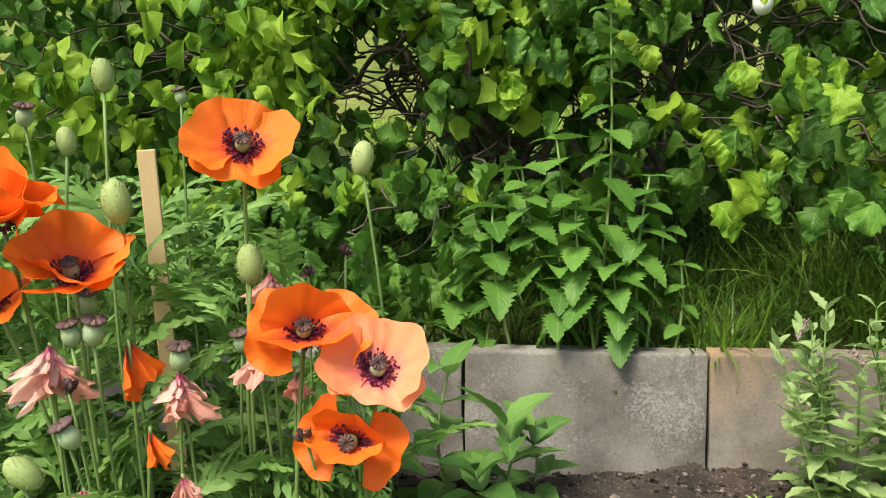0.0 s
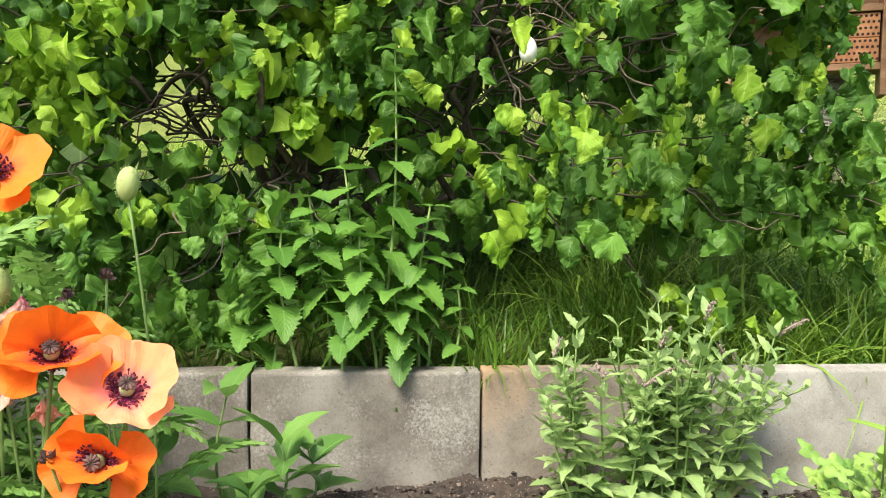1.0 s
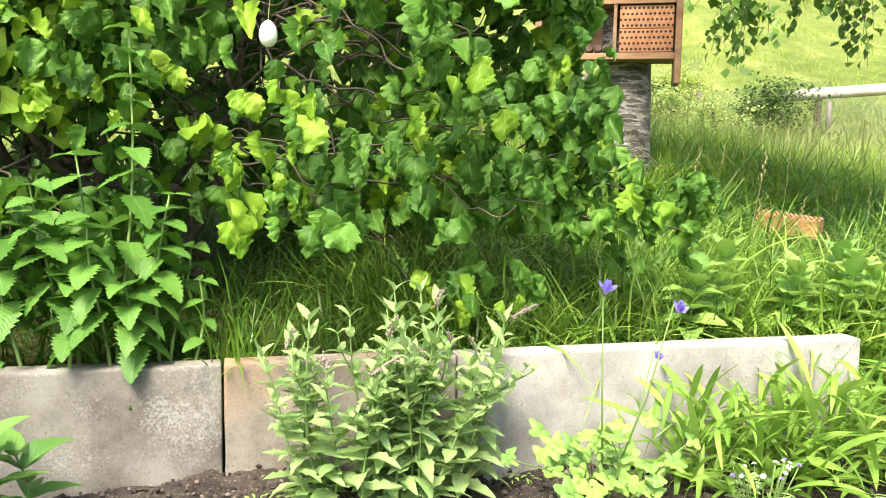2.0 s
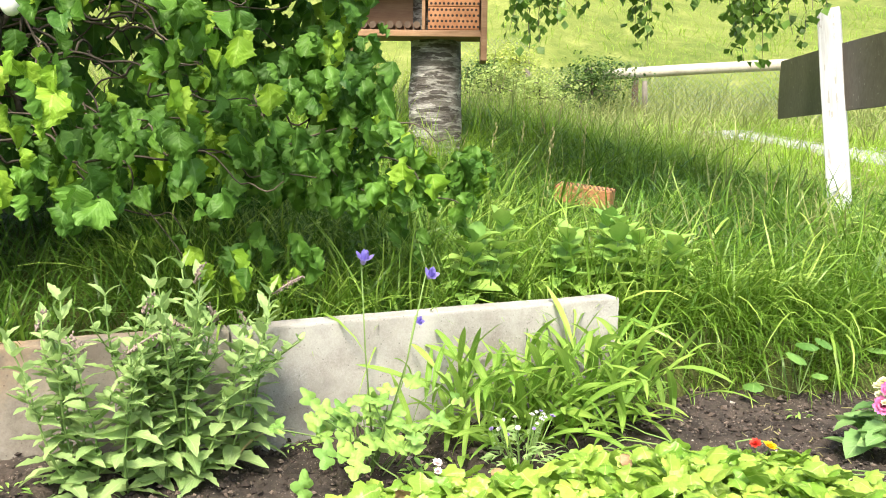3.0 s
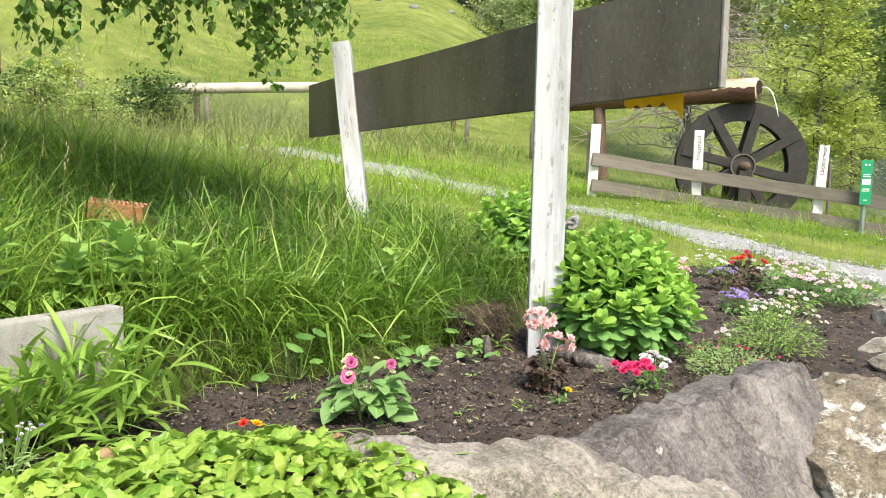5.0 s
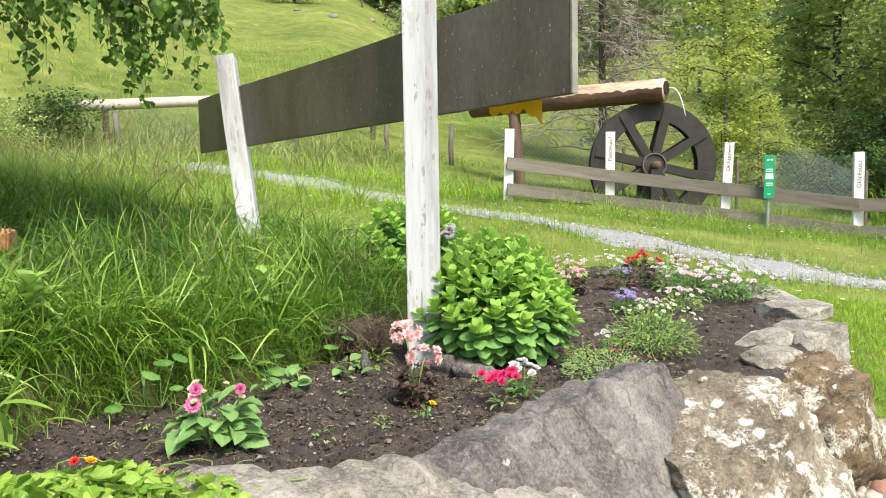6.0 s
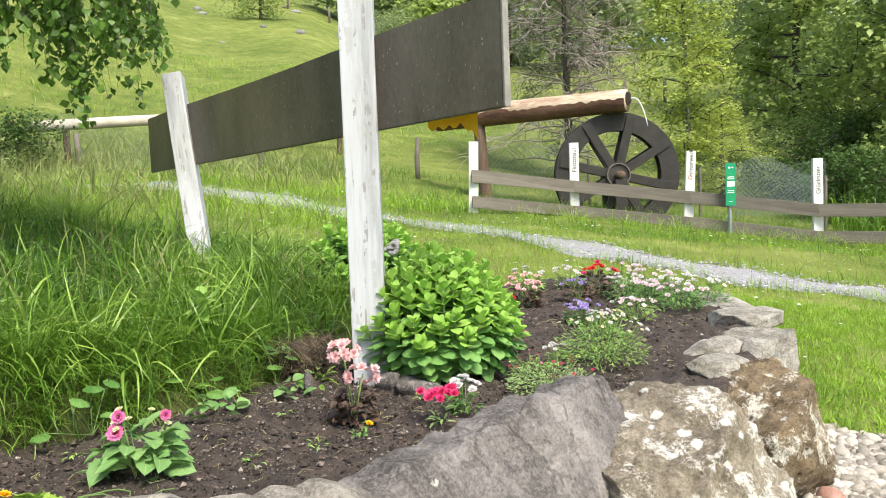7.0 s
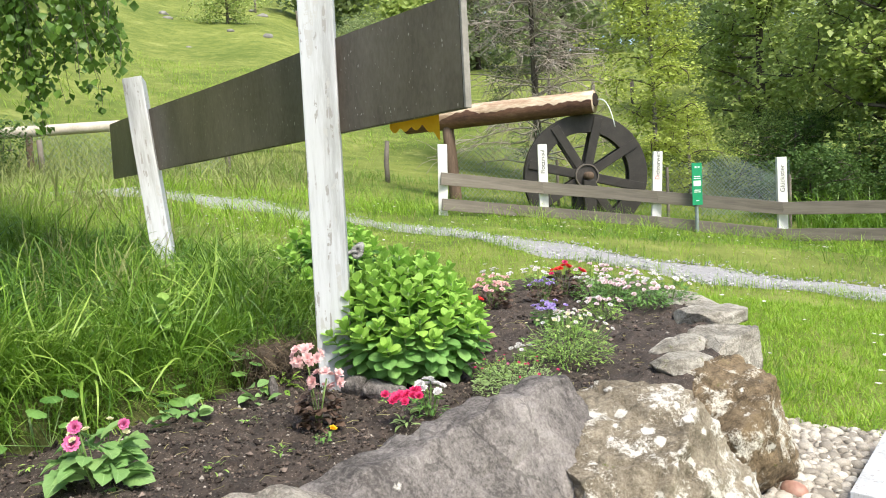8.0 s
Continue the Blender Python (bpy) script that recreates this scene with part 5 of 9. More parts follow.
def tree(name, at, height, crown, trunk_r, n_limb, n_spray, leaf_size, leaf_m, bark, label, seed, low=0.25, lean=0.0, category="tree", per=7, spread=0.25, group="", trunk_col=None):
    """A tapered trunk with limbs, and a crown of many sprays gathered round limb ends, with gaps."""
    rr = np.random.RandomState(seed)
    x, y = at
    z = float(lawn_z(x, y)) - 0.05
    ob = thing(name, (x, y, z), label, category, group)
    t = np.linspace(0, 1, 12)
    tr = np.stack([x + lean * t + 0.03 * height * np.sin(t * 4 + seed) * t, y + 0.02 * height * np.cos(t * 3 + seed) * t, z + height * 0.95 * t], -1)
    piece("trunk", mesh_of("trunk", *tube(tr, trunk_r * (1 - 0.85 * t) + 0.01, 9)[:2], trunk_col or bark, None, True), ob)
    g, ends = Geo(), []
    for k in range(n_limb):
        f = low + (0.97 - low) * (k + rr.uniform(0, 1)) / n_limb
        o = np.array([np.interp(f, t, tr[:, c]) for c in range(3)])
        a = k * 2.4 + rr.uniform(-0.5, 0.5)
        shape = math.sin(math.pi * min(1, (f - low) / (1 - low) * 0.85 + 0.15)) ** 0.7
        reach = crown * shape * rr.uniform(0.65, 1.15)
        w = wander(o, (math.cos(a), math.sin(a), rr.uniform(0.1, 0.7)), reach, 7, 0.18, rr, 0.06)
        g.add(*tube(w, np.linspace(trunk_r * 0.32 * (1 - f * 0.6) + 0.006, 0.005, 8), 5))
        ends += [(w[i], reach) for i in range(2, 8)]
        for _ in range(3):
            i = rr.randint(2, 7)
            w2 = wander(w[i], rr.normal(0, 1, 3) + (w[7] - w[0]) * 0.6 / reach, reach * 0.5, 5, 0.25, rr, 0.05)
            g.add(*tube(w2, np.linspace(0.012, 0.004, 6) * max(1, height / 5), 4))
            ends += [(w2[j], reach) for j in range(1, 6)]
    piece("limb", g.mesh("limb", bark), ob, kind="stuff")
    E = np.array([e[0] for e in ends])
    tp = [spray_tpl(leaf_size, per, seed * 9 + k, diamond_tpl(0.8)) for k in range(4)]
    idx = rr.randint(0, len(E), n_spray)
    P = E[idx] + rr.normal(0, spread, (n_spray, 3)) * np.array([1, 1, 0.75])
    M = poses(P, rr.uniform(0, 6.28, n_spray), rr.uniform(-0.5, 0.3, n_spray), 0, rr.uniform(0.7, 1.3, n_spray))
    piece("crown", scatter("crown", tp, rr.randint(0, 4, n_spray), M, leaf_m), ob, kind="stuff")
    return ob


tree("alder_tree", (20.3, -4.4), 8.5, 2.8, 0.16, 28, 3300, 0.150, TREE_DARK, BARK, "dense dark green broadleaf tree behind the fence", 31, 0.08, spread=0.30, group="trees behind the fence")
tree("alder_tree", (22.0, -7.6), 9.5, 3.4, 0.18, 28, 3200, 0.150, TREE_DARK, BARK, "dense dark green broadleaf tree behind the fence", 32, 0.06, spread=0.32, group="trees behind the fence")
tree("alder_tree", (25.5, -5.0), 9.0, 3.2, 0.16, 26, 2600, 0.155, TREE_DARK, BARK, "dense green broadleaf tree behind the fence", 33, 0.12, spread=0.32, group="trees behind the fence")
tree("alder_tree", (18.8, -8.9), 8.0, 3.0, 0.16, 26, 2600, 0.155, TREE_DARK, BARK, "dense green broadleaf tree behind the fence", 34, 0.06, spread=0.32, group="trees behind the fence")
tree("young_birch", (18.6, 0.55), 6.6, 1.05, 0.05, 32, 2300, 0.076, TREE_LIGHT, BARK, "slender young birch with pale yellow-green leaves", 35, 0.10, spread=0.17, trunk_col=BIRCH_BARK, per=6)
tree("alder_tree", (27.0, -1.9), 9.5, 3.0, 0.16, 26, 2200, 0.17, TREE_DARK, BARK, "dense dark green broadleaf tree behind the fence", 37, 0.08, spread=0.34, group="trees behind the fence")
tree("young_birch", (19.6, -0.1), 2.3, 0.9, 0.04, 16, 1200, 0.05, TREE_LIGHT, BARK, "low pale green young birch bush", 36, 0.05, spread=0.14, trunk_col=BIRCH_BARK, per=6)
# spruce, half dead, with bare grey branches
rr = np.random.RandomState(77)
sx, sy = 22.4, 3.9
sz = float(lawn_z(sx, sy))
spruce = thing("spruce_tree", (sx, sy, sz), "half-dead spruce with bare grey branches", "tree")
t = np.linspace(0, 1, 10)
piece("trunk", mesh_of("trunk", *tube(np.stack([sx + 0 * t, sy + 0.1 * t, sz - 0.1 + 8.5 * t], -1), 0.12 - 0.10 * t, 9)[:2], BARK, None, True), spruce)
g, E = Geo(), []
for k in range(170):
    f = 0.06 + 0.9 * rr.uniform() ** 0.9
    a = rr.uniform(0, 6.28)
    L = 3.0 * (1 - f * 0.65) * rr.uniform(0.6, 1.1)
    w = wander((sx, sy + 0.1 * f, sz + 8.5 * f), (math.cos(a), math.sin(a), rr.uniform(-0.25, 0.35)), L, 7, 0.13, rr, 0.03)
    g.add(*tube(w, np.linspace(0.026, 0.007, 8), 4))
    for _ in range(13):
        i = rr.randint(2, 7)
        g.add(*tube(wander(w[i], rr.normal(0, 0.6, 3) + (w[7] - w[0]) / L, L * 0.4, 4, 0.3, rr, 0.05), np.linspace(0.010, 0.005, 5), 3))
    if rr.uniform() < 0.2 or f > 0.7:
        E += [w[i] for i in range(3, 8)]
piece("bare_branch", g.mesh("bare_branch", DEAD_TWIG), spruce, None, "bare grey twiggy branches", kind="stuff")
E = np.array(E)
P = E[rr.randint(0, len(E), 1800)] + rr.normal(0, 0.12, (1800, 3))
nt = spray_tpl(0.10, 8, 3, diamond_tpl(0.2))
piece("needles", scatter("needles", [nt], np.zeros(1800, int), poses(P, rr.uniform(0, 6.28, 1800), -0.2, 0, rr.uniform(0.8, 1.3, 1800)), NEEDLE), spruce, kind="stuff")

# bushes on the slope, woods on the skyline
for k, (x, y, h, c, n, m) in enumerate([(10.8, 14.2, 1.3, 0.9, 900, UNDERGROWTH), (8.5, 15.5, 1.6, 1.2, 1200, TREE_LIGHT), (17.7, -4.2, 1.5, 1.2, 1300, UNDERGROWTH), (18.2, -6.2, 1.8, 1.5, 1500, UNDERGROWTH), (17.4, -8.2, 1.6, 1.4, 1300, UNDERGROWTH), (17.9, -2.4, 1.3, 1.0, 1000, UNDERGROWTH), (11.3, 12.8, 1.0, 0.8, 600, TREE_DARK), (13.1, 13.2, 1.2, 0.8, 700, UNDERGROWTH), (10.4, 13.2, 1.2, 0.9, 700, TREE_DARK), (48.0, 30.0, 3.0, 2.6, 700, TREE_DARK), (52.0, 22.5, 3.2, 3.0, 700, TREE_FAR), (55.0, 19.0, 3.6, 3.0, 700, TREE_FAR), (20.5, -2.3, 2.0, 1.5, 1000, UNDERGROWTH), (22.2, -3.0, 2.2, 1.8, 1000, UNDERGROWTH), (19.4, -3.4, 1.8, 1.4, 1000, UNDERGROWTH), (24.5, -2.0, 2.2, 1.8, 900, UNDERGROWTH), (21.5, -1.6, 1.9, 1.5, 900, TREE_DARK), (8.2, 12.0, 1.1, 0.9, 700, TREE_LIGHT), (12.2, 15.0, 1.3, 1.0, 700, TREE_LIGHT)]):
    tree("bush", (x, y), h, c, 0.03 if x < 30 else 0.10, 14, n, 0.065 if x < 30 else 0.16, m, BARK, "loose green bush on the meadow slope", 50 + k, 0.05, category="bush", spread=0.2 if x < 30 else 0.4, per=6)
rr = np.random.RandomState(90)
for k in [j for j in range(11) if j != 6]:
    az = radians(-30 + k * 5.6 + rr.uniform(-0.8, 0.8))
    dd = rr.uniform(66, 76) if k > 6 else rr.uniform(36, 50)
    tree("woodland_tree", (dd * math.cos(az), dd * math.sin(az)), rr.uniform(10, 15), rr.uniform(3.6, 5.0), 0.25, 14, 700 if k > 6 else 1300, 0.55 if k > 6 else 0.22, TREE_FAR if k % 3 else TREE_DARK, BARK, "broadleaf tree of the wood on the slope", 100 + k, 0.10, spread=0.65, group="wood on the slope")
# unbroken woods above the pasture
rr = np.random.RandomState(93)
qs = [spray_tpl(0.7, 6, 700 + k, diamond_tpl(0.9)) for k in range(4)]
for part, mat_, nc in ((0, TREE_FAR, 210), (1, TREE_DARK, 110)):
    az = np.radians(rr.uniform(-40, 28, nc))
    dd = np.where(np.degrees(az) < 0, rr.uniform(40, 110, nc), rr.uniform(86, 130, nc)) - 6 * (np.degrees(az) < -4)
    cx, cy = dd * np.cos(az), dd * np.sin(az)
    cz = lawn_z(cx, cy)
    hh = rr.uniform(6, 11, nc)
    k = np.repeat(np.arange(nc), np.where(dd < 80, 46, 28))
    v = rr.normal(0, 1, (len(k), 3))
    v /= np.linalg.norm(v, axis=1)[:, None]
    v *= rr.uniform(0.6, 1.08, len(k))[:, None]
    P = np.column_stack([cx[k] + v[:, 0] * hh[k] * 0.36, cy[k] + v[:, 1] * hh[k] * 0.36, cz[k] + hh[k] * 0.5 + v[:, 2] * hh[k] * 0.55])
    piece("far_woods", scatter("far_woods", qs, rr.randint(0, 4, len(P)), poses(P, rr.uniform(0, 6.28, len(P)), 0, 0, rr.uniform(0.7, 1.4, len(P)) * np.clip(dd[k] / 100, 0.45, 1.1)), mat_), None, None, "unbroken green woods above the pasture", "woods", "", "stuff")
# stones lying on the hillside
for k in range(30):
    az, dd = radians(rr.uniform(22, 48)), rr.uniform(45, 80)
    x, y = dd * math.cos(az), dd * math.sin(az)
    r = rr.uniform(0.22, 0.55)
    boulder("hillside_rock", GREY_ROCK_FAR, (x, y, float(lawn_z(x, y)) - r * 0.05), (r, r * 0.7, r * 0.5), rr.uniform(0, 3), 300 + k, "pale grey rock lying in the hillside meadow", (), 0.2, 2, 0.0, 2.5, "rocks on the hillside")
boulder("hillside_rock", GREY_ROCK_FAR, (-5.6, 13.5, float(lawn_z(-5.6, 13.5)) + 0.7), (0.9, 0.7, 0.9), 0.4, 330, "large pale grey rock beyond the hazel", (), 0.2, 4, 0.0, 2.5, "rocks on the hillside")

# ---- grass ----


def field(name, n, xr, yr, tpls, mat, size, keep, label, category="grass", seed=0, lift=0.0, lean=0.35, clump=0.0, burst=0.0):
    """Grass of one kind over a stretch of turf, one piece of stuff. In tussocks (clump) the blades may fall outwards (burst)."""
    rr = np.random.RandomState(seed)
    x, y = rr.uniform(*xr, n), rr.uniform(*yr, n)
    yaw, tilt = rr.uniform(0, 6.28, n), rr.normal(0, lean * 0.5, n)
    if clump:
        cx, cy = rr.uniform(*xr, n // 14), rr.uniform(*yr, n // 14)
        k = rr.randint(0, n // 14, n)
        dx, dy = rr.normal(0, clump, n), rr.normal(0, clump, n)
        x, y = cx[k] + dx, cy[k] + dy
        if burst:
            drift = rr.uniform(0, 6.28, n // 14)[k]
            yaw = np.arctan2(-dx - 0.6 * clump * np.cos(drift), dy + 0.6 * clump * np.sin(drift)) + rr.normal(0, 0.45, n)
            tilt = tilt - burst * np.clip(np.hypot(dx, dy) / clump, 0, 2) * 0.4
    ok = keep(x, y)
    x, y, yaw, tilt = x[ok], y[ok], yaw[ok], tilt[ok]
    n = len(x)
    P = np.column_stack([x, y, lawn_z(x, y) - 0.01 + lift])
    M = poses(P, yaw, tilt, rr.normal(0, lean * 0.5, n), rr.uniform(*size, n))
    return piece(name, scatter(name, tpls, rr.randint(0, len(tpls), n), M, mat), None, None, label, category, "", "stuff")


def off_bed(x, y, gap=0.0):
    return (inside(x, y, BED) < -gap) & (track_gap(x, y) > 0.30 + 0.16 * np.sin(x * 3.1 + y * 4.7) * np.sin(y * 2.3))


fine_t = [blade_tpl(1.0, w, 3, b, k) for k, (w, b) in enumerate(((0.018, 0.7), (0.014, 1.2), (0.020, 1.8), (0.016, 2.3)))]
wisp_t = [blade_tpl(1.0, w, 3, b, k) for k, (w, b) in enumerate(((0.009, 0.5), (0.008, 1.0), (0.010, 1.5)))]
long_t = [blade_tpl(1.0, 0.024, 3, b, k) for k, b in enumerate((0.5, 0.9, 1.4, 1.9))]
long_w = [blade_tpl(1.0, 0.030, 4, b, k) for k, b in enumerate((0.8, 1.3, 2.0, 2.5))]
arch_t = [blade_tpl(1.0, w, 6, b, k) for k, (w, b) in enumerate(((0.022, 1.4), (0.015, 2.0), (0.026, 2.6), (0.015, 0.9)))]
arch_f = [blade_tpl(1.0, w, 3, b, k) for k, (w, b) in enumerate(((0.022, 1.2), (0.016, 1.9), (0.026, 2.2), (0.014, 0.7)))]
tiny_t = [blade_tpl(1.0, 0.09, 1, b, k) for k, b in enumerate((0.4, 0.9, 1.4))]
short_t = [blade_tpl(1.0, 0.07, 2, b, k) for k, b in enumerate((0.4, 0.9, 1.4))]
seed_t = []
for k in range(3):
    st = tube([(0, 0, 0), (0, 0.03, 0.5), (0, 0.10 + 0.03 * k, 0.97)], [0.003, 0.0025, 0.0015], 3, False)
    hd = [ball((0.012 * math.sin(j * 2.4), 0.075 + 0.03 * k + 0.004 * j, 0.78 + 0.032 * j), (0.007, 0.007, 0.022), 3, 4) for j in range(7)]
    seed_t.append(join_tpl([(st, np.eye(4))] + [(h, np.eye(4)) for h in hd]))

BIRCH_AT = (3.11, 3.92)


near_bank = lambda x, y: off_bed(x, y) & (y > 1.0 + 0.12 * (x < 2.1)) & (x - 5.6 < 0.0 + 0.5 * np.sin(y * 3)) & (np.hypot(x - BIRCH_AT[0], y - BIRCH_AT[1]) > 0.2) & (np.hypot(x - 3.6, y - 3.0) > 0.2) & (np.hypot(x - 3.42, y - 2.84) > 0.30) & (np.hypot(x - 3.25, y - 2.66) > 0.16)
# stretch of the bank where the grass colour carries shade
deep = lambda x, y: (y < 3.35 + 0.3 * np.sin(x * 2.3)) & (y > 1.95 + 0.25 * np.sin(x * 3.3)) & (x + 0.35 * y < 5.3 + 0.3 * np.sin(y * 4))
behind = lambda x, y: off_bed(x, y, -0.03) & (y > 1.56 - 0.13 * (x - 1))
# the bank: dense fine grass in tussocks that fall outwards, coloured shade-dark below the birch
field("long_grass", 24000, (1.6, 5.2), (1.4, 5.5), fine_t, GRASS_SHADED, (0.14, 0.32), lambda x, y: near_bank(x, y) & deep(x, y), "meadow grass below the birch, coloured dark for shade", seed=40, clump=0.09, burst=0.6)
field("long_grass", 3600, (1.6, 5.2), (1.4, 5.0), arch_t, GRASS_SHADED, (0.28, 0.50), lambda x, y: near_bank(x, y) & deep(x, y), "long drooping grass coloured dark for shade", seed=41, lean=0.7, clump=0.07, burst=0.9)
field("long_grass", 2400, (1.6, 5.2), (1.4, 5.0), arch_t, GRASS, (0.28, 0.48), lambda x, y: near_bank(x, y) & deep(x, y), "fresh green blades among the deep grass", seed=44, lean=0.7, clump=0.06, burst=0.9)
field("long_grass", 30000, (1.6, 6.0), (1.0, 5.0), fine_t, GRASS, (0.12, 0.30), lambda x, y: near_bank(x, y) & ~deep(x, y), "long rank green meadow grass on the bank", seed=1, clump=0.10, burst=0.6)
field("long_grass", 6500, (1.8, 5.8), (1.1, 4.6), arch_t, GRASS, (0.26, 0.48), lambda x, y: near_bank(x, y) & ~deep(x, y), "long drooping green grass", seed=36, lean=0.7, clump=0.07, burst=1.0)
field("long_grass", 4200, (1.8, 5.8), (1.1, 4.6), arch_t, GRASS_LIGHT, (0.24, 0.46), lambda x, y: near_bank(x, y) & (~deep(x, y) | (np.sin(x * 9) > 0.7)), "long arching pale green grass blades", seed=31, lean=0.7, clump=0.05, burst=1.0)
field("long_grass", 700, (1.9, 5.6), (1.1, 4.4), arch_t, GRASS_LIGHT, (0.22, 0.42), lambda x, y: near_bank(x, y) & ~deep(x, y), "flattened lying pale grass", seed=42, lift=0.10, lean=2.0, clump=0.05)
field("long_grass", 420, (1.9, 5.6), (1.1, 4.4), arch_t, STRAW_GREEN, (0.20, 0.42), near_bank, "dry straw-coloured blades among the grass", seed=43, lift=0.05, lean=1.2, clump=0.06)
field("long_grass", 9000, (2.0, 5.6), (0.98, 3.0), long_w, GRASS, (0.10, 0.30), lambda x, y: near_bank(x, y) & ~deep(x, y), "broad-bladed tussocks of green grass", seed=2, lean=0.8, clump=0.12, burst=0.7)
# tall fine grass behind the birch and along the crest
# lawn colour on the crest stands in for sunlight there
field("long_grass", 9000, (1.0, 6.4), (3.3, 6.4), wisp_t, LAWN, (0.26, 0.52), lambda x, y: np.hypot(x - BIRCH_AT[0], y - BIRCH_AT[1]) > 0.2, "tall fine meadow grass on the crest of the bank", seed=45, lean=0.5, clump=0.10, burst=0.3)
field("long_grass", 3200, (1.0, 8.0), (4.2, 8.0), wisp_t, STRAW_GREEN, (0.35, 0.70), lambda x, y: track_gap(x, y) > 0.6, "tall hay-coloured grass on the crest of the bank", seed=46, lean=0.4, clump=0.15, burst=0.2)
field("long_grass", 19000, (-1.6, 1.9), (1.5, 5.0), fine_t, GRASS_SHADED, (0.12, 0.34), lambda x, y: off_bed(x, y, -0.05), "long grass under the hazel, coloured dark for its shade", seed=3, clump=0.08, burst=0.5)
field("long_grass", 2600, (1.0, 2.8), (1.42, 3.0), arch_t, GRASS_LIGHT, (0.25, 0.42), behind, "long arching pale grass behind the edging", seed=32, lean=0.5, clump=0.06, burst=0.8)
field("long_grass", 7000, (1.0, 2.6), (1.36, 2.4), fine_t, GRASS, (0.14, 0.32), lambda x, y: behind(x, y - 0.03), "fresh grass behind the concrete edging", seed=5, lean=0.5, clump=0.08, burst=0.6)
field("grass_flower_stalks", 200, (1.6, 9.0), (1.7, 8.5), seed_t, STRAW, (0.30, 0.52), lambda x, y: off_bed(x, y), "thin grass stalks with pale seed heads", seed=6)
# taller tufts along both edges of the path
rr = np.random.RandomState(61)
n = 5200
k = rr.randint(4, 150, n)
s = rr.choice([-1, 1], n) * rr.uniform(0.80, 1.5, n)
P = TRACK[k] + side[k] * (s * wide[k])[:, None] + rr.normal(0, 0.04, (n, 2))
P = P[np.sin(P[:, 0] * 3.9 + 1) + np.sin(P[:, 1] * 5.1) + rr.normal(0, 0.4, n) > -0.1]
n = len(P)
P = np.column_stack([P, lawn_z(P[:, 0], P[:, 1])])
piece("path_grass", scatter("path_grass", fine_t, rr.randint(0, 4, n), poses(P, rr.uniform(0, 6.28, n), rr.normal(0, 0.35, n), 0, rr.uniform(0.10, 0.24, n)), GRASS), None, None, "uneven green tufts beside the gravel path", "grass", "", "stuff")
# grass creeping over the edges and the middle of the path
rr = np.random.RandomState(48)
n = 17000
k = rr.randint(4, 156, n)
s = rr.uniform(-1.15, 1.15, n)
P = TRACK[k] + side[k] * (s * wide[k])[:, None] + rr.normal(0, 0.05, (n, 2))
worn = np.sin(P[:, 0] * 5.3 + P[:, 1] * 3.1) + np.sin(P[:, 1] * 7.7) + rr.normal(0, 0.5, n)
P = P[(np.abs(s) > 0.64 + 0.22 * worn) | ((np.abs(s) < 0.22 + 0.1 * worn) & (P[:, 1] > 0.8)) | ((P[:, 1] > 2.4) & (worn > 0.55))]
n = len(P)
P = np.column_stack([P, lawn_z(P[:, 0], P[:, 1])])
piece("path_grass", scatter("path_grass", fine_t, rr.randint(0, 4, n), poses(P, rr.uniform(0, 6.28, n), rr.normal(0, 0.25, n), 0, rr.uniform(0.08, 0.19, n)), LAWN), None, None, "grass creeping over the edges of the gravel path", "grass", "", "stuff")
# lawn and meadow
field("lawn_grass", 46000, (4.2, 9.6), (-4.5, 4.5), short_t, LAWN, (0.035, 0.080), lambda x, y: off_bed(x, y, 0.02) & ~((y < -0.8) & (x < 4.95)), "short mown yellow-green lawn grass", "lawn", seed=7, clump=0.10)
field("lawn_grass", 36000, (4.8, 8.4), (-3.8, -0.6), short_t, LAWN, (0.04, 0.095), lambda x, y: off_bed(x, y, 0.06) & (x > 4.9 + 0.1 * np.sin(y * 7)), "soft longer lawn grass below the boulders", "lawn", seed=27, lean=0.6, clump=0.05, burst=0.5)
field("lawn_grass", 5000, (4.8, 7.0), (-2.2, -0.7), fine_t, GRASS, (0.08, 0.18), lambda x, y: off_bed(x, y, 0.02) & (off_bed(x, y, 0.45) == False) & (x > 4.9), "longer grass at the foot of the stones", "lawn", seed=28, lean=0.5, clump=0.06, burst=0.6)
field("lawn_grass", 24000, (5.0, 14.5), (-6.0, 8.0), tiny_t, LAWN, (0.06, 0.13), lambda x, y: off_bed(x, y, 0.02) & (x > 8.5), "coarser lawn grass beside the path", "lawn", seed=8, clump=0.2)
field("long_grass", 2600, (8.5, 13.5), (3.6, 10.5), arch_f, LAWN, (0.30, 0.62), lambda x, y: track_gap(x, y) > 0.35, "tall wispy grass beside the path", seed=33, lean=0.4, clump=0.16, burst=0.4)
field("meadow_grass", 13000, (5.2, 13.0), (2.0, 13.0), long_t, LAWN, (0.10, 0.26), lambda x, y: off_bed(x, y, 0.05) & (y > 2.6 + 0.25 * (x - 5)) & (track_gap(x, y) > 0.75), "tall light meadow grass beyond the path", seed=9, clump=0.25, burst=0.4)
field("meadow_grass", 3600, (11.2, 14.6), (-5.5, 5.0), arch_f, GRASS, (0.18, 0.34), lambda x, y: track_gap(x, y) > 0.75 + 0.5 * (np.sin(y * 2.1) > 0), "rough grass along the foot of the fence", seed=37, lean=0.6, clump=0.15, burst=0.6)
field("meadow_grass", 3000, (13.2, 15.0), (-5.5, 4.2), arch_f, LAWN, (0.22, 0.44), lambda x, y: np.sin(y * 3.7) + np.sin(x * 5 + y) > -0.4, "uneven grass round the foot of the fence", seed=49, lean=0.5, clump=0.12, burst=0.6)
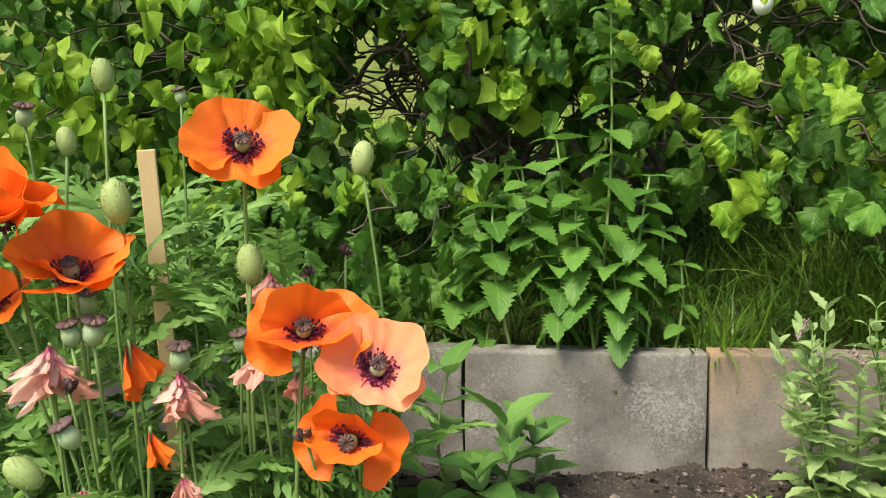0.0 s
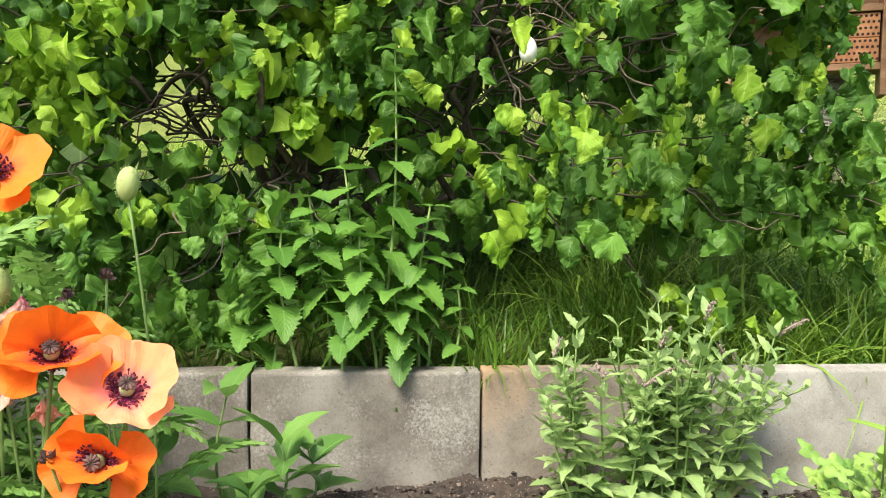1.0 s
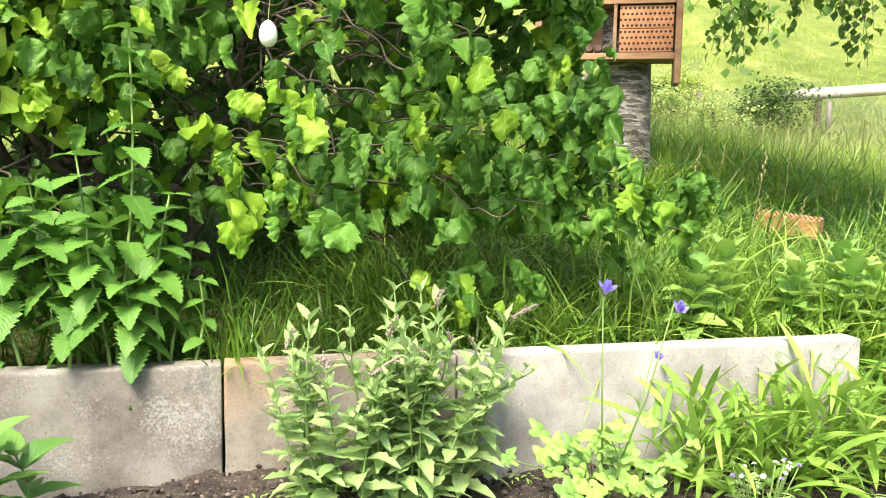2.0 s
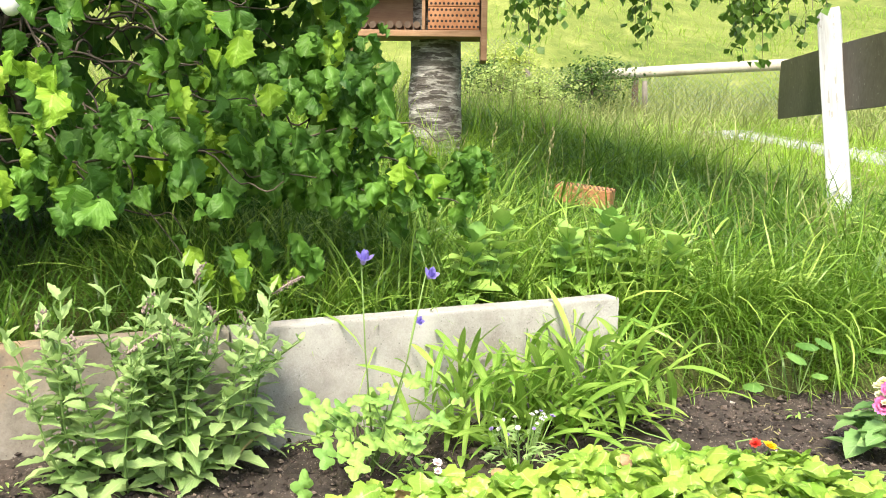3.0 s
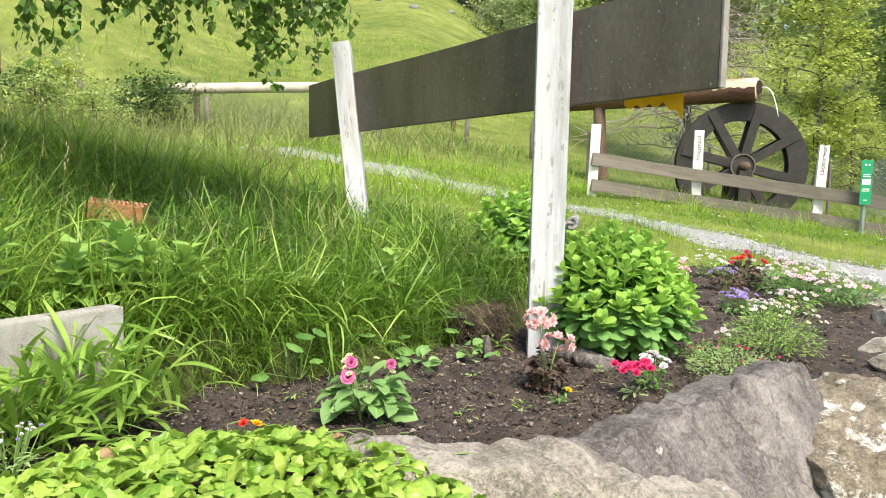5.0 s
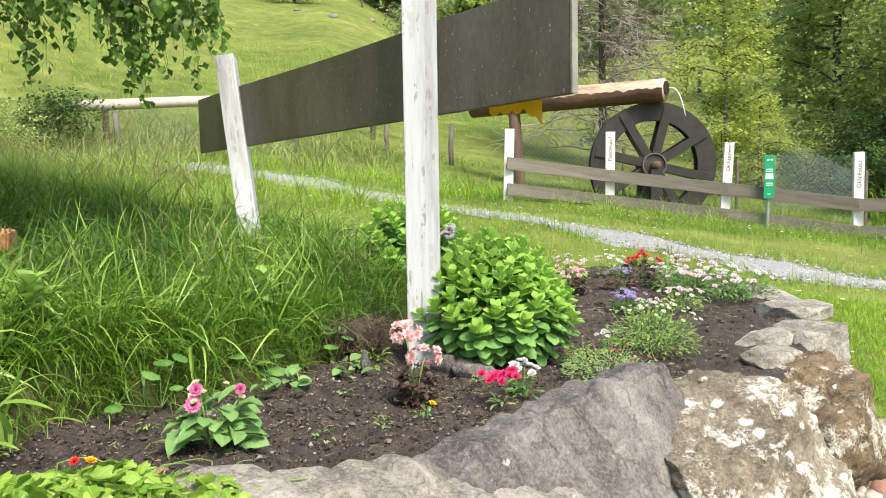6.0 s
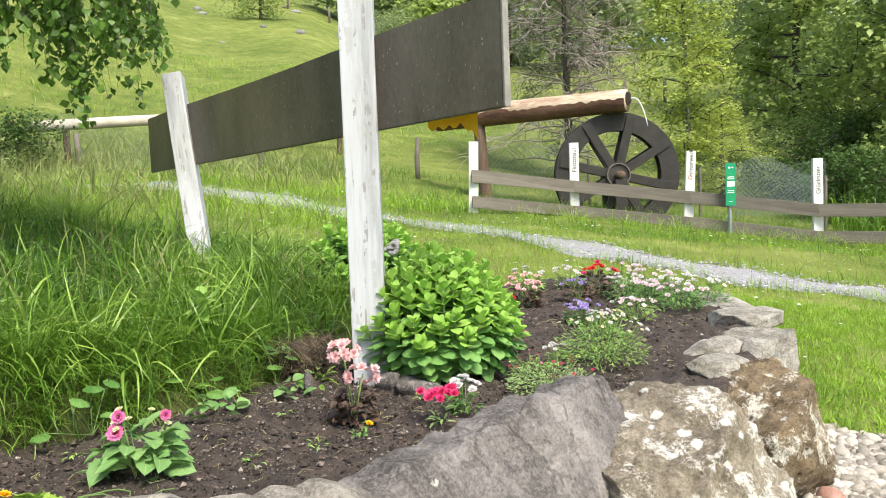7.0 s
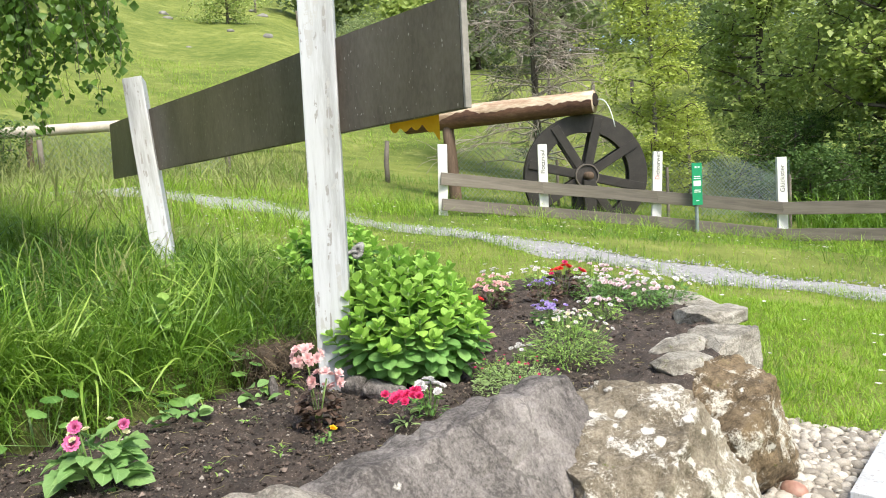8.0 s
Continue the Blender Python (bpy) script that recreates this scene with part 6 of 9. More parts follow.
field("meadow_grass", 2400, (11.5, 19.0), (8.0, 14.5), arch_f, STRAW_GREEN, (0.5, 1.0), lambda x, y: np.abs((x - 20.5) * 0.553 + (y - 8.8) * 0.833 + 0.55) < 0.5, "tall hay grass in front of the log", seed=38, lean=0.4)
field("meadow_grass", 4200, (8.0, 17.0), (6.5, 15.0), arch_f, STRAW_GREEN, (0.5, 0.95), lambda x, y: track_gap(x, y) > 0.6, "tall wispy weeds and hay grass on the slope", seed=34, lean=0.4, clump=0.35, burst=0.3)
field("meadow_grass", 2600, (15.6, 18.5), (-9.0, -2.2), arch_f, GRASS, (0.6, 1.15), lambda x, y: x > 15.5, "tall green reeds behind the fence", seed=35, lean=0.3, clump=0.2)
field("meadow_grass", 9000, (14.9, 19.0), (-6.0, 12.0), long_t, GRASS, (0.16, 0.34), lambda x, y: track_gap(x, y) > 0.8, "tall grass along the fence", seed=10, clump=0.3, burst=0.5)
field("meadow_grass", 9000, (9.0, 32.0), (8.0, 28.0), long_w, LAWN, (0.22, 0.5), lambda x, y: track_gap(x, y) > 0.7, "coarse meadow grass on the slope", seed=11, clump=0.6, burst=0.5)
field("meadow_grass", 9000, (-9.0, 4.0), (5.0, 14.0), long_w, LAWN, (0.12, 0.30), lambda x, y: off_bed(x, y), "light meadow grass behind the hazel", seed=12, clump=0.3, burst=0.4)
# daisies dotted over the lawn
fl = lobed_tpl(1.0, 8, 0.3, -0.1, 1, 16, 0.0)
rr = np.random.RandomState(14)
n = 900
P = np.column_stack([rr.uniform(5.5, 13.5, n), rr.uniform(-5, 9, n)])
P = P[off_bed(P[:, 0], P[:, 1], 0.1) & (rr.uniform(0, 1, n) < 0.35 + 0.65 * (np.sin(P[:, 0] * 1.7) * np.cos(P[:, 1] * 1.3) > 0))]
n = len(P)
P = np.column_stack([P, lawn_z(P[:, 0], P[:, 1]) + rr.uniform(0.06, 0.12, n)])
piece("white_clover", scatter("white_clover", [fl], np.zeros(n, int), poses(P, rr.uniform(0, 6, n), rr.uniform(-0.3, 0.3, n), 0, rr.uniform(0.012, 0.024, n)), WHITE), None, None, "small white clover flowers scattered over the lawn", "flowers", "", "stuff")
# turf hanging over the edge of the soil
rr = np.random.RandomState(15)
n = 4200
f = rr.uniform(0, 1, n)
ex, ey = np.interp(f, [0, 0.25, 0.5, 0.75, 1], [2.08, 2.5, 2.85, 3.35, 3.85]), np.interp(f, [0, 0.25, 0.5, 0.75, 1], [1.42, 1.33, 1.2, 1.1, 1.02])
P = np.column_stack([ex + rr.normal(0, 0.05, n), ey + np.abs(rr.normal(0, 0.12, n)) - 0.02])
P = np.column_stack([P, np.maximum(lawn_z(P[:, 0], P[:, 1]) - 0.25 * sst(0.1, -0.1, P[:, 1] - ey), soil_z(P[:, 0], P[:, 1])) - 0.01])
P = P[np.hypot(P[:, 0] - 3.68, P[:, 1] - 0.94) > 0.19]  # keep off the clod
n = len(P)
piece("grass_edge", scatter("grass_edge", long_w, rr.randint(0, 4, n), poses(P, rr.normal(math.pi, 0.9, n), rr.normal(-0.15, 0.25, n), rr.normal(0, 0.2, n), rr.uniform(0.07, 0.25, n)), GRASS), None, None, "ragged grass hanging over the edge of the soil", "grass", "", "stuff")

# arching tufts and paler blades leaning out of the turf over the soil
rr = np.random.RandomState(62)
n = 2600
f = np.clip(np.round(rr.uniform(0, 1, n) * 34) / 34 + rr.normal(0, 0.008, n), 0, 1)
ex, ey = np.interp(f, [0, 0.25, 0.5, 0.75, 1], [2.08, 2.5, 2.85, 3.35, 3.85]), np.interp(f, [0, 0.25, 0.5, 0.75, 1], [1.42, 1.33, 1.2, 1.1, 1.02])
P = np.column_stack([ex + rr.normal(0, 0.03, n), ey + 0.05 * np.sin(f * 57) + np.abs(rr.normal(0, 0.07, n)) - 0.02])
P = P[np.hypot(P[:, 0] - 3.68, P[:, 1] - 0.94) > 0.19]
n = len(P)
P = np.column_stack([P, np.maximum(lawn_z(P[:, 0], P[:, 1]) - 0.25, soil_z(P[:, 0], P[:, 1])) - 0.01])
M = poses(P, rr.uniform(0, 6.28, n), rr.normal(0, 0.45, n), rr.normal(0, 0.2, n), rr.uniform(0.10, 0.27, n))
pale = rr.uniform(0, 1, n) < 0.4
for mask, mat_ in ((pale, GRASS_LIGHT), (~pale, GRASS)):
    piece("grass_edge", scatter("grass_edge", arch_t, rr.randint(0, len(arch_t), mask.sum()), M[mask], mat_), None, None, "arching tufts of grass at the edge of the soil", "grass", "", "stuff")

# ---- contorted hazel ----
hazel = thing("hazel_shrub", (0.45, 2.35, float(lawn_z(0.45, 2.35))), "contorted hazel shrub with crumpled drooping green leaves", "shrub")
rr = np.random.RandomState(21)
# The z 2.0 blob is an unseen upper crown added to shade the interior.
BLOBS = [((0.78, 1.98, 1.10), (0.68, 0.74, 0.64), 1.0), ((1.22, 1.92, 1.00), (0.40, 0.44, 0.50), 0.50), ((1.56, 1.66, 0.60), (0.22, 0.24, 0.26), 0.26), ((0.12, 2.28, 1.42), (0.60, 0.52, 0.46), 0.55), ((-0.72, 2.35, 1.05), (0.55, 0.50, 0.50), 0.65), ((-0.20, 1.95, 0.46), (0.66, 0.34, 0.20), 0.42), ((-1.3, 2.3, 0.9), (0.5, 0.45, 0.55), 0.4), ((0.95, 1.72, 0.52), (0.55, 0.40, 0.22), 0.36), ((0.3, 2.8, 0.95), (1.7, 0.34, 0.85), 2.4), ((0.2, 1.95, 1.15), (0.45, 0.25, 0.35), 0.35), ((1.26, 1.95, 1.38), (0.32, 0.38, 0.30), 0.30), ((0.2, 2.45, 2.0), (1.3, 0.70, 0.42), 1.5), ((1.32, 1.86, 1.12), (0.20, 0.26, 0.36), 0.34), ((-0.1, 1.98, 1.0), (0.5, 0.16, 0.30), 0.40)]
g = Geo()
root = np.array([0.45, 2.38, float(lawn_z(0.45, 2.38)) - 0.05])


def twisty(a, b, n, wob, rr):
    t = np.linspace(0, 1, n)[:, None]
    P = np.array(a) * (1 - t) + np.array(b) * t
    ph = rr.uniform(0, 6.28, 6)
    fr = rr.uniform(9, 22, 3)
    for c in range(3):
        P[:, c] += wob * (np.sin(t[:, 0] * fr[c] + ph[c]) + 0.6 * np.sin(t[:, 0] * fr[c] * 2.1 + ph[c + 3])) * np.minimum(1, t[:, 0] * 6)
    return P


stems = []
for k in range(5):
    a = k * 1.26 + rr.uniform(-0.2, 0.2)
    top = root + np.array([0.55 * math.cos(a) * rr.uniform(0.4, 1.3), 0.4 * math.sin(a), rr.uniform(0.7, 1.25)])
    w = twisty(root + np.array([0.06 * math.cos(a), 0.06 * math.sin(a), 0]), top, 60, 0.040, rr)
    stems.append(w)
    g.add(*tube(w, np.linspace(0.015, 0.006, 60), 7))
# thick twisted limbs reaching out to the open side
for b in ((-0.25, 2.28, 0.92), (-0.10, 2.25, 0.80)):
    w = twisty(stems[3][22] if b[2] > 0.8 else stems[4][16], b, 64, 0.045, rr)
    stems.append(w)
    g.add(*tube(w, np.linspace(0.017, 0.006, 64), 6))
piece("branch_frame", g.mesh("branch_frame", TWIG), hazel, None, "thick dark twisted branches")
Ps = []
g = Geo()
for (c, r, share) in BLOBS:
    for _ in range(int(20 * share)):
        v = rr.normal(0, 1, 3)
        v /= np.linalg.norm(v)
        end = np.array(c) + v * np.array(r) * rr.uniform(0.55, 1.02)
        src = stems[rr.randint(len(stems))][rr.randint(32, 60)]
        if np.linalg.norm(end - src) > 1.1:
            src = np.array(c) + (src - np.array(c)) * 0.4
        w = twisty(src, end, 44, 0.020, rr)
        g.add(*tube(w, np.linspace(0.0042, 0.0014, 44), 4, False))
piece("twig", g.mesh("twig", TWIG), hazel, None, "thin corkscrew twigs", kind="stuff")
ns = 13000
for (c, r, share) in BLOBS:
    n = int(ns * share / sum(b[2] for b in BLOBS))
    v = rr.normal(0, 1, (n, 3))
    v /= np.linalg.norm(v, axis=1)[:, None]
    P = np.array(c) + v * np.array(r) * (rr.uniform(0.45, 1.06, n) ** 0.55)[:, None]
    Ps.append(P)
P = np.concatenate(Ps)
clumpy = np.array([noise.noise(Vector(p) * 4.6) for p in P])
ok = ((clumpy > np.where(P[:, 0] < 0.4, -0.42, -0.12)) | (P[:, 1] > 2.5)) & ~((P[:, 0] > 0.02) & (P[:, 0] < 0.52) & (P[:, 1] < 1.76)) & (P[:, 2] > 0.24) & (P[:, 2] < 2.5) & ~((P[:, 0] > 1.52) & (P[:, 2] > 0.66) & (P[:, 1] < 3))
gap = (np.hypot(P[:, 0] + 0.16, P[:, 2] - 0.86) < 0.13)
cave = (np.abs(P[:, 0] - 0.72) < 0.22) & (P[:, 2] < 0.52) & (P[:, 1] > 1.3)
# leaves cleared along the camera's line of sight to the egg
egg_sightline = (np.hypot(P[:, 0] - 0.621 + 0.22 * (1.6 - P[:, 1]), P[:, 2] - 0.93 + 0.14 * (1.6 - P[:, 1])) < 0.055) & (P[:, 1] < 1.66)
open_side = (P[:, 0] > 1.0) & (P[:, 2] < 0.50) & (P[:, 1] < 2.4) & (clumpy < 0.22)
P = P[ok & ~gap & ~cave & ~egg_sightline & ~open_side]
n = len(P)


def pleated_tpl(W, n, c, fold, curl, roll, pleat, twist, seed):
    """A hazel leaf: broad and blunt, pleated along its side veins, puckered all over, with a ragged toothed edge, hanging from the stalk."""
    q = np.random.RandomState(seed)
    u, s = np.linspace(0, 1, n + 1)[:, None], np.linspace(-1, 1, c)[None]
    w = W * 0.5 * np.clip(np.sin(np.pi * np.clip(u, 0.02, 0.985) ** 0.72), 0, 1) ** 0.58
    edge = np.abs(s) > 0.9
    w = w * (1 + 0.12 * q.uniform(-1, 1, (n + 1, 1))) * (1 + edge * (0.15 * np.where(np.arange(n + 1)[:, None] % 2, 1, -1) * q.uniform(0.3, 1, (n + 1, c))))
    wave = np.sin(2 * np.pi * (3.2 * u - 1.3 * np.abs(s)) + q.uniform(0, 6))
    lift = fold * np.abs(s) * w - roll * W * np.abs(s) ** 2.4 + pleat * W * wave * (0.35 + 0.65 * np.abs(s)) * np.sin(np.pi * u) ** 0.5
    for _ in range(4):
        lift = lift + 0.042 * np.sin(q.uniform(3, 9) * u + q.uniform(-4, 4) * s + q.uniform(0, 6.28)) * np.sin(np.pi * np.clip(u, 0, 1)) ** 0.4
    lift = lift + 0.03 * q.uniform(-1, 1, (n + 1, c))
    X = s * w * (1 - 0.28 * roll * np.abs(s)) + 0.09 * np.sin(3.2 * u + q.uniform(0, 6.28)) * u
    a = curl * u ** 1.2 + 0.35 * np.sin(5 * u + q.uniform(0, 6.28)) * u
    along, down = np.cumsum(np.cos(a), 0) / (n + 1), -np.cumsum(np.sin(a), 0) / (n + 1)
    tw = twist * u
    X, lift = X * np.cos(tw) - lift * np.sin(tw), X * np.sin(tw) + lift * np.cos(tw)
    V = np.stack([X, along + lift * np.sin(a), down + lift * np.cos(a)], -1).reshape(-1, 3)
    i, j = np.meshgrid(np.arange(n), np.arange(c - 1), indexing="ij")
    k = (i * c + j).ravel()
    F = np.concatenate([np.stack([k, k + 1, k + c + 1], -1), np.stack([k, k + c + 1, k + c], -1)])
    return V, F, np.stack([np.repeat(u, c, 1), np.repeat((s + 1) / 2, n + 1, 0)], -1).reshape(-1, 2)


HZ = [(0.80, 0.9, 0.9, 0.10, 0.12, 1.2), (0.70, -0.8, 1.2, 0.15, 0.13, -1.0), (0.58, 1.9, 0.2, 0.05, 0.14, -0.4), (0.86, 0.3, 0.3, 0.05, 0.10, 0.4), (0.72, 0.9, 0.6, 0.10, 0.12, -0.9), (0.80, -0.6, 0.4, 0.0, 0.12, 0.9), (0.60, 1.6, 0.4, 0.05, 0.12, 0.5), (0.75, 0.4, 1.5, 0.12, 0.12, -0.6), (0.50, 2.2, 0.8, 0.1, 0.10, 1.0), (0.90, -0.3, 0.2, 0.08, 0.09, 0.0)]
hz = [pleated_tpl(a[0], 11, 7, *a[1:], k) for k, a in enumerate(HZ)]
hz_mid = [pleated_tpl(a[0], 4, 5, *a[1:], k) for k, a in enumerate(HZ)]
hz_far = [diamond_tpl(0.9)]
yaw = rr.uniform(0, 6.28, n)
front = rr.uniform(0, 1, n) < 0.62
yaw[front] = rr.normal(math.pi, 0.9, front.sum())
M = poses(P, yaw, rr.normal(-1.20, 0.35, n), rr.normal(0, 0.5, n), np.where((P[:, 1] > 2.45) | (P[:, 2] > 1.6), rr.uniform(0.08, 0.13, n), rr.uniform(0.048, 0.092, n)))
# pale leaves more frequent left, rarer right and low down, tuned to brightness there
lime = (np.array([noise.noise(Vector(p) * 5.5 + Vector((9, 3, 1))) for p in P]) + rr.normal(0, 0.16, n) > np.where(P[:, 0] < -0.2, -0.20, np.where(P[:, 0] > 1.2, 0.30, 0.18))) & (P[:, 1] < 2.2) & ((P[:, 2] > 0.55) | (P[:, 0] > 0.5))
toward = P[:, 1] + 0.25 * np.abs(P[:, 0] - 0.7)
rank = np.argsort(np.argsort(toward)) + 4000 * (P[:, 2] > 1.6)
first, back = rank < 1500, (P[:, 1] > 2.4) | (P[:, 2] > 1.6)
leaves(hazel, "leaf", hz, M[lime & first], HAZEL_LIME, 120, toward[lime & first], "young_foliage")
leaves(hazel, "leaf", hz, M[~lime & first], HAZEL, 180, toward[~lime & first])
for mask, tp_, mat_ in ((lime & ~first & ~back, hz_mid, HAZEL_LIME), (~lime & ~first & ~back, hz_mid, HAZEL), (~first & back, hz_far, HAZEL)):
    leaves(hazel, "leaf", tp_, M[mask], mat_, 0)
# catkin
piece("catkin", mesh_of("catkin", *ball((0.06, 1.85, 0.84), (0.010, 0.010, 0.045), 8, 7)[:2], DRY_ROOT), hazel, None, "dry brown catkin")

# ---- hanging eggs ----
for x, y, z in ((0.621, 1.59, 0.919), (0.21, 2.19, 0.904)):
    egg = thing("hanging_egg", (x, y, z), "white egg ornament hanging in the hazel", "ornament", "hanging eggs")
    V, F, U = ball((x, y, z), (0.0195, 0.0195, 0.028), 12, 16)
    V[:, :2] = np.array([x, y]) + (V[:, :2] - np.array([x, y])) * (1 - 0.12 * (V[:, 2:3] - z) / 0.028)
    piece("shell", mesh_of("shell", V, F, EGG, U, True), egg)
    piece("thread", mesh_of("thread", *tube([(x, y, z + 0.026), (x + 0.004, y, z + 0.07), (x, y + 0.01, z + 0.13)], 0.0012, 4)[:2], STRAW), egg)

# ---- nettle ----


def leafy_stem(plant, base, top, pairs, size0, size1, tpls, mat, seed, r=0.004, droop=-0.35, whorl=2, first=0.15, stem_name="stem", whorl_turn=1.571, power=1.0, gain=0.9):
    """An upright stem with leaves in crossed pairs that get smaller upwards."""
    rr = np.random.RandomState(seed)
    t = np.linspace(0, 1, 9)[:, None]
    S = np.array(base) * (1 - t) + np.array(top) * t
    S[:, :2] += 0.012 * np.sin(t * 5 + seed)
    piece(stem_name, mesh_of(stem_name, *tube(S, np.linspace(r, r * 0.5, 9), 6)[:2], STEM, None, True), plant)
    P, Y, T, Z = [], [], [], []
    a = rr.uniform(0, 3)
    for k in range(pairs):
        f = first + (1 - first) * (k / max(1, pairs - 1)) ** power
        o = np.array([np.interp(f, t[:, 0], S[:, c]) for c in range(3)])
        for j in range(whorl):
            P.append(o)
            Y.append(a + j * 2 * math.pi / whorl + rr.uniform(-0.25, 0.25))
            T.append(droop + gain * f * f + rr.uniform(-0.2, 0.2))
            Z.append((size0 + (size1 - size0) * f) * rr.uniform(0.85, 1.15))
        a += whorl_turn
    M = poses(np.array(P), Y, T, rr.normal(0, 0.15, len(P)), Z)
    pk = rr.randint(0, len(tpls), len(P))
    for k in range(len(P)):
        piece("leaf", tpls[pk[k]], plant, Matrix(M[k].tolist()))


net_t = []
for k, (f, c) in enumerate(((0.2, 0.55), (0.35, 0.8), (0.1, 0.35))):
    q = leaf_tpl(1.0, 0.66, 18, 0.30, f, c, 0.16, 0.025, k, 0.72)
    net_t.append(mesh_of("leaf", q[0], q[1], NETTLE, q[2], True))
nettle = thing("nettle_plant", (0.33, 1.64, 0.15), "tall green stinging nettle with toothed leaves", "nettle")
for k, (b, tp, pr, s0, s1) in enumerate([((0.315, 1.64, 0.15), (0.356, 1.63, 0.925), 11, 0.125, 0.065), ((0.20, 1.62, 0.15), (0.17, 1.58, 0.60), 9, 0.115, 0.065), ((0.29, 1.58, 0.15), (0.27, 1.54, 0.54), 9, 0.115, 0.07), ((0.38, 1.62, 0.15), (0.42, 1.57, 0.58), 9, 0.115, 0.06), ((0.10, 1.66, 0.15), (0.09, 1.60, 0.34), 4, 0.07, 0.045), ((0.24, 1.6, 0.15), (0.22, 1.53, 0.42), 7, 0.11, 0.07), ((0.46, 1.60, 0.15), (0.48, 1.53, 0.40), 4, 0.075, 0.05), ((0.34, 1.57, 0.15), (0.34, 1.50, 0.40), 7, 0.11, 0.07), ((0.03, 1.68, 0.15), (0.0, 1.62, 0.27), 3, 0.07, 0.05), ((0.13, 1.63, 0.15), (0.10, 1.60, 0.52), 7, 0.12, 0.08), ((0.06, 1.66, 0.15), (0.03, 1.64, 0.42), 5, 0.11, 0.08), ((0.42, 1.64, 0.15), (0.46, 1.62, 0.46), 5, 0.10, 0.07), ((0.25, 1.66, 0.15), (0.24, 1.64, 0.66), 7, 0.12, 0.08)]):
    leafy_stem(nettle, b, (tp[0], tp[1] + 0.085, tp[2]), pr, s0, s1, net_t, NETTLE, 30 + k, 0.0048, -0.62, 2, 0.36 if k == 0 else 0.50, gain=0.75)

# low grass tuft by the joint of the edging
rr = np.random.RandomState(33)
n = 60
P = np.column_stack([0.56 + rr.normal(0, 0.03, n), 1.60 + rr.normal(0, 0.02, n), np.full(n, 0.18)])
piece("grass_tuft", scatter("grass_tuft", long_w, rr.randint(0, 4, n), poses(P, rr.uniform(0, 6.28, n), rr.normal(0, 0.4, n), 0, rr.uniform(0.10, 0.24, n)), GRASS), None, None, "arching tuft of light green grass on the edging", "grass", "", "stuff")


def shared(tpl, mat, name="leaf"):
    return mesh_of(name, tpl[0], tpl[1], mat, tpl[2], True)


# ---- tall mint with mauve spikes, in front of the edging ----
mint = thing("mint_plant", (0.84, 1.37, -0.03), "bushy grey-green mint with mauve flower spikes", "herb")
mt = [shared(leaf_tpl(1.0, 0.42, 10, 0.36, f, c, 0.09, 0.035, k, 0.85, twist=w), MINT) for k, (f, c, w) in enumerate(((0.3, 0.3, 0.3), (0.5, 0.7, -0.4), (0.2, 0.9, 0.5), (0.4, -0.2, 0.2)))]
rr = np.random.RandomState(41)
for k in range(28):
    bx, by = 0.85 + rr.uniform(-0.19, 0.19), 1.36 + rr.uniform(-0.05, 0.05)
    tx = bx + (bx - 0.85) * 0.45 + rr.uniform(-0.05, 0.07)
    ty = 1.36 + rr.uniform(-0.11, 0.05)
    hz_ = rr.uniform(0.24, 0.40)
    leafy_stem(mint, (bx, by, -0.04), (tx, ty, hz_), 11, 0.090, 0.042, mt, MINT, 60 + k, 0.003, 0.05, 2, 0.06, gain=0.9)
    leafy_stem(mint, (tx * 0.3 + bx * 0.7, ty * 0.3 + by * 0.7, hz_ * 0.45), (tx + rr.uniform(-0.07, 0.07), ty - rr.uniform(0.0, 0.06), hz_ * rr.uniform(0.7, 0.95)), 5, 0.055, 0.026, mt, MINT, 160 + k, 0.002, 0.2, 2, 0.25, gain=0.7)
    if k % 3 == 0:
        t = np.linspace(0, 1, 7)
        lean_ = np.array([rr.uniform(-0.02, 0.03), rr.uniform(-0.01, 0.01)])
        S = np.stack([tx + lean_[0] * t * 2.2, ty + lean_[1] * t, hz_ + 0.045 * t - 0.012 * t * t], -1)
        spike = Geo().add(*tube(S, 0.0022, 5))
        for _ in range(34):
            q = rr.uniform(0, 1)
            spike.add(*ball(S[0] + (S[-1] - S[0]) * q + rr.normal(0, 0.0032, 3), (0.0022, 0.0022, 0.003), 3, 4))
        piece("flower_spike", spike.mesh("flower_spike", SPIKE), mint, None, "mauve-brown flower spike")

# ---- broad-leaved perennials in front of the edging ----
bt = [shared(leaf_tpl(1.0, 0.50, 10, 0.40, f, c, 0.05, 0.02, k, 0.9), BROAD) for k, (f, c) in enumerate(((0.35, 0.5), (0.5, 0.9), (0.2, 0.7)))]
for x, y, h, ss in ((-0.02, 1.40, 0.24, 0.155), (0.08, 1.33, 0.17, 0.14), (-0.13, 1.38, 0.18, 0.14), (0.14, 1.42, 0.13, 0.12), (0.03, 1.27, 0.10, 0.12)):
    pl = thing("perennial_plant", (x, y, 0.0), "young perennial with glossy toothed green leaves", "plant", "young perennials by the edging")
    leafy_stem(pl, (x, y, -0.03), (x + 0.01, y - 0.01, h), 5, ss, ss * 0.75, bt, BROAD, int(1000 * x) % 97, 0.004, -0.05, 2, 0.25)

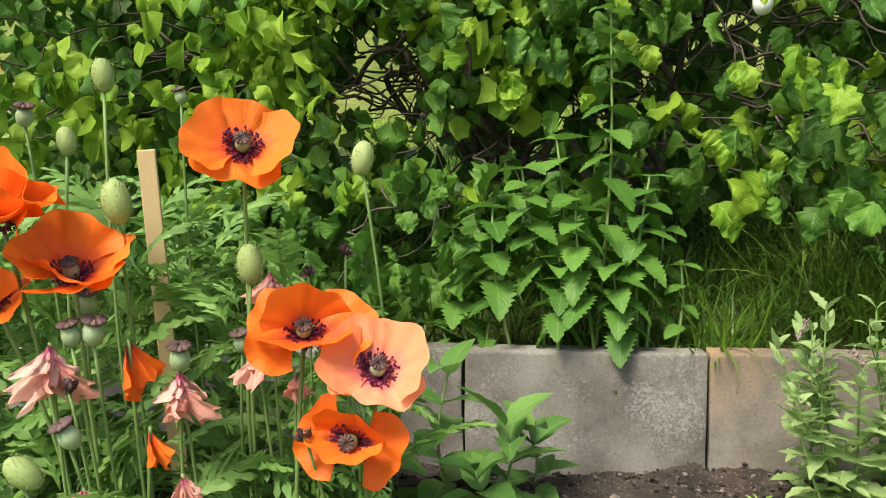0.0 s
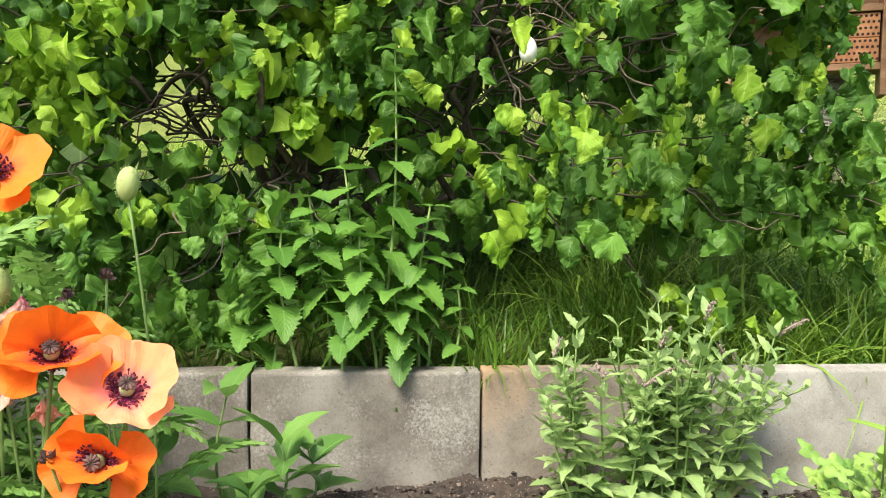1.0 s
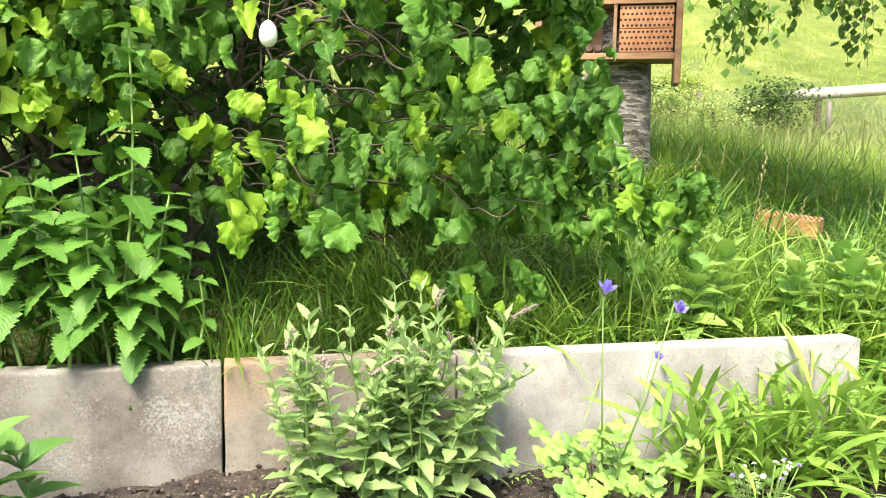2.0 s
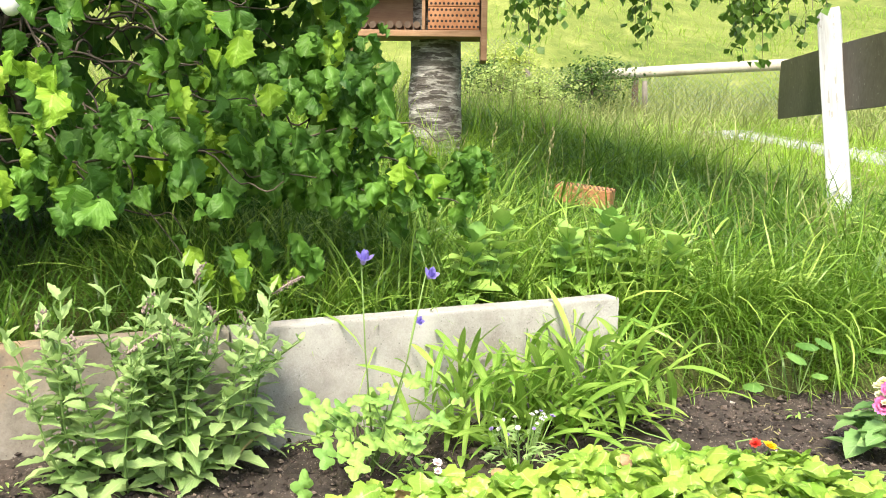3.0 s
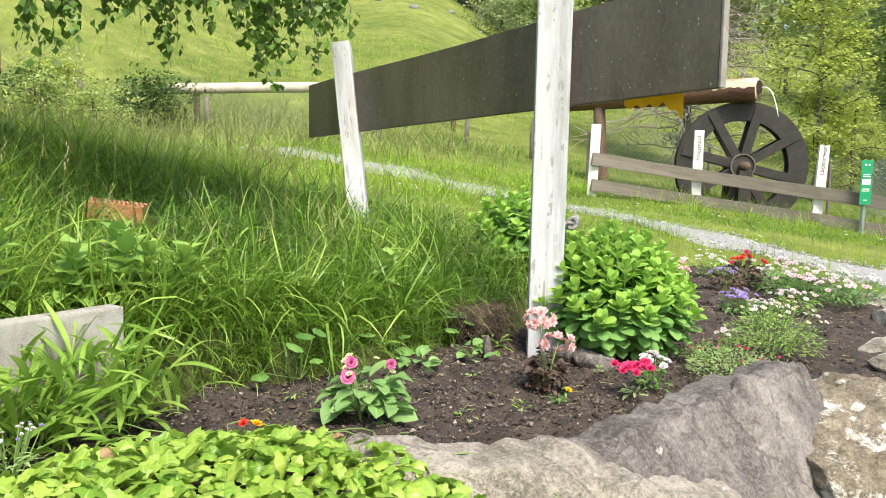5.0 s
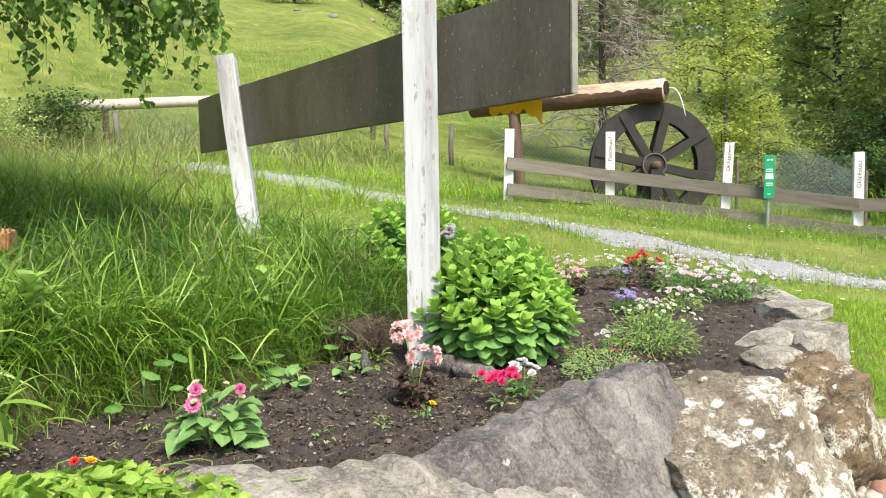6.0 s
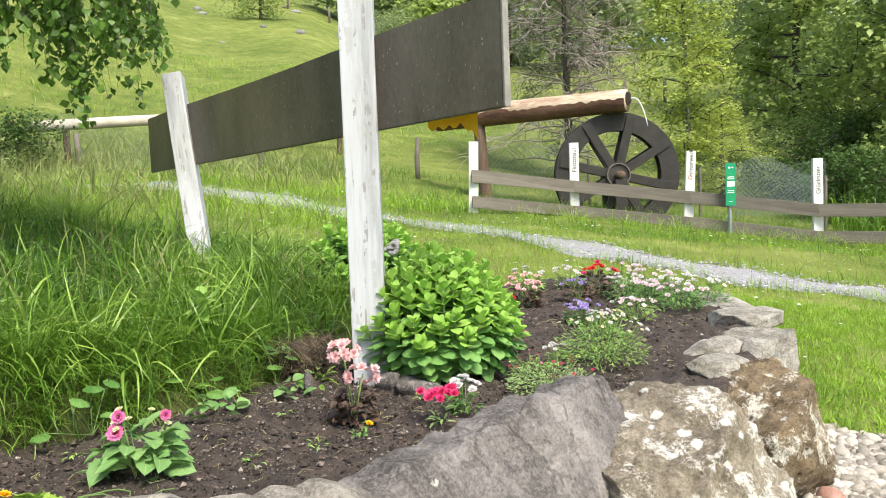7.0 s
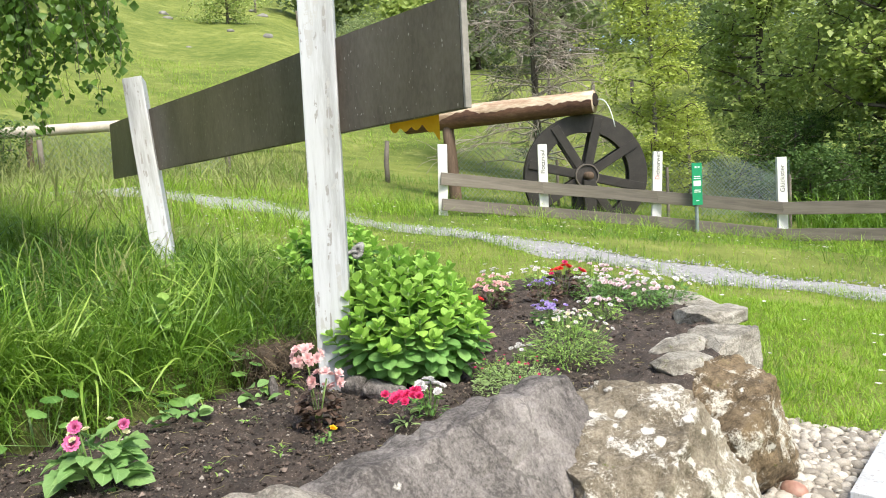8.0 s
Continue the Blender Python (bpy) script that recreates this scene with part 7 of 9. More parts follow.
# ---- columbine: clover-like leaves and violet flowers ----
col = thing("columbine_plant", (1.24, 1.24, -0.05), "columbine with lobed leaves and violet flowers", "columbine")
cl = [shared(join_tpl([(lobed_tpl(0.52, 3, 0.44, 0.22, k, 21, 0.12, 0.07), pose(0, 0, 0, 8, 0, a)) for a in (-75, 0, 75)]), CLOVER) for k in range(3)]
rr = np.random.RandomState(44)
for k in range(54):
    x, y = 1.22 + rr.normal(0, 0.085), 1.17 + rr.normal(0, 0.06)
    z = rr.uniform(0.01, 0.15)
    m = poses(np.array([[x, y, z]]), [rr.uniform(0, 6.28)], [rr.uniform(-0.3, 0.35)], [rr.normal(0, 0.25)], [rr.uniform(0.026, 0.046)])[0]
    lean = Matrix.Translation((x, y, z)) @ Matrix.Rotation(rr.uniform(0.15, 0.85), 4, "X") @ Matrix.Translation((-x, -y, -z))
    piece("leaf", cl[k % 3], col, lean @ Matrix(m.tolist()))
    if k % 2 == 0:
        piece("leaf_stalk", mesh_of("leaf_stalk", *tube([(1.24 + (x - 1.24) * 0.4, 1.24 + (y - 1.24) * 0.4, -0.05), (x * 0.6 + 1.24 * 0.4, y, z * 0.6), (x, y, z)], 0.0016, 4)[:2], STEM), col)
vp = shared(leaf_tpl(1.0, 0.55, 5, 0.5, 0.3, -0.7, 0, 0.03, 2, 0.8), VIOLET, "petal")
for fx, fy, fz, sc in ((1.16, 1.116, 0.42, 1.0), (1.256, 1.027, 0.395, 0.85), (1.30, 1.14, 0.28, 0.6)):
    piece("flower_stem", mesh_of("flower_stem", *tube([(1.24, 1.22, -0.05), (fx * 0.7 + 0.37, fy * 0.6 + 0.48, fz * 0.55), (fx, fy + 0.01, fz + 0.012)], [0.0024, 0.0016, 0.0012], 5)[:2], STEM, None, True), col)
    fm = Matrix.Translation((fx, fy, fz)) @ Matrix.Rotation(radians(rr.uniform(20, 60)), 4, "X")
    head = piece("flower", mesh_of("flower", *ball((0, 0, 0), (0.006 * sc, 0.006 * sc, 0.008 * sc), 5, 7)[:2], LILAC, None, True), col, fm, "violet columbine flower")
    for j in range(10):
        piece("petal", vp, head, fm @ Matrix.Rotation(j * 0.628, 4, "Z") @ Matrix.Rotation(radians(25 if j % 2 else 60), 4, "X") @ Matrix.Scale(0.026 * sc, 4))

# ---- strap-leaved clump ----
strap = thing("strap_leaved_plant", (1.76, 1.20, -0.07), "clump of long bright green strap-shaped leaves", "plant")
sl = [leaf_tpl(1.0, w, 9, 0.5, 0.3, c, 0, 0.004, k, 0.75, (-1, -0.4, 0, 0.4, 1), tw) for k, (w, c, tw) in enumerate(((0.085, 0.5, 0.3), (0.10, 1.0, -0.5), (0.08, 1.5, 0.7), (0.115, 0.8, 0.2)))]
rr = np.random.RandomState(47)
n = 460
bx = np.concatenate([1.70 + rr.normal(0, 0.13, 290), 1.93 + rr.normal(0, 0.08, 110), 1.47 + rr.normal(0, 0.06, 60)])
P = np.column_stack([bx, 1.22 - 0.1 * (bx - 1.7) + rr.normal(-0.02, 0.05, n), -0.07 + 0.20 * rr.uniform(0, 1, n) ** 1.6])
leaves(strap, "leaf", sl, poses(P, rr.uniform(0, 6.28, n), rr.uniform(0.3, 1.35, n), rr.normal(0, 0.4, n), rr.uniform(0.08, 0.225, n)), STRAP)

# ---- ivy carpet ----
ivy = thing("ivy_patch", (1.5, 0.6, -0.03), "carpet of glossy yellow-green ivy leaves", "ivy")
IVY_ZONE = [(0.15, 1.02), (0.8, 1.06), (1.25, 1.10), (1.75, 0.98), (2.02, 0.93), (2.13, 0.80), (2.10, 0.60), (2.08, 0.20), (1.9, -0.02), (1.2, 0.05), (0.3, 0.45)]
iv = [lobed_tpl(1.0, 5, 0.38, d, k, 15, 0.35, 0.09, 0.6) for k, d in enumerate((0.15, 0.3, -0.1, 0.25))]
rr = np.random.RandomState(51)
xy = np.column_stack([rr.uniform(0.1, 2.15, 5200), rr.uniform(-0.05, 1.15, 5200)])
di = inside(xy[:, 0], xy[:, 1], IVY_ZONE)
xy, di = xy[di > 0], di[di > 0]
n = len(xy)
mound = 0.085 * sst(0, 0.22, di) + 0.03 * np.sin(xy[:, 0] * 9) * np.cos(xy[:, 1] * 8)
P = np.column_stack([xy, soil_z(xy[:, 0], xy[:, 1]) + 0.02 + mound * rr.uniform(0.35, 1.05, n)])
leaves(ivy, "leaf", iv, poses(P, rr.normal(math.pi, 1.1, n), rr.normal(-0.25, 0.50, n), rr.normal(0, 0.50, n), rr.uniform(0.021, 0.045, n)), IVY, 300, np.abs(xy[:, 0] - 1.6) + np.abs(xy[:, 1] - 0.75) - 3 * P[:, 2])
pick = rr.randint(0, n, 34)
leaves(ivy, "dead_leaf", [lobed_tpl(1.0, 5, 0.38, 0.5, 9, 15, 0.35, 0.25, 0.6)], poses(P[pick] + np.array([0, 0, 0.008]), rr.uniform(0, 6.28, 34), rr.normal(-0.2, 0.5, 34), rr.normal(0, 0.5, 34), rr.uniform(0.015, 0.026, 34)), DEAD_LEAF, 34)
g = Geo()
for k in range(60):
    a = xy[rr.randint(n)]
    w = wander((a[0], a[1], float(soil_z(a[0], a[1])) + 0.02), (rr.normal(), rr.normal(), 0.1), 0.35, 8, 0.35, rr)
    w[:, 2] = float(soil_z(a[0], a[1])) + 0.03 + 0.03 * np.sin(np.linspace(0, 3, 9))
    g.add(*tube(w, 0.002, 4, False))
piece("vine", g.mesh("vine", STEM), ivy, kind="stuff")

# ---- poppies ----
def fern_tpl(curl, seed):
    """A poppy leaf: a long rib with narrow toothed lobes that point forwards."""
    rr = np.random.RandomState(seed)
    spine = leaf_tpl(1.0, 0.05, 11, 0.3, 0.1, curl, across=(-1, 0, 1))
    mid = spine[0][1::3]
    out = [(spine, np.eye(4))]
    for k in range(1, 11):
        f = k / 11
        L = rr.uniform(0.8, 1.15) * 0.27 * math.sin(math.pi * (0.14 + 0.80 * f)) ** 0.8
        for sgn in (-1, 1):
            lobe = leaf_tpl(1.0, 0.22, 4, 0.45, 0.25, rr.uniform(0.2, 0.9), 0.42, 0.02, seed + k, 0.8, across=(-1, 0, 1))
            a = poses(np.array([mid[k]]), [-sgn * rr.uniform(0.60, 0.90)], [-curl * f * 0.85 + rr.uniform(-0.15, 0.35)], [sgn * rr.uniform(-0.3, 0.5)], [L])[0]
            out.append((lobe, a))
    return join_tpl(out)


ferns = [fern_tpl(c, k) for k, c in enumerate((0.7, 1.2, 1.6, 2.1))]
foliage = thing("poppy_foliage", (-0.4, 1.0, 0.0), "dense clump of feathery hairy poppy leaves", "poppy leaves")
rr = np.random.RandomState(55)
n = 760
P = np.column_stack([rr.uniform(-0.95, -0.05, n), rr.uniform(0.72, 1.52, n), np.zeros(n)])
P = P[(P[:, 0] < -0.10 - 0.25 * (P[:, 1] > 1.3))]
n = len(P)
hgt = rr.uniform(0.0, 1.0, n) * (0.26 + 0.28 * sst(0.95, 1.12, P[:, 1])) * sst(0.1, -0.30, P[:, 0] + 0.05)
P[:, 2] = -0.02 + hgt
leaves(foliage, "leaf", ferns, poses(P, rr.uniform(0, 6.28, n), rr.uniform(0.25, 1.3, n), rr.normal(0, 0.5, n), rr.uniform(0.12, 0.24, n)), FERNY, 300)


def petal_mesh(R, cup, ruffle, seed, mat, spread=1.15, name="petal"):
    """A broad crinkled petal with an uneven, wavy rim."""
    rr = np.random.RandomState(seed)
    nu, nv = 10, 23
    u, v = np.linspace(0.05, 1, nu), np.linspace(-1, 1, nv)
    ph = rr.uniform(0, 6.28, 4)
    V, U = [], []
    for a in u:
        for b in v:
            rim = 1 - 0.20 * abs(b) ** 3 + 0.06 * math.sin(b * 5 + ph[0]) + 0.03 * math.sin(b * 13 + ph[1])
            ang = b * spread * (0.55 + 0.45 * a)
            r = R * a * rim
            z = cup * R * a ** 1.6 + ruffle * R * a * a * (math.sin(b * 6 + ph[2]) * 0.6 + 0.4 * math.sin(b * 13 + ph[3])) + 0.25 * ruffle * R * math.sin(a * 17 + b * 9 + ph[1]) * a
            V.append((r * math.sin(ang), r * math.cos(ang), z))
            U.append((a, 0.5 + b * 0.5))
    q = (np.arange(nu - 1)[:, None] * nv + np.arange(nv - 1)[None]).ravel()
    F = np.concatenate([np.stack([q, q + 1, q + nv + 1], -1), np.stack([q, q + nv + 1, q + nv], -1)])
    return mesh_of(name, V, F, mat, np.array(U), True)


PETALS = {m.name: [petal_mesh(1.0, c, r, k, m) for k, (c, r) in enumerate(((0.32, 0.07), (0.18, 0.09), (0.45, 0.06), (0.05, 0.10)))] for m in (PETAL, PETAL_FADED)}
V, F, U = ball((0, 0, 0.0005), (0.0102, 0.0102, 0.0030), 6, 44)
a = np.arctan2(V[:, 1], V[:, 0])
V = V * (1 + 0.13 * np.cos(11 * a) * np.hypot(V[:, 0], V[:, 1]) / 0.0102)[:, None] + np.array([0, 0, 1.0]) * (0.0010 * np.cos(11 * a))[:, None]
CAP = mesh_of("cap", V, F, POD_CAP, U, True)
PODM = mesh_of("seed_pod", *ball((0, 0, 0), (0.0092, 0.0092, 0.0115), 8, 12)[:2], POD, None, True)
st_g = Geo()
rr = np.random.RandomState(57)
for j in range(110):
    a, r, z = rr.uniform(0, 6.28), rr.uniform(0.013, 0.026), rr.uniform(-0.004, 0.010)
    p = np.array([r * math.cos(a), r * math.sin(a), z])
    st_g.add(*tube([p * np.array([0.3, 0.3, 0]) + np.array([0, 0, -0.010]), p], 0.0005, 3, False))
    st_g.add(*ball(p, (0.0016, 0.0016, 0.0024), 3, 5))
STAMENS = st_g.mesh("stamen_ring", PURPLE_DARK)


def stalk(parent, a, b, r=0.0026, bow=0.03, seed=0, name="stem"):
    rr = np.random.RandomState(seed)
    a, b = np.array(a, dtype=float), np.array(b, dtype=float)
    t = np.linspace(0, 1, 10)[:, None]
    P = a * (1 - t) + b * t + np.array([rr.uniform(-1, 1), rr.uniform(-1, 1), 0]) * bow * np.sin(t * math.pi)
    V, F, U = tube(P, r, 7)
    # fine hairs along the stalk
    g = Geo().add(V, F, U)
    for _ in range(90):
        f = rr.uniform(0.05, 0.98)
        p = np.array([np.interp(f, t[:, 0], P[:, c]) for c in range(3)])
        g.add(*tube([p, p + rr.normal(0, 0.0028, 3)], 0.00028, 3, False))
    return piece(name, g.mesh(name, STEM), parent)


def poppy(at, face, R, mat, seed, n_pet=4, spread=1.0, closed=0.0, root=None):
    """An open poppy: stalk, crinkled petals, ring of stamens, pod with its ribbed cap."""
    at = Vector(at)
    root = root or (at.x * 0.8 - 0.06, at.y + 0.05, 0.0)
    ob = thing("poppy_flower", root, "open orange poppy with a dark purple centre" if mat is PETAL else "fading salmon-orange poppy with a dark centre", "poppy", "oriental poppies")
    up = Vector(face).normalized()
    m = Matrix.Translation(at) @ up.to_track_quat("Z", "Y").to_matrix().to_4x4()
    stalk(ob, root, at - up * 0.012, seed=seed)
    rr = random.Random(seed)
    for k in range(n_pet):
        tilt = (2 if k % 2 else 26) + closed + rr.uniform(-14, 18)
        pm = m @ Matrix.Translation((0, 0, -0.008 + 0.002 * (k % 2))) @ Matrix.Rotation(k * 2 * math.pi / n_pet + rr.uniform(-0.2, 0.2), 4, "Z") @ Matrix.Rotation(radians(tilt), 4, "X") @ Matrix.Diagonal((R * spread * rr.uniform(0.95, 1.15), R * rr.uniform(0.9, 1.15), R, 1))
        piece("petal", PETALS[mat.name][(k + seed) % 4], ob, pm)
    pod = piece("seed_pod", PODM, ob, m @ Matrix.Translation((0, 0, 0.006)), "pale green seed pod")
    piece("cap", CAP, pod, m @ Matrix.Translation((0, 0, 0.0175)), "ribbed dark cap")
    piece("stamen_ring", STAMENS, ob, m @ Matrix.Translation((0, 0, 0.002)), "ring of dark purple stamens")
    return ob


poppy((-0.256, 0.950, 0.640), (0.14, -0.78, 0.58), 0.064, PETAL, 1)
poppy((-0.186, 0.912, 0.424), (0.10, -0.72, 0.66), 0.072, PETAL, 2)
poppy((-0.100, 0.885, 0.384), (0.16, -0.70, 0.70), 0.066, PETAL_FADED, 3)
poppy((-0.130, 0.875, 0.305), (-0.25, -0.85, 0.20), 0.060, PETAL, 4, 4, 1.0, 14)
poppy((-0.438, 0.888, 0.500), (0.05, -0.52, 0.85), 0.068, PETAL, 5, 5, 1.0, 8)
poppy((-0.505, 0.875, 0.565), (0.25, -0.55, 0.70), 0.075, PETAL, 6, 5, 1.0, 30)
poppy((-0.600, 0.960, 0.715), (0.2, -0.5, 0.8), 0.065, PETAL, 7, 5, 1.0, 20)
poppy((-0.525, 0.88, 0.47), (-0.1, -0.6, 0.7), 0.05, PETAL, 8, 4, 1.0, 25)

bud_g = Geo().add(*ball((0, 0, 0), (0.0165, 0.0165, 0.026), 10, 14))
for _ in range(160):
    v = np.random.RandomState(_ + 900).normal(0, 1, 3)
    v /= np.linalg.norm(v)
    p = v * np.array([0.0165, 0.0165, 0.026])
    bud_g.add(*tube([p, p + v * 0.0035 + np.array([0, 0, 0.001])], 0.0003, 3, False))
BUDM = bud_g.mesh("bud", BUD)
for k, (x, y, z, s, lean_) in enumerate([(-0.451, 1.046, 0.735, 0.85, -8), (-0.515, 1.075, 0.653, 0.75, -12), (-0.392, 0.908, 0.58, 1.0, -10), (-0.253, 0.949, 0.501, 0.95, -4), (-0.128, 1.118, 0.625, 0.95, 8), (-0.428, 0.729, 0.332, 0.8, -50)]):
    ob = thing("poppy_bud", (x + 0.02, y + 0.04, 0.0), "hairy green poppy bud on a stalk", "poppy bud", "poppy buds")
    stalk(ob, (x + 0.02, y + 0.04, 0.0), (x, y, z - 0.02 * s), 0.0022, 0.03, 40 + k)
    piece("bud", BUDM, ob, Matrix.Translation((x, y, z)) @ Matrix.Rotation(radians(lean_), 4, "Y") @ Matrix.Scale(s, 4))
for k, (x, y, z, s) in enumerate([(-0.39, 1.172, 0.716, 0.95), (-0.558, 1.055, 0.684, 1.2), (-0.445, 0.941, 0.458, 1.2), (-0.424, 0.843, 0.44, 1.15), (-0.403, 0.849, 0.441, 1.3), (-0.321, 0.88, 0.403, 1.3), (-0.277, 0.995, 0.394, 1.2), (-0.411, 0.793, 0.345, 1.25)]):
    ob = thing("poppy_seed_head", (x + 0.03, y + 0.05, 0.0), "green poppy seed head with a dark ribbed cap", "seed head", "poppy seed heads")
    stalk(ob, (x + 0.03, y + 0.05, 0.0), (x, y, z - 0.01 * s), 0.0020, 0.025, 60 + k)
    m = Matrix.Translation((x, y, z)) @ Matrix.Rotation(radians((-14, 10, 6, -8, 12, 4, -10, -25)[k]), 4, "Y") @ Matrix.Rotation(radians(12), 4, "X") @ Matrix.Scale(s, 4)
    pod = piece("seed_pod", PODM, ob, m)
    piece("cap", CAP, pod, m @ Matrix.Translation((0, 0, 0.0115)), "ribbed brown cap")
# withered blooms: limp pleated petals hanging from a pod
wt = [petal_mesh(1.0, -0.25 - 0.25 * k, 0.34, 20 + k, PETAL_WILT, 0.7) for k in range(3)]
wo = [petal_mesh(1.0, -0.5, 0.12, 30 + k, PETAL, 0.8) for k in range(2)]
for k, (x, y, z, s, org) in enumerate([(-0.322, 0.876, 0.392, 0.050, 0), (-0.443, 0.833, 0.435, 0.052, 0), (-0.24, 1.003, 0.485, 0.036, 0), (-0.371, 0.863, 0.43, 0.060, 1), (-0.338, 0.822, 0.345, 0.040, 1), (-0.25, 0.95, 0.395, 0.034, 0), (-0.20, 0.93, 0.37, 0.028, 0), (-0.30, 0.80, 0.30, 0.03, 0), (-0.39, 0.77, 0.30, 0.025, 0)]):
    ob = thing("withered_poppy", (x + 0.02, y + 0.04, 0.0), "withered poppy with limp pleated petals hanging down" if not org else "loose orange poppy petals hanging from a bare stalk", "poppy", "withered poppies")
    stalk(ob, (x + 0.02, y + 0.04, 0.0), (x, y, z), 0.002, 0.02, 80 + k)
    for j in range(5 if not org else 2):
        m = Matrix.Translation((x, y, z)) @ Matrix.Rotation(j * 1.257 + k * 1.3 + (2.6 if org else 0), 4, "Z") @ Matrix.Rotation(radians(-56 - 12 * ((j + k) % 3)), 4, "X") @ Matrix.Rotation(0.5 * ((j + k) % 3 - 1), 4, "Y") @ Matrix.Diagonal((s * (0.7 + 0.25 * ((j * 2 + k) % 3)), s * (0.75 + 0.2 * ((j + k) % 3)), s, 1))
        piece("petal", (wo[j % 2] if org else wt[(j + k) % 3]), ob, m)
# shrivelled dark heads
for k, (x, y, z) in enumerate([(-0.15, 1.066, 0.496), (-0.20, 1.06, 0.47), (-0.18, 0.861, 0.314), (-0.16, 1.05, 0.44), (-0.42, 0.82, 0.385)]):
    ob = thing("dried_flower_head", (x + 0.02, y + 0.04, 0.0), "shrivelled dark brown flower head", "flower head", "dried heads")
    stalk(ob, (x + 0.02, y + 0.04, 0.0), (x, y, z), 0.0018, 0.02, 95 + k)
    g = Geo()
    q = np.random.RandomState(k)
    for _ in range(22):
        m = poses(np.array([[0.0, 0.0, 0.0]]), [q.uniform(0, 6.28)], [q.uniform(-0.4, 1.5)], [q.uniform(-1, 1)], [q.uniform(0.010, 0.018)])[0]
        V, F, U = leaf_tpl(1.0, 0.5, 4, 0.5, 0.6, -1.2, 0, 0.08, k, 0.8)
        g.add(V @ m[:3, :3].T, F, U)
    piece("head", g.mesh("head", POD_CAP), ob, Matrix.Translation((x, y, z)))
piece("wooden_stake", box_mesh("wooden_stake", 0.026, 0.010, 0.80, LATH, 0.002, 0.0008, 2), None, pose(-0.435, 1.21, 0.243, 3, -2.4, 8), "pale pine lath stuck in the bed", "stake")

# ---- insect hotel on the birch ----
o = Vector((3.222, 3.55, 1.262))
left, rear, up = Vector((-0.83, 0.557, 0)), Vector((0.557, 0.83, 0)), Vector((0, 0, 1))
frame_m = Matrix(((left.x, rear.x, 0, o.x), (left.y, rear.y, 0, o.y), (0, 0, 1, o.z), (0, 0, 0, 1)))
hotel = thing("insect_hotel", (3.1, 3.75, 1.2), "wooden insect hotel with shelves and perforated clay bricks", "insect hotel")
W_, D_, H_ = 0.80, 0.20, 1.0


def slab(name, cx, cy, cz, sx, sy, sz, mat, label=""):
    return piece(name, box_mesh(name, sx, sy, sz, mat, 0.004, 0.001, 1), hotel, frame_m @ Matrix.Translation((cx, cy, cz)), label)


for z in (0.0, 0.30, 0.62, 0.94):
    slab("shelf", W_ / 2, D_ / 2, z, W_ - 0.07, D_, 0.036, HOTEL_WOOD)
for x in (0.0, W_):
    slab("upright", x + (0.018 if x == 0 else -0.018), D_ / 2 - 0.003, 0.42, 0.036, D_ + 0.01, 1.14, HOTEL_WOOD)
slab("back_panel", W_ / 2, D_ + 0.008, 0.46, W_ - 0.01, 0.016, 0.96, HOTEL_WOOD)
slab("divider", 0.36, D_ / 2, 0.15, 0.02, D_ - 0.01, 0.262, HOTEL_WOOD)
for s in (-1, 1):
    piece("roof_board", box_mesh("roof_board", 0.56, 0.30, 0.022, HOTEL_WOOD, 0.004), hotel, frame_m @ Matrix.Translation((W_ / 2 + s * 0.22, D_ / 2, 1.12)) @ Matrix.Rotation(s * 0.6, 4, "Y"))


def clay_brick(L, H, D, rows, cols):
    """A clay block; rows of dark discs on its face imitate shaded holes."""
    g = Geo()
    bm = bmesh.new()
    bmesh.ops.create_cube(bm, size=1.0)
    bmesh.ops.scale(bm, vec=(L, D, H), verts=bm.verts)
    bmesh.ops.bevel(bm, geom=bm.edges[:], offset=0.003, segments=1, affect="EDGES")
    me = bpy.data.meshes.new("clay_brick")
    bm.to_mesh(me)
    bm.free()
    me.materials.append(CLAY)
    r = min(L / cols, H / rows) * 0.32
    for j in range(rows):
        for k in range(cols):
            x, z = (k + 0.5 + (0.25 if j % 2 else -0.25)) * L / cols - L / 2, (j + 0.5) * H / rows - H / 2
            g.add(*tube([(x, -D / 2 - 0.0015, z), (x, -D / 2 + 0.01, z)], r, 7))
    return me, g.mesh("hole", HOLE_SHADE, False)


bme, hme = clay_brick(0.29, 0.125, 0.14, 4, 12)
for z in (0.085, 0.213):
    m = frame_m @ Matrix.Translation((0.19, 0.085, z))
    b = piece("clay_brick", bme, hotel, m, "clay brick pierced with holes")
    piece("hole", hme, b, m, kind="stuff")
for k in range(7):
    piece("bamboo_tube", mesh_of("bamboo_tube", *tube([(0.40 + 0.05 * k, 0.03, 0.05), (0.40 + 0.05 * k, 0.18, 0.05)], 0.020, 10)[:2], BROWN_WOOD), hotel, frame_m)

# clay brick lying in the grass
bm2, hm2 = clay_brick(0.29, 0.115, 0.09, 4, 13)
lb = thing("clay_brick_in_grass", (3.27, 2.82, 0.34), "orange perforated clay brick lying in the long grass", "brick")
m = Matrix.Translation((3.33, 2.83, 0.392)) @ Matrix.Rotation(radians(-58), 4, "Z") @ Matrix.Rotation(radians(6), 4, "Y") @ Matrix.Rotation(radians(-84), 4, "X")
bb = piece("body", bm2, lb, m)
piece("hole", hm2, bb, m, kind="stuff")

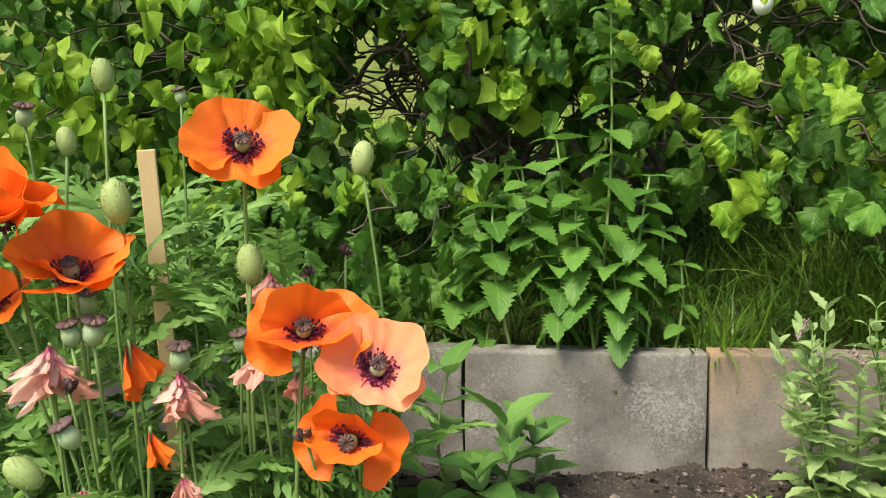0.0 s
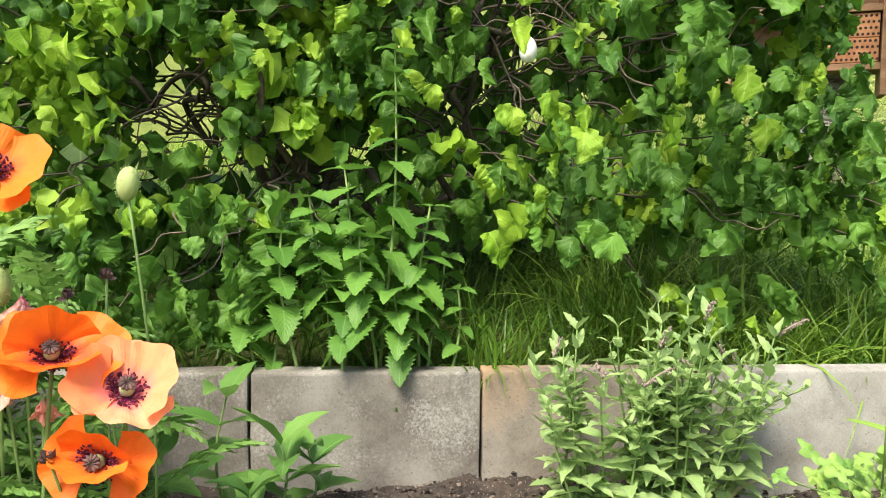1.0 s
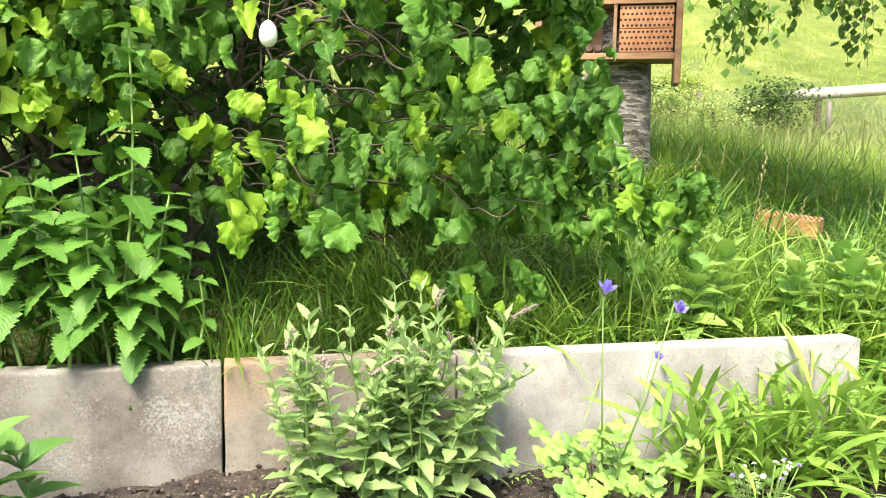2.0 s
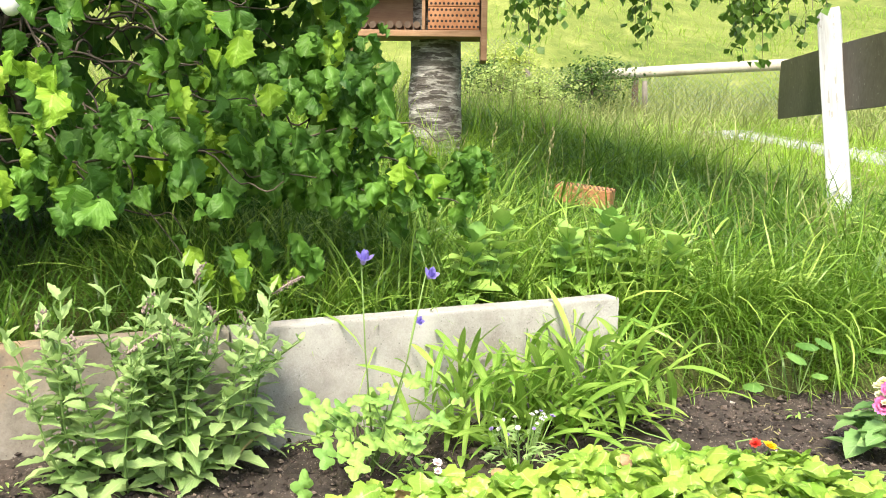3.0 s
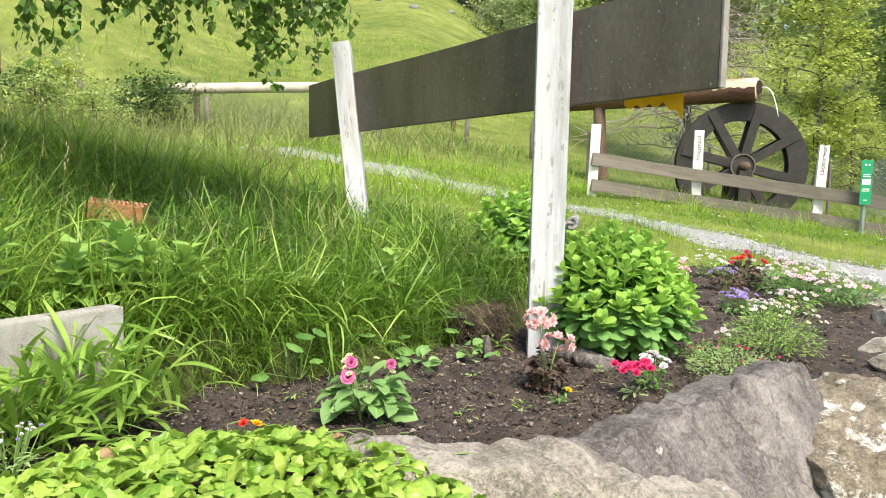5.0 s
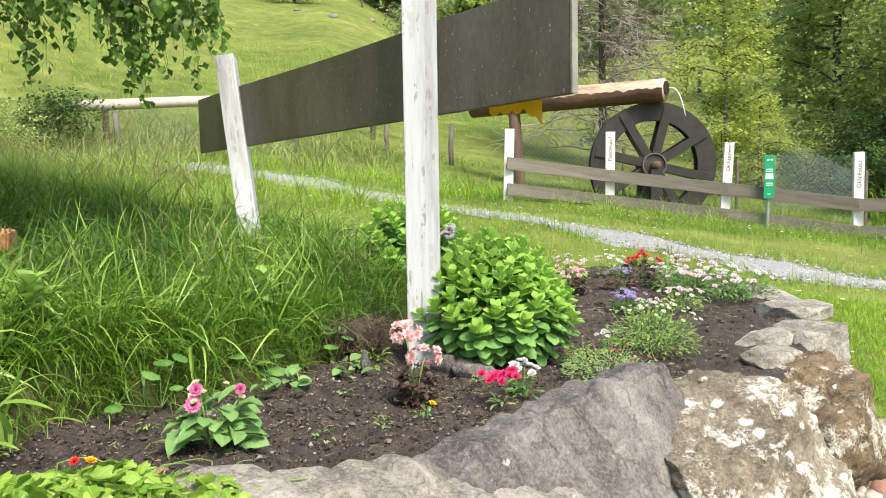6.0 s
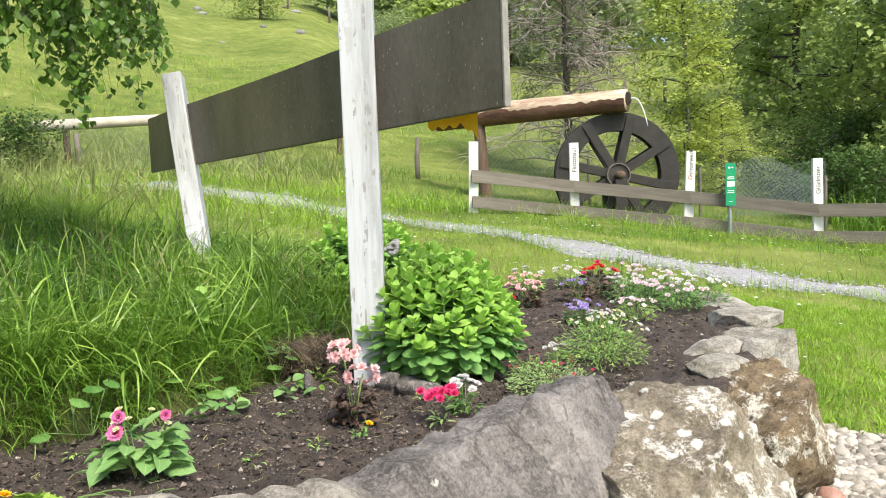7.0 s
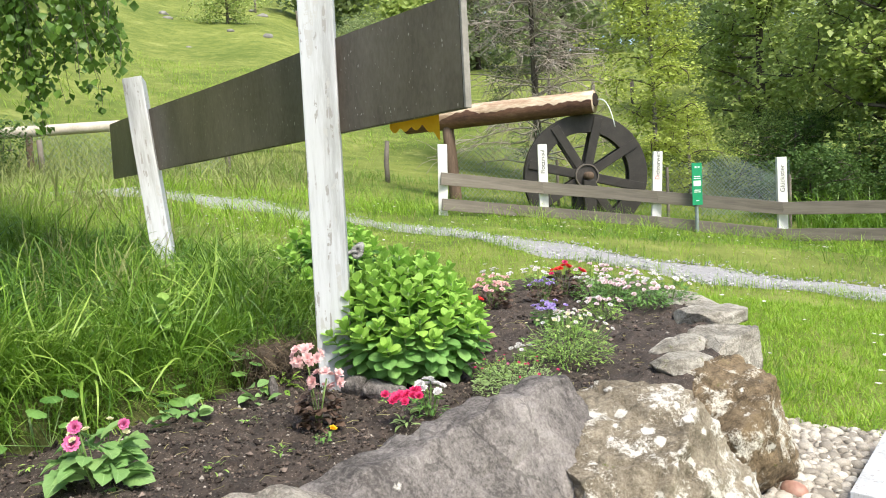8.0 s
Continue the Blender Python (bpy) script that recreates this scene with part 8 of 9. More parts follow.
# ---- weeping birch ----
bz = float(lawn_z(*BIRCH_AT))
birch = thing("birch_tree", (*BIRCH_AT, bz), "old birch with cracked white bark and weeping twigs", "tree")
t = np.linspace(0, 1, 60)
P = np.stack([BIRCH_AT[0] + 0.05 * np.sin(t * 3), BIRCH_AT[1] + 0.04 * np.sin(t * 4), bz - 0.1 + 7.0 * t], -1)
V, F, U = tube(P, 0.165 - 0.12 * t, 20)
ctr = np.repeat(P, 20, 0)
dv = V[:-2] - ctr
V[:-2] = ctr + dv * (1 + 0.07 * np.array([noise.fractal(Vector((p[0] * 9, p[1] * 9, p[2] * 5)), 0.8, 2.0, 4) for p in V[:-2]]))[:, None]
piece("trunk", mesh_of("trunk", V, F, BIRCH_OLD, U, True), birch, None, "cracked grey-white birch trunk")
rr = np.random.RandomState(71)
g, hang = Geo(), []
tips = [(4.22, 2.54, 1.10), (4.40, 2.34, 1.22), (3.82, 2.95, 1.20), (4.42, 2.27, 1.42), (4.10, 2.66, 1.40), (3.48, 3.38, 1.34), (4.31, 2.44, 1.28), (3.62, 3.16, 1.42), (3.96, 2.82, 1.50), (4.55, 2.55, 1.55), (4.2, 3.1, 1.6), (3.9, 3.5, 1.7), (4.8, 3.2, 1.9), (4.4, 3.9, 1.9), (5.0, 4.2, 2.0), (3.5, 4.9, 2.0), (2.2, 4.6, 2.0), (1.7, 3.7, 2.1), (2.5, 2.9, 2.0), (3.2, 2.7, 1.75), (2.9, 5.2, 2.1), (3.68, 2.08, 1.03), (3.75, 1.98, 1.14), (3.85, 1.85, 1.24), (3.40, 2.46, 1.10), (3.05, 2.85, 1.12), (2.80, 2.60, 1.08), (3.42, 2.30, 1.26), (3.05, 2.50, 1.28), (3.56, 2.15, 1.30), (3.30, 2.75, 1.30)]
for k, (x, y, low) in enumerate(tips):
    z0 = bz + rr.uniform(2.2, 4.4)
    a, b = np.array([BIRCH_AT[0], BIRCH_AT[1], z0]), np.array([x, y, rr.uniform(2.3, 3.0)])
    mid = (a + b) / 2 + np.array([0, 0, 0.6])
    t = np.linspace(0, 1, 12)[:, None]
    w = a * (1 - t) ** 2 + 2 * mid * t * (1 - t) + b * t * t
    g.add(*tube(w, np.linspace(0.030, 0.006, 12), 6))
    for j in range(8):
        p = w[11 - (j % 4)] + rr.normal(0, 0.10, 3) * np.array([1, 1, 0.2])
        end = np.array([x + rr.normal(0, 0.035 + 0.025 * j), y + rr.normal(0, 0.035 + 0.025 * j), low + 0.10 * j * rr.uniform(0.4, 1.4)])
        t2 = np.linspace(0, 1, 11)[:, None]
        tw = p * (1 - t2) + end * t2 + np.array([0.05 * math.sin(j), 0.05 * math.cos(j), 0]) * np.sin(t2 * 3.14) + rr.normal(0, 0.012, (11, 3)) * t2
        g.add(*tube(tw, np.linspace(0.004, 0.0014, 11), 4, False))
        hang.append(tw)
        for _ in range(3):
            i = rr.randint(3, 10)
            sd = wander(tw[i], (rr.normal(0, 0.8), rr.normal(0, 0.8), -0.5), rr.uniform(0.08, 0.2), 10, 0.12, rr, 0.12)
            g.add(*tube(sd, 0.0012, 3, False))
            hang.append(sd)
piece("branch", g.mesh("branch", BARK), birch, None, "arching branches and hanging twigs")
bl = [leaf_tpl(1.0, 0.86, 2, 0.42, f, c, 0.05, 0.02, k, 0.8, (-1, 0, 1)) for k, (f, c) in enumerate(((0.2, 0.5), (0.4, 0.9), (0.1, 0.2)))]
P = []
for tw in hang:
    for _ in range(int(38 * np.linalg.norm(tw[-1] - tw[0]) + 4)):
        f = rr.uniform(0.1, 1.0) * 10
        i = min(9, int(f))
        P.append(tw[i] + (tw[i + 1] - tw[i]) * (f - i) + rr.normal(0, 0.020, 3))
P = np.array(P)
n = len(P)
M = poses(P, rr.uniform(0, 6.28, n), rr.normal(-0.9, 0.4, n), rr.normal(0, 0.5, n), rr.uniform(0.036, 0.058, n))
leaves(birch, "leaf", bl, M, BIRCH, 300, P[:, 2] + np.abs(P[:, 0] - 4.3) + np.abs(P[:, 1] - 3.0), "crown")

# ---- sedum bushes ----


def sedum(x, y, R, H, stems_n, seed, label, limit):
    rr = np.random.RandomState(seed)
    z = max(float(soil_z(x, y)) if inside(np.array([x]), np.array([y]), BED)[0] > 0 else -9, float(lawn_z(x, y)) - 0.42 * float(sst(0, 0.14, inside(np.array([x]), np.array([y]), BED)[0])))
    ob = thing("sedum_bush", (x, y, z), label, "sedum", "sedum bushes")
    tpl = [leaf_tpl(1.0, 0.66, 6, 0.60, f, c, 0.03, 0.01, k, 0.66, (-1, 0, 1)) for k, (f, c) in enumerate(((0.25, 0.2), (0.4, -0.3), (0.15, 0.6)))]
    P, M, T, g = [], [], [], Geo()
    for k in range(stems_n):
        f = math.sqrt((k + 0.5) / stems_n)
        a = k * 2.39996
        tx, ty = x + R * 0.94 * f * math.cos(a), y + R * 0.94 * f * math.sin(a)
        tz = z + H * (1 - 0.62 * f ** 2.6) * rr.uniform(0.92, 1.04)
        base = (x + 0.35 * R * f * math.cos(a), y + 0.35 * R * f * math.sin(a), z - 0.01)
        t = np.linspace(0, 1, 8)[:, None]
        mid = np.array([(base[0] + tx) / 2 + 0.15 * R * f * math.cos(a), (base[1] + ty) / 2 + 0.15 * R * f * math.sin(a), (z + tz) / 2])
        w = np.array(base) * (1 - t) ** 2 + 2 * mid * t * (1 - t) + np.array((tx, ty, tz)) * t * t
        g.add(*tube(w, np.linspace(0.006, 0.004, 8), 5))
        turn = rr.uniform(0, 6)
        axis = Vector(w[7] - w[6]).to_track_quat("Z", "Y").to_matrix().to_4x4()
        for j in range(10):
            q = 0.30 + 0.70 * (j / 9)
            o_ = np.array([np.interp(q, t[:, 0], w[:, c]) for c in range(3)])
            late = max(0, (j - 5) / 4)
            for i in range(3 if j < 7 else 4):
                own = pose(0, 0, 0, math.degrees(0.05 + 1.0 * late + rr.uniform(-0.2, 0.2)), 0, 0)
                spin = Matrix.Rotation(turn + i * (2.094 if j < 7 else 1.571) + rr.uniform(-0.2, 0.2), 4, "Z")
                size = (0.086 - 0.036 * late) * rr.uniform(0.85, 1.15)
                (M if j < 7 else T).append(np.array(Matrix.Translation(o_) @ axis @ spin @ own @ Matrix.Scale(size, 4)))
                if j < 7:
                    P.append(o_)
            turn += 1.05
    piece("stem", g.mesh("stem", STEM), ob, kind="stuff")
    P = np.array(P)
    leaves(ob, "leaf", tpl, np.array(M), SEDUM, limit // 2, P[:, 0] - 0.4 * P[:, 2] + 0.4 * P[:, 1])
    T = np.array(T)
    leaves(ob, "leaf", tpl, T, SEDUM_TIP, limit // 2, T[:, 0, 3] - 0.4 * T[:, 2, 3] + 0.4 * T[:, 1, 3], "young_foliage")


sedum(3.87, 0.385, 0.365, 0.53, 96, 5, "round sedum bush with fleshy bright green leaves", 300)
sedum(4.95, 1.28, 0.36, 0.42, 40, 6, "sedum bush with fleshy green leaves behind the post", 40)

# ---- flowers in the bed ----


def flower_head(parent, name, at, R, mat, seed, rows=3, up=(0, -0.2, 1), label="", petals=9):
    """A small double flower: rings of petals that stand up more towards the middle."""
    g = Geo()
    rr = np.random.RandomState(seed)
    for k in range(rows):
        for j in range(petals - k):
            V, F, U = leaf_tpl(R * (1 - 0.22 * k), R * 0.55, 3, 0.6, 0.3, -0.5, 0, 0.03, k, 0.7, across=(-1, 0, 1))
            m = poses(np.zeros((1, 3)), [j * 6.283 / (petals - k) + k * 0.4 + rr.uniform(-0.15, 0.15)], [0.15 + 0.45 * k + rr.uniform(-0.1, 0.1)], [0], [1])[0]
            g.add(V @ m[:3, :3].T, F, U)
    m = Matrix.Translation(at) @ Vector(up).to_track_quat("Z", "Y").to_matrix().to_4x4()
    return piece(name, g.mesh(name, mat), parent, m, label)


def bed_z(x, y):
    return float(soil_z(x, y)) + 0.01


def bedding(name, x, y, R, H, leaf_m, n_leaf, leaf_s, heads, label, category, seed, leaf_w=0.4, per=1, group="bedding plants", leaf_teeth=0.0):
    """A low bedding plant: a tuft of leaves on stalks and flower heads (count, colour, radius) above it."""
    rr = np.random.RandomState(seed)
    z = bed_z(x, y)
    ob = thing(name, (x, y, z), label, category, group)
    a, r = rr.uniform(0, 6.28, n_leaf), R * np.sqrt(rr.uniform(0, 1, n_leaf))
    P = np.column_stack([x + 0.75 * r * np.cos(a), y + 0.75 * r * np.sin(a), z + H * rr.uniform(0.02, 0.85, n_leaf) * (1 - 0.5 * (r / R) ** 2)])
    tpl = [leaf_tpl(1.0, leaf_w, 9 if leaf_teeth else 5, 0.5, f, c, leaf_teeth, 0.02, k, 0.75, across=(-1, 0, 1)) for k, (f, c) in enumerate(((0.3, 0.5), (0.5, 1.0)))]
    leaves(ob, "leaf", tpl, poses(P, a + rr.normal(0, 0.6, n_leaf) - 1.57, rr.uniform(-0.2, 0.8, n_leaf), rr.normal(0, 0.3, n_leaf), leaf_s * rr.uniform(0.6, 1.15, n_leaf)), leaf_m, 60)
    g = Geo()
    for count, mat, fr in heads:
        for k in range(count):
            b, q = rr.uniform(0, 6.28), R * 0.85 * math.sqrt(rr.uniform(0, 1))
            p = (x + q * math.cos(b), y + q * math.sin(b), z + H * (1.02 - 0.35 * (q / R) ** 2) * rr.uniform(0.9, 1.12))
            g.add(*tube([(x + 0.3 * q * math.cos(b), y + 0.3 * q * math.sin(b), z), (p[0], p[1], p[2] - 0.002)], 0.0016, 4, False))
            flower_head(ob, "flower", p, fr * rr.uniform(0.62, 0.98), mat, seed + k, 3, (0.35 * math.cos(b) - 0.3, 0.35 * math.sin(b) - 0.2, 1))
    if g.n:
        piece("stalk", g.mesh("stalk", STEM), ob, kind="stuff")
    return ob


# dahlia with pink pompons
dah = bedding("dahlia_plant", 2.37, 0.68, 0.115, 0.175, DAHLIA, 66, 0.088, [(7, CREAM, 0.017)], "dahlia with pink double flowers, cream buds and pale green leaves", "dahlia", 201, 0.70, leaf_teeth=0.07)
for x, y, z, r in ((2.31, 0.690, 0.092, 0.021), (2.30, 0.695, 0.052, 0.026), (2.41, 0.62, 0.075, 0.018)):
    flower_head(dah, "flower", (x, y, z), r, PINK, int(z * 1000), 7, (-0.8, -0.5, 0.5), "pink pompon flower", 17)
    piece("stem", mesh_of("stem", *tube([(2.37, 0.70, -0.08), (x + 0.01, y, z - 0.01)], 0.003, 6)[:2], STEM, None, True), dah)
# tall salmon begonia with bronze leaves
beg = bedding("begonia_plant", 3.045, 0.38, 0.085, 0.16, BRONZE, 170, 0.036, [(5, SALMON, 0.012)], "begonia with bronze leaves and salmon flowers", "begonia", 202, 0.7)
rr = np.random.RandomState(5)
for cx, cy, cz in ((3.016, 0.398, 0.135), (3.036, 0.338, 0.055)):
    piece("stem", mesh_of("stem", *tube([(3.045, 0.38, -0.10), (cx, cy, cz)], 0.003, 6)[:2], STEM, None, True), beg)
    for k in range(13):
        v = rr.normal(0, 1, 3)
        v /= np.linalg.norm(v)
        flower_head(beg, "flower", (cx + 0.05 * v[0], cy + 0.05 * v[1], cz + 0.026 * v[2]), 0.022, SALMON, k, 3, (v[0] - 0.6, v[1] - 0.3, v[2] + 0.6), "", 7)
bedding("marigold", 2.87, 0.27, 0.035, 0.06, BROAD, 24, 0.025, [(1, YELLOW, 0.018)], "small orange-yellow marigold on a leafy stalk", "marigold", 203, 0.35)
bedding("marigold", 2.03, 0.825, 0.03, 0.055, BROAD, 14, 0.025, [(1, YELLOW, 0.020), (1, RED, 0.018)], "small marigold with yellow and red flowers", "marigold", 204, 0.35)
mg = bedding("cockscomb_plant", 3.10, 0.09, 0.035, 0.075, MINT, 22, 0.035, [(0, MAGENTA, 0.02)], "celosia with a magenta flower head", "celosia", 205, 0.4)
rr = np.random.RandomState(6)
for k in range(16):
    flower_head(mg, "flower", (3.095 + rr.normal(0, 0.022), 0.09 + rr.normal(0, 0.024), -0.012 + rr.normal(0, 0.010)), 0.019, MAGENTA, k, 3, (-0.5, -0.3, 0.8), "", 8)
bedding("daisy_plant", 3.24, 0.06, 0.06, 0.12, BROAD, 60, 0.045, [(15, WHITE, 0.021)], "white double daisies over a leafy green tuft", "daisy", 206, 0.25)
bedding("alyssum_plant", 3.66, -0.14, 0.22, 0.12, MINT, 900, 0.021, [(14, MAGENTA, 0.008), (4, CREAM, 0.008)], "low grey-green mat with tiny red flowers", "ground cover", 207, 0.25)
bedding("alyssum_plant", 3.94, 0.02, 0.13, 0.09, CLOVER, 190, 0.030, [(5, PINK, 0.009)], "low grey-green mat with tiny flowers", "ground cover", 208, 0.25)
bedding("daisy_plant", 4.25, -0.22, 0.27, 0.20, CLOVER, 1100, 0.030, [(16, CREAM, 0.013), (12, WHITE, 0.014)], "loose green bush with cream and yellow flowers", "daisy", 209, 0.2)
bedding("daisy_plant", 4.12, -0.06, 0.07, 0.10, CLOVER, 60, 0.03, [(9, WHITE, 0.018)], "white daisies over a green tuft", "daisy", 210, 0.25)
bedding("violet_clump", 5.2, 0.05, 0.13, 0.12, BROAD, 90, 0.045, [(22, LILAC, 0.022)], "clump of lilac-blue pansies", "pansy", 211, 0.5)
bedding("pansy_clump", 4.85, -0.12, 0.14, 0.12, CLOVER, 120, 0.04, [(14, WHITE, 0.018), (8, BLUSH, 0.018)], "clump of white and blush flowers", "pansy", 212, 0.35)
bedding("pansy_clump", 5.35, -0.22, 0.16, 0.12, CLOVER, 140, 0.04, [(18, BLUSH, 0.02), (8, WHITE, 0.02)], "clump of blush-pink and white flowers", "pansy", 213, 0.35)
bedding("geranium_plant", 5.35, 0.60, 0.12, 0.14, BRONZE, 80, 0.05, [(16, RED, 0.030)], "geranium with bright red flowers", "geranium", 214, 0.7)
bedding("geranium_plant", 6.35, 0.18, 0.16, 0.20, BRONZE, 110, 0.06, [(9, RED, 0.034), (4, MAGENTA, 0.03)], "geranium with red flowers and bronze leaves", "geranium", 215, 0.7)
bedding("begonia_plant", 5.75, 0.55, 0.15, 0.16, BRONZE, 90, 0.055, [(20, SALMON, 0.026)], "begonia with salmon flowers and dark leaves", "begonia", 216, 0.7)
bedding("violet_clump", 5.95, 0.25, 0.13, 0.15, BRONZE, 90, 0.05, [(14, LILAC, 0.022)], "lilac flowers over dark leaves", "pansy", 217, 0.5)
for k, (x, y) in enumerate(((5.75, -0.42), (6.05, -0.55), (5.95, -0.22), (6.3, -0.35), (6.5, -0.15), (6.15, -0.05))):
    bedding("daisy_plant", x, y, 0.20, 0.15, BROAD, 190, 0.05, [(16, (BLUSH, WHITE)[k % 2], 0.026)], "mound of blush-white daisies", "daisy", 220 + k, 0.25)
for k, (x, y) in enumerate(((6.7, 0.45), (6.9, 0.1), (6.2, 0.65), (6.6, 0.75))):
    bedding("pansy_clump", x, y, 0.16, 0.16, CLOVER, 90, 0.05, [(14, (WHITE, BLUSH, SALMON, WHITE)[k], 0.024)], "clump of pale flowers at the end of the bed", "pansy", 240 + k, 0.35)
bedding("begonia_plant", 4.45, 0.25, 0.09, 0.10, BRONZE, 50, 0.045, [(8, PINK, 0.02)], "low begonia with pink flowers beside the sedum", "begonia", 250, 0.6)
bedding("foxglove_seedling", 3.55, 0.82, 0.07, 0.08, STRAP, 26, 0.06, [], "small bright green seedling rosette", "seedling", 251, 0.35)
bedding("strawberry_plant", 2.95, 0.86, 0.10, 0.11, DAHLIA, 18, 0.065, [], "strawberry-like plant with broad green leaves", "plant", 252, 0.75)
bedding("strawberry_plant", 3.35, 0.80, 0.07, 0.08, DAHLIA, 14, 0.055, [], "small plant with broad green leaves", "plant", 253, 0.75)
bedding("forget_me_not", 1.52, 1.06, 0.10, 0.12, MINT, 130, 0.032, [(14, WHITE, 0.008), (5, LILAC, 0.008)], "low plant with tiny white and blue flowers", "forget-me-not", 254, 0.3)
bedding("viola_plant", 1.28, 1.08, 0.06, 0.05, CLOVER, 60, 0.022, [(3, BLUSH, 0.014)], "small viola with pale flowers", "viola", 255, 0.5)
for k, (x, y) in enumerate(((2.55, 0.45), (2.75, 0.35), (2.65, 0.85), (3.05, 0.65), (2.45, 1.0), (3.4, 0.3), (0.55, 1.36), (1.12, 1.36), (0.62, 1.40))):
    bedding("weed_seedling", x, y, 0.035, 0.03, CLOVER, 16, 0.022, [], "tiny green weed seedling in the soil", "weed", 260 + k, 0.3, group="weed seedlings")

# leafy weeds in the grass behind the edging
wt2 = [shared(leaf_tpl(1.0, 0.60, 8, 0.42, f, c, 0.09, 0.02, k, 0.8), CLOVER) for k, (f, c) in enumerate(((0.3, 0.5), (0.4, 0.9)))]
for k, (x, y, h) in enumerate(((2.25, 1.60, 0.27), (2.15, 1.66, 0.20), (2.36, 1.58, 0.22), (2.22, 1.52, 0.28), (1.85, 1.62, 0.28), (1.72, 1.58, 0.24), (2.05, 1.56, 0.24), (2.45, 1.50, 0.22), (3.35, 1.25, 0.20))):
    z = float(lawn_z(x, y)) - 0.02
    wd = thing("leafy_weed", (x, y, z), "light green weed with soft toothed leaves in the grass", "weed", "leafy weeds")
    leafy_stem(wd, (x, y, z), (x + 0.02, y - 0.02, z + h), 6, 0.115, 0.085, wt2, CLOVER, 300 + k, 0.003, 0.1, 3, 0.4, whorl_turn=1.05)
# round mallow-like leaves at the edge
ml = [shared(lobed_tpl(1.0, 7, 0.10, 0.2, k, 28, 0.2), BROAD) for k in range(2)]
rr = np.random.RandomState(8)
for x, y in ((3.15, 1.04), (2.66, 1.14), (3.5, 0.98)):
    z = bed_z(x, y)
    wd = thing("mallow_plant", (x, y, z), "mallow seedling with round pale green leaves", "weed", "mallows")
    for k in range(5):
        p = (x + rr.normal(0, 0.05), y + rr.normal(0, 0.04), z + rr.uniform(0.05, 0.17))
        piece("leaf", ml[k % 2], wd, Matrix(poses(np.array([p]), [rr.uniform(2, 4.3)], [rr.uniform(-0.5, 0.1)], [0], [rr.uniform(0.024, 0.046)])[0].tolist()))
        piece("stalk", mesh_of("stalk", *tube([(x, y, z), p], 0.0018, 4)[:2], STEM), wd)

# stones by the post, torn-up turf with dry roots
boulder("flat_stone", ROCK_GREY, (3.575, 0.365, -0.125), (0.11, 0.055, 0.045), radians(-60), 71, "flat grey stone leaning by the post", [(0, 0, 1, 0.8)], 0.2, 4, 0.3, 3.0, "stones by the post")
boulder("flat_stone", ROCK_GREY, (3.575, 0.505, -0.11), (0.065, 0.05, 0.05), radians(60), 72, "grey stone at the foot of the post", (), 0.2, 4, 0.0, 3.0, "stones by the post")
boulder("flat_stone", ROCK_GREY, (3.42, 0.78, -0.09), (0.05, 0.02, 0.05), radians(30), 73, "small upright grey stone in the soil", (), 0.2, 4, 0.2, 3.0, "stones by the post")
root_ball = thing("turf_clod", (3.72, 0.96, -0.12), "clod of torn turf with dry brown roots", "turf")
V, F, U = ball((3.68, 0.95, -0.05), (0.125, 0.09, 0.070), 12, 20)
V = V + 0.03 * np.array([noise.noise_vector(Vector(p) * 14) for p in V])
piece("clod", mesh_of("clod", V, F, DRY_ROOT, U, True), root_ball)
rr = np.random.RandomState(9)
g = Geo()
for _ in range(420):
    a = rr.uniform(0, 6.28)
    p = np.array([3.67 + 0.13 * math.cos(a), 0.94 + 0.095 * math.sin(a), rr.uniform(-0.07, 0.05)])
    g.add(*tube(wander(p, (rr.normal(-0.6, 0.6), rr.normal(-0.6, 0.6), -0.2), rr.uniform(0.06, 0.16), 5, 0.4, rr, 0.15), 0.0014, 3, False))
piece("root", g.mesh("root", DRY_ROOT), root_ball, kind="stuff")

# stones and crumbs on the soil
rr = np.random.RandomState(10)
stone_t = [stone, (OCTA[:, [2, 0, 1]] * 0.9, stone[1], stone[2])]


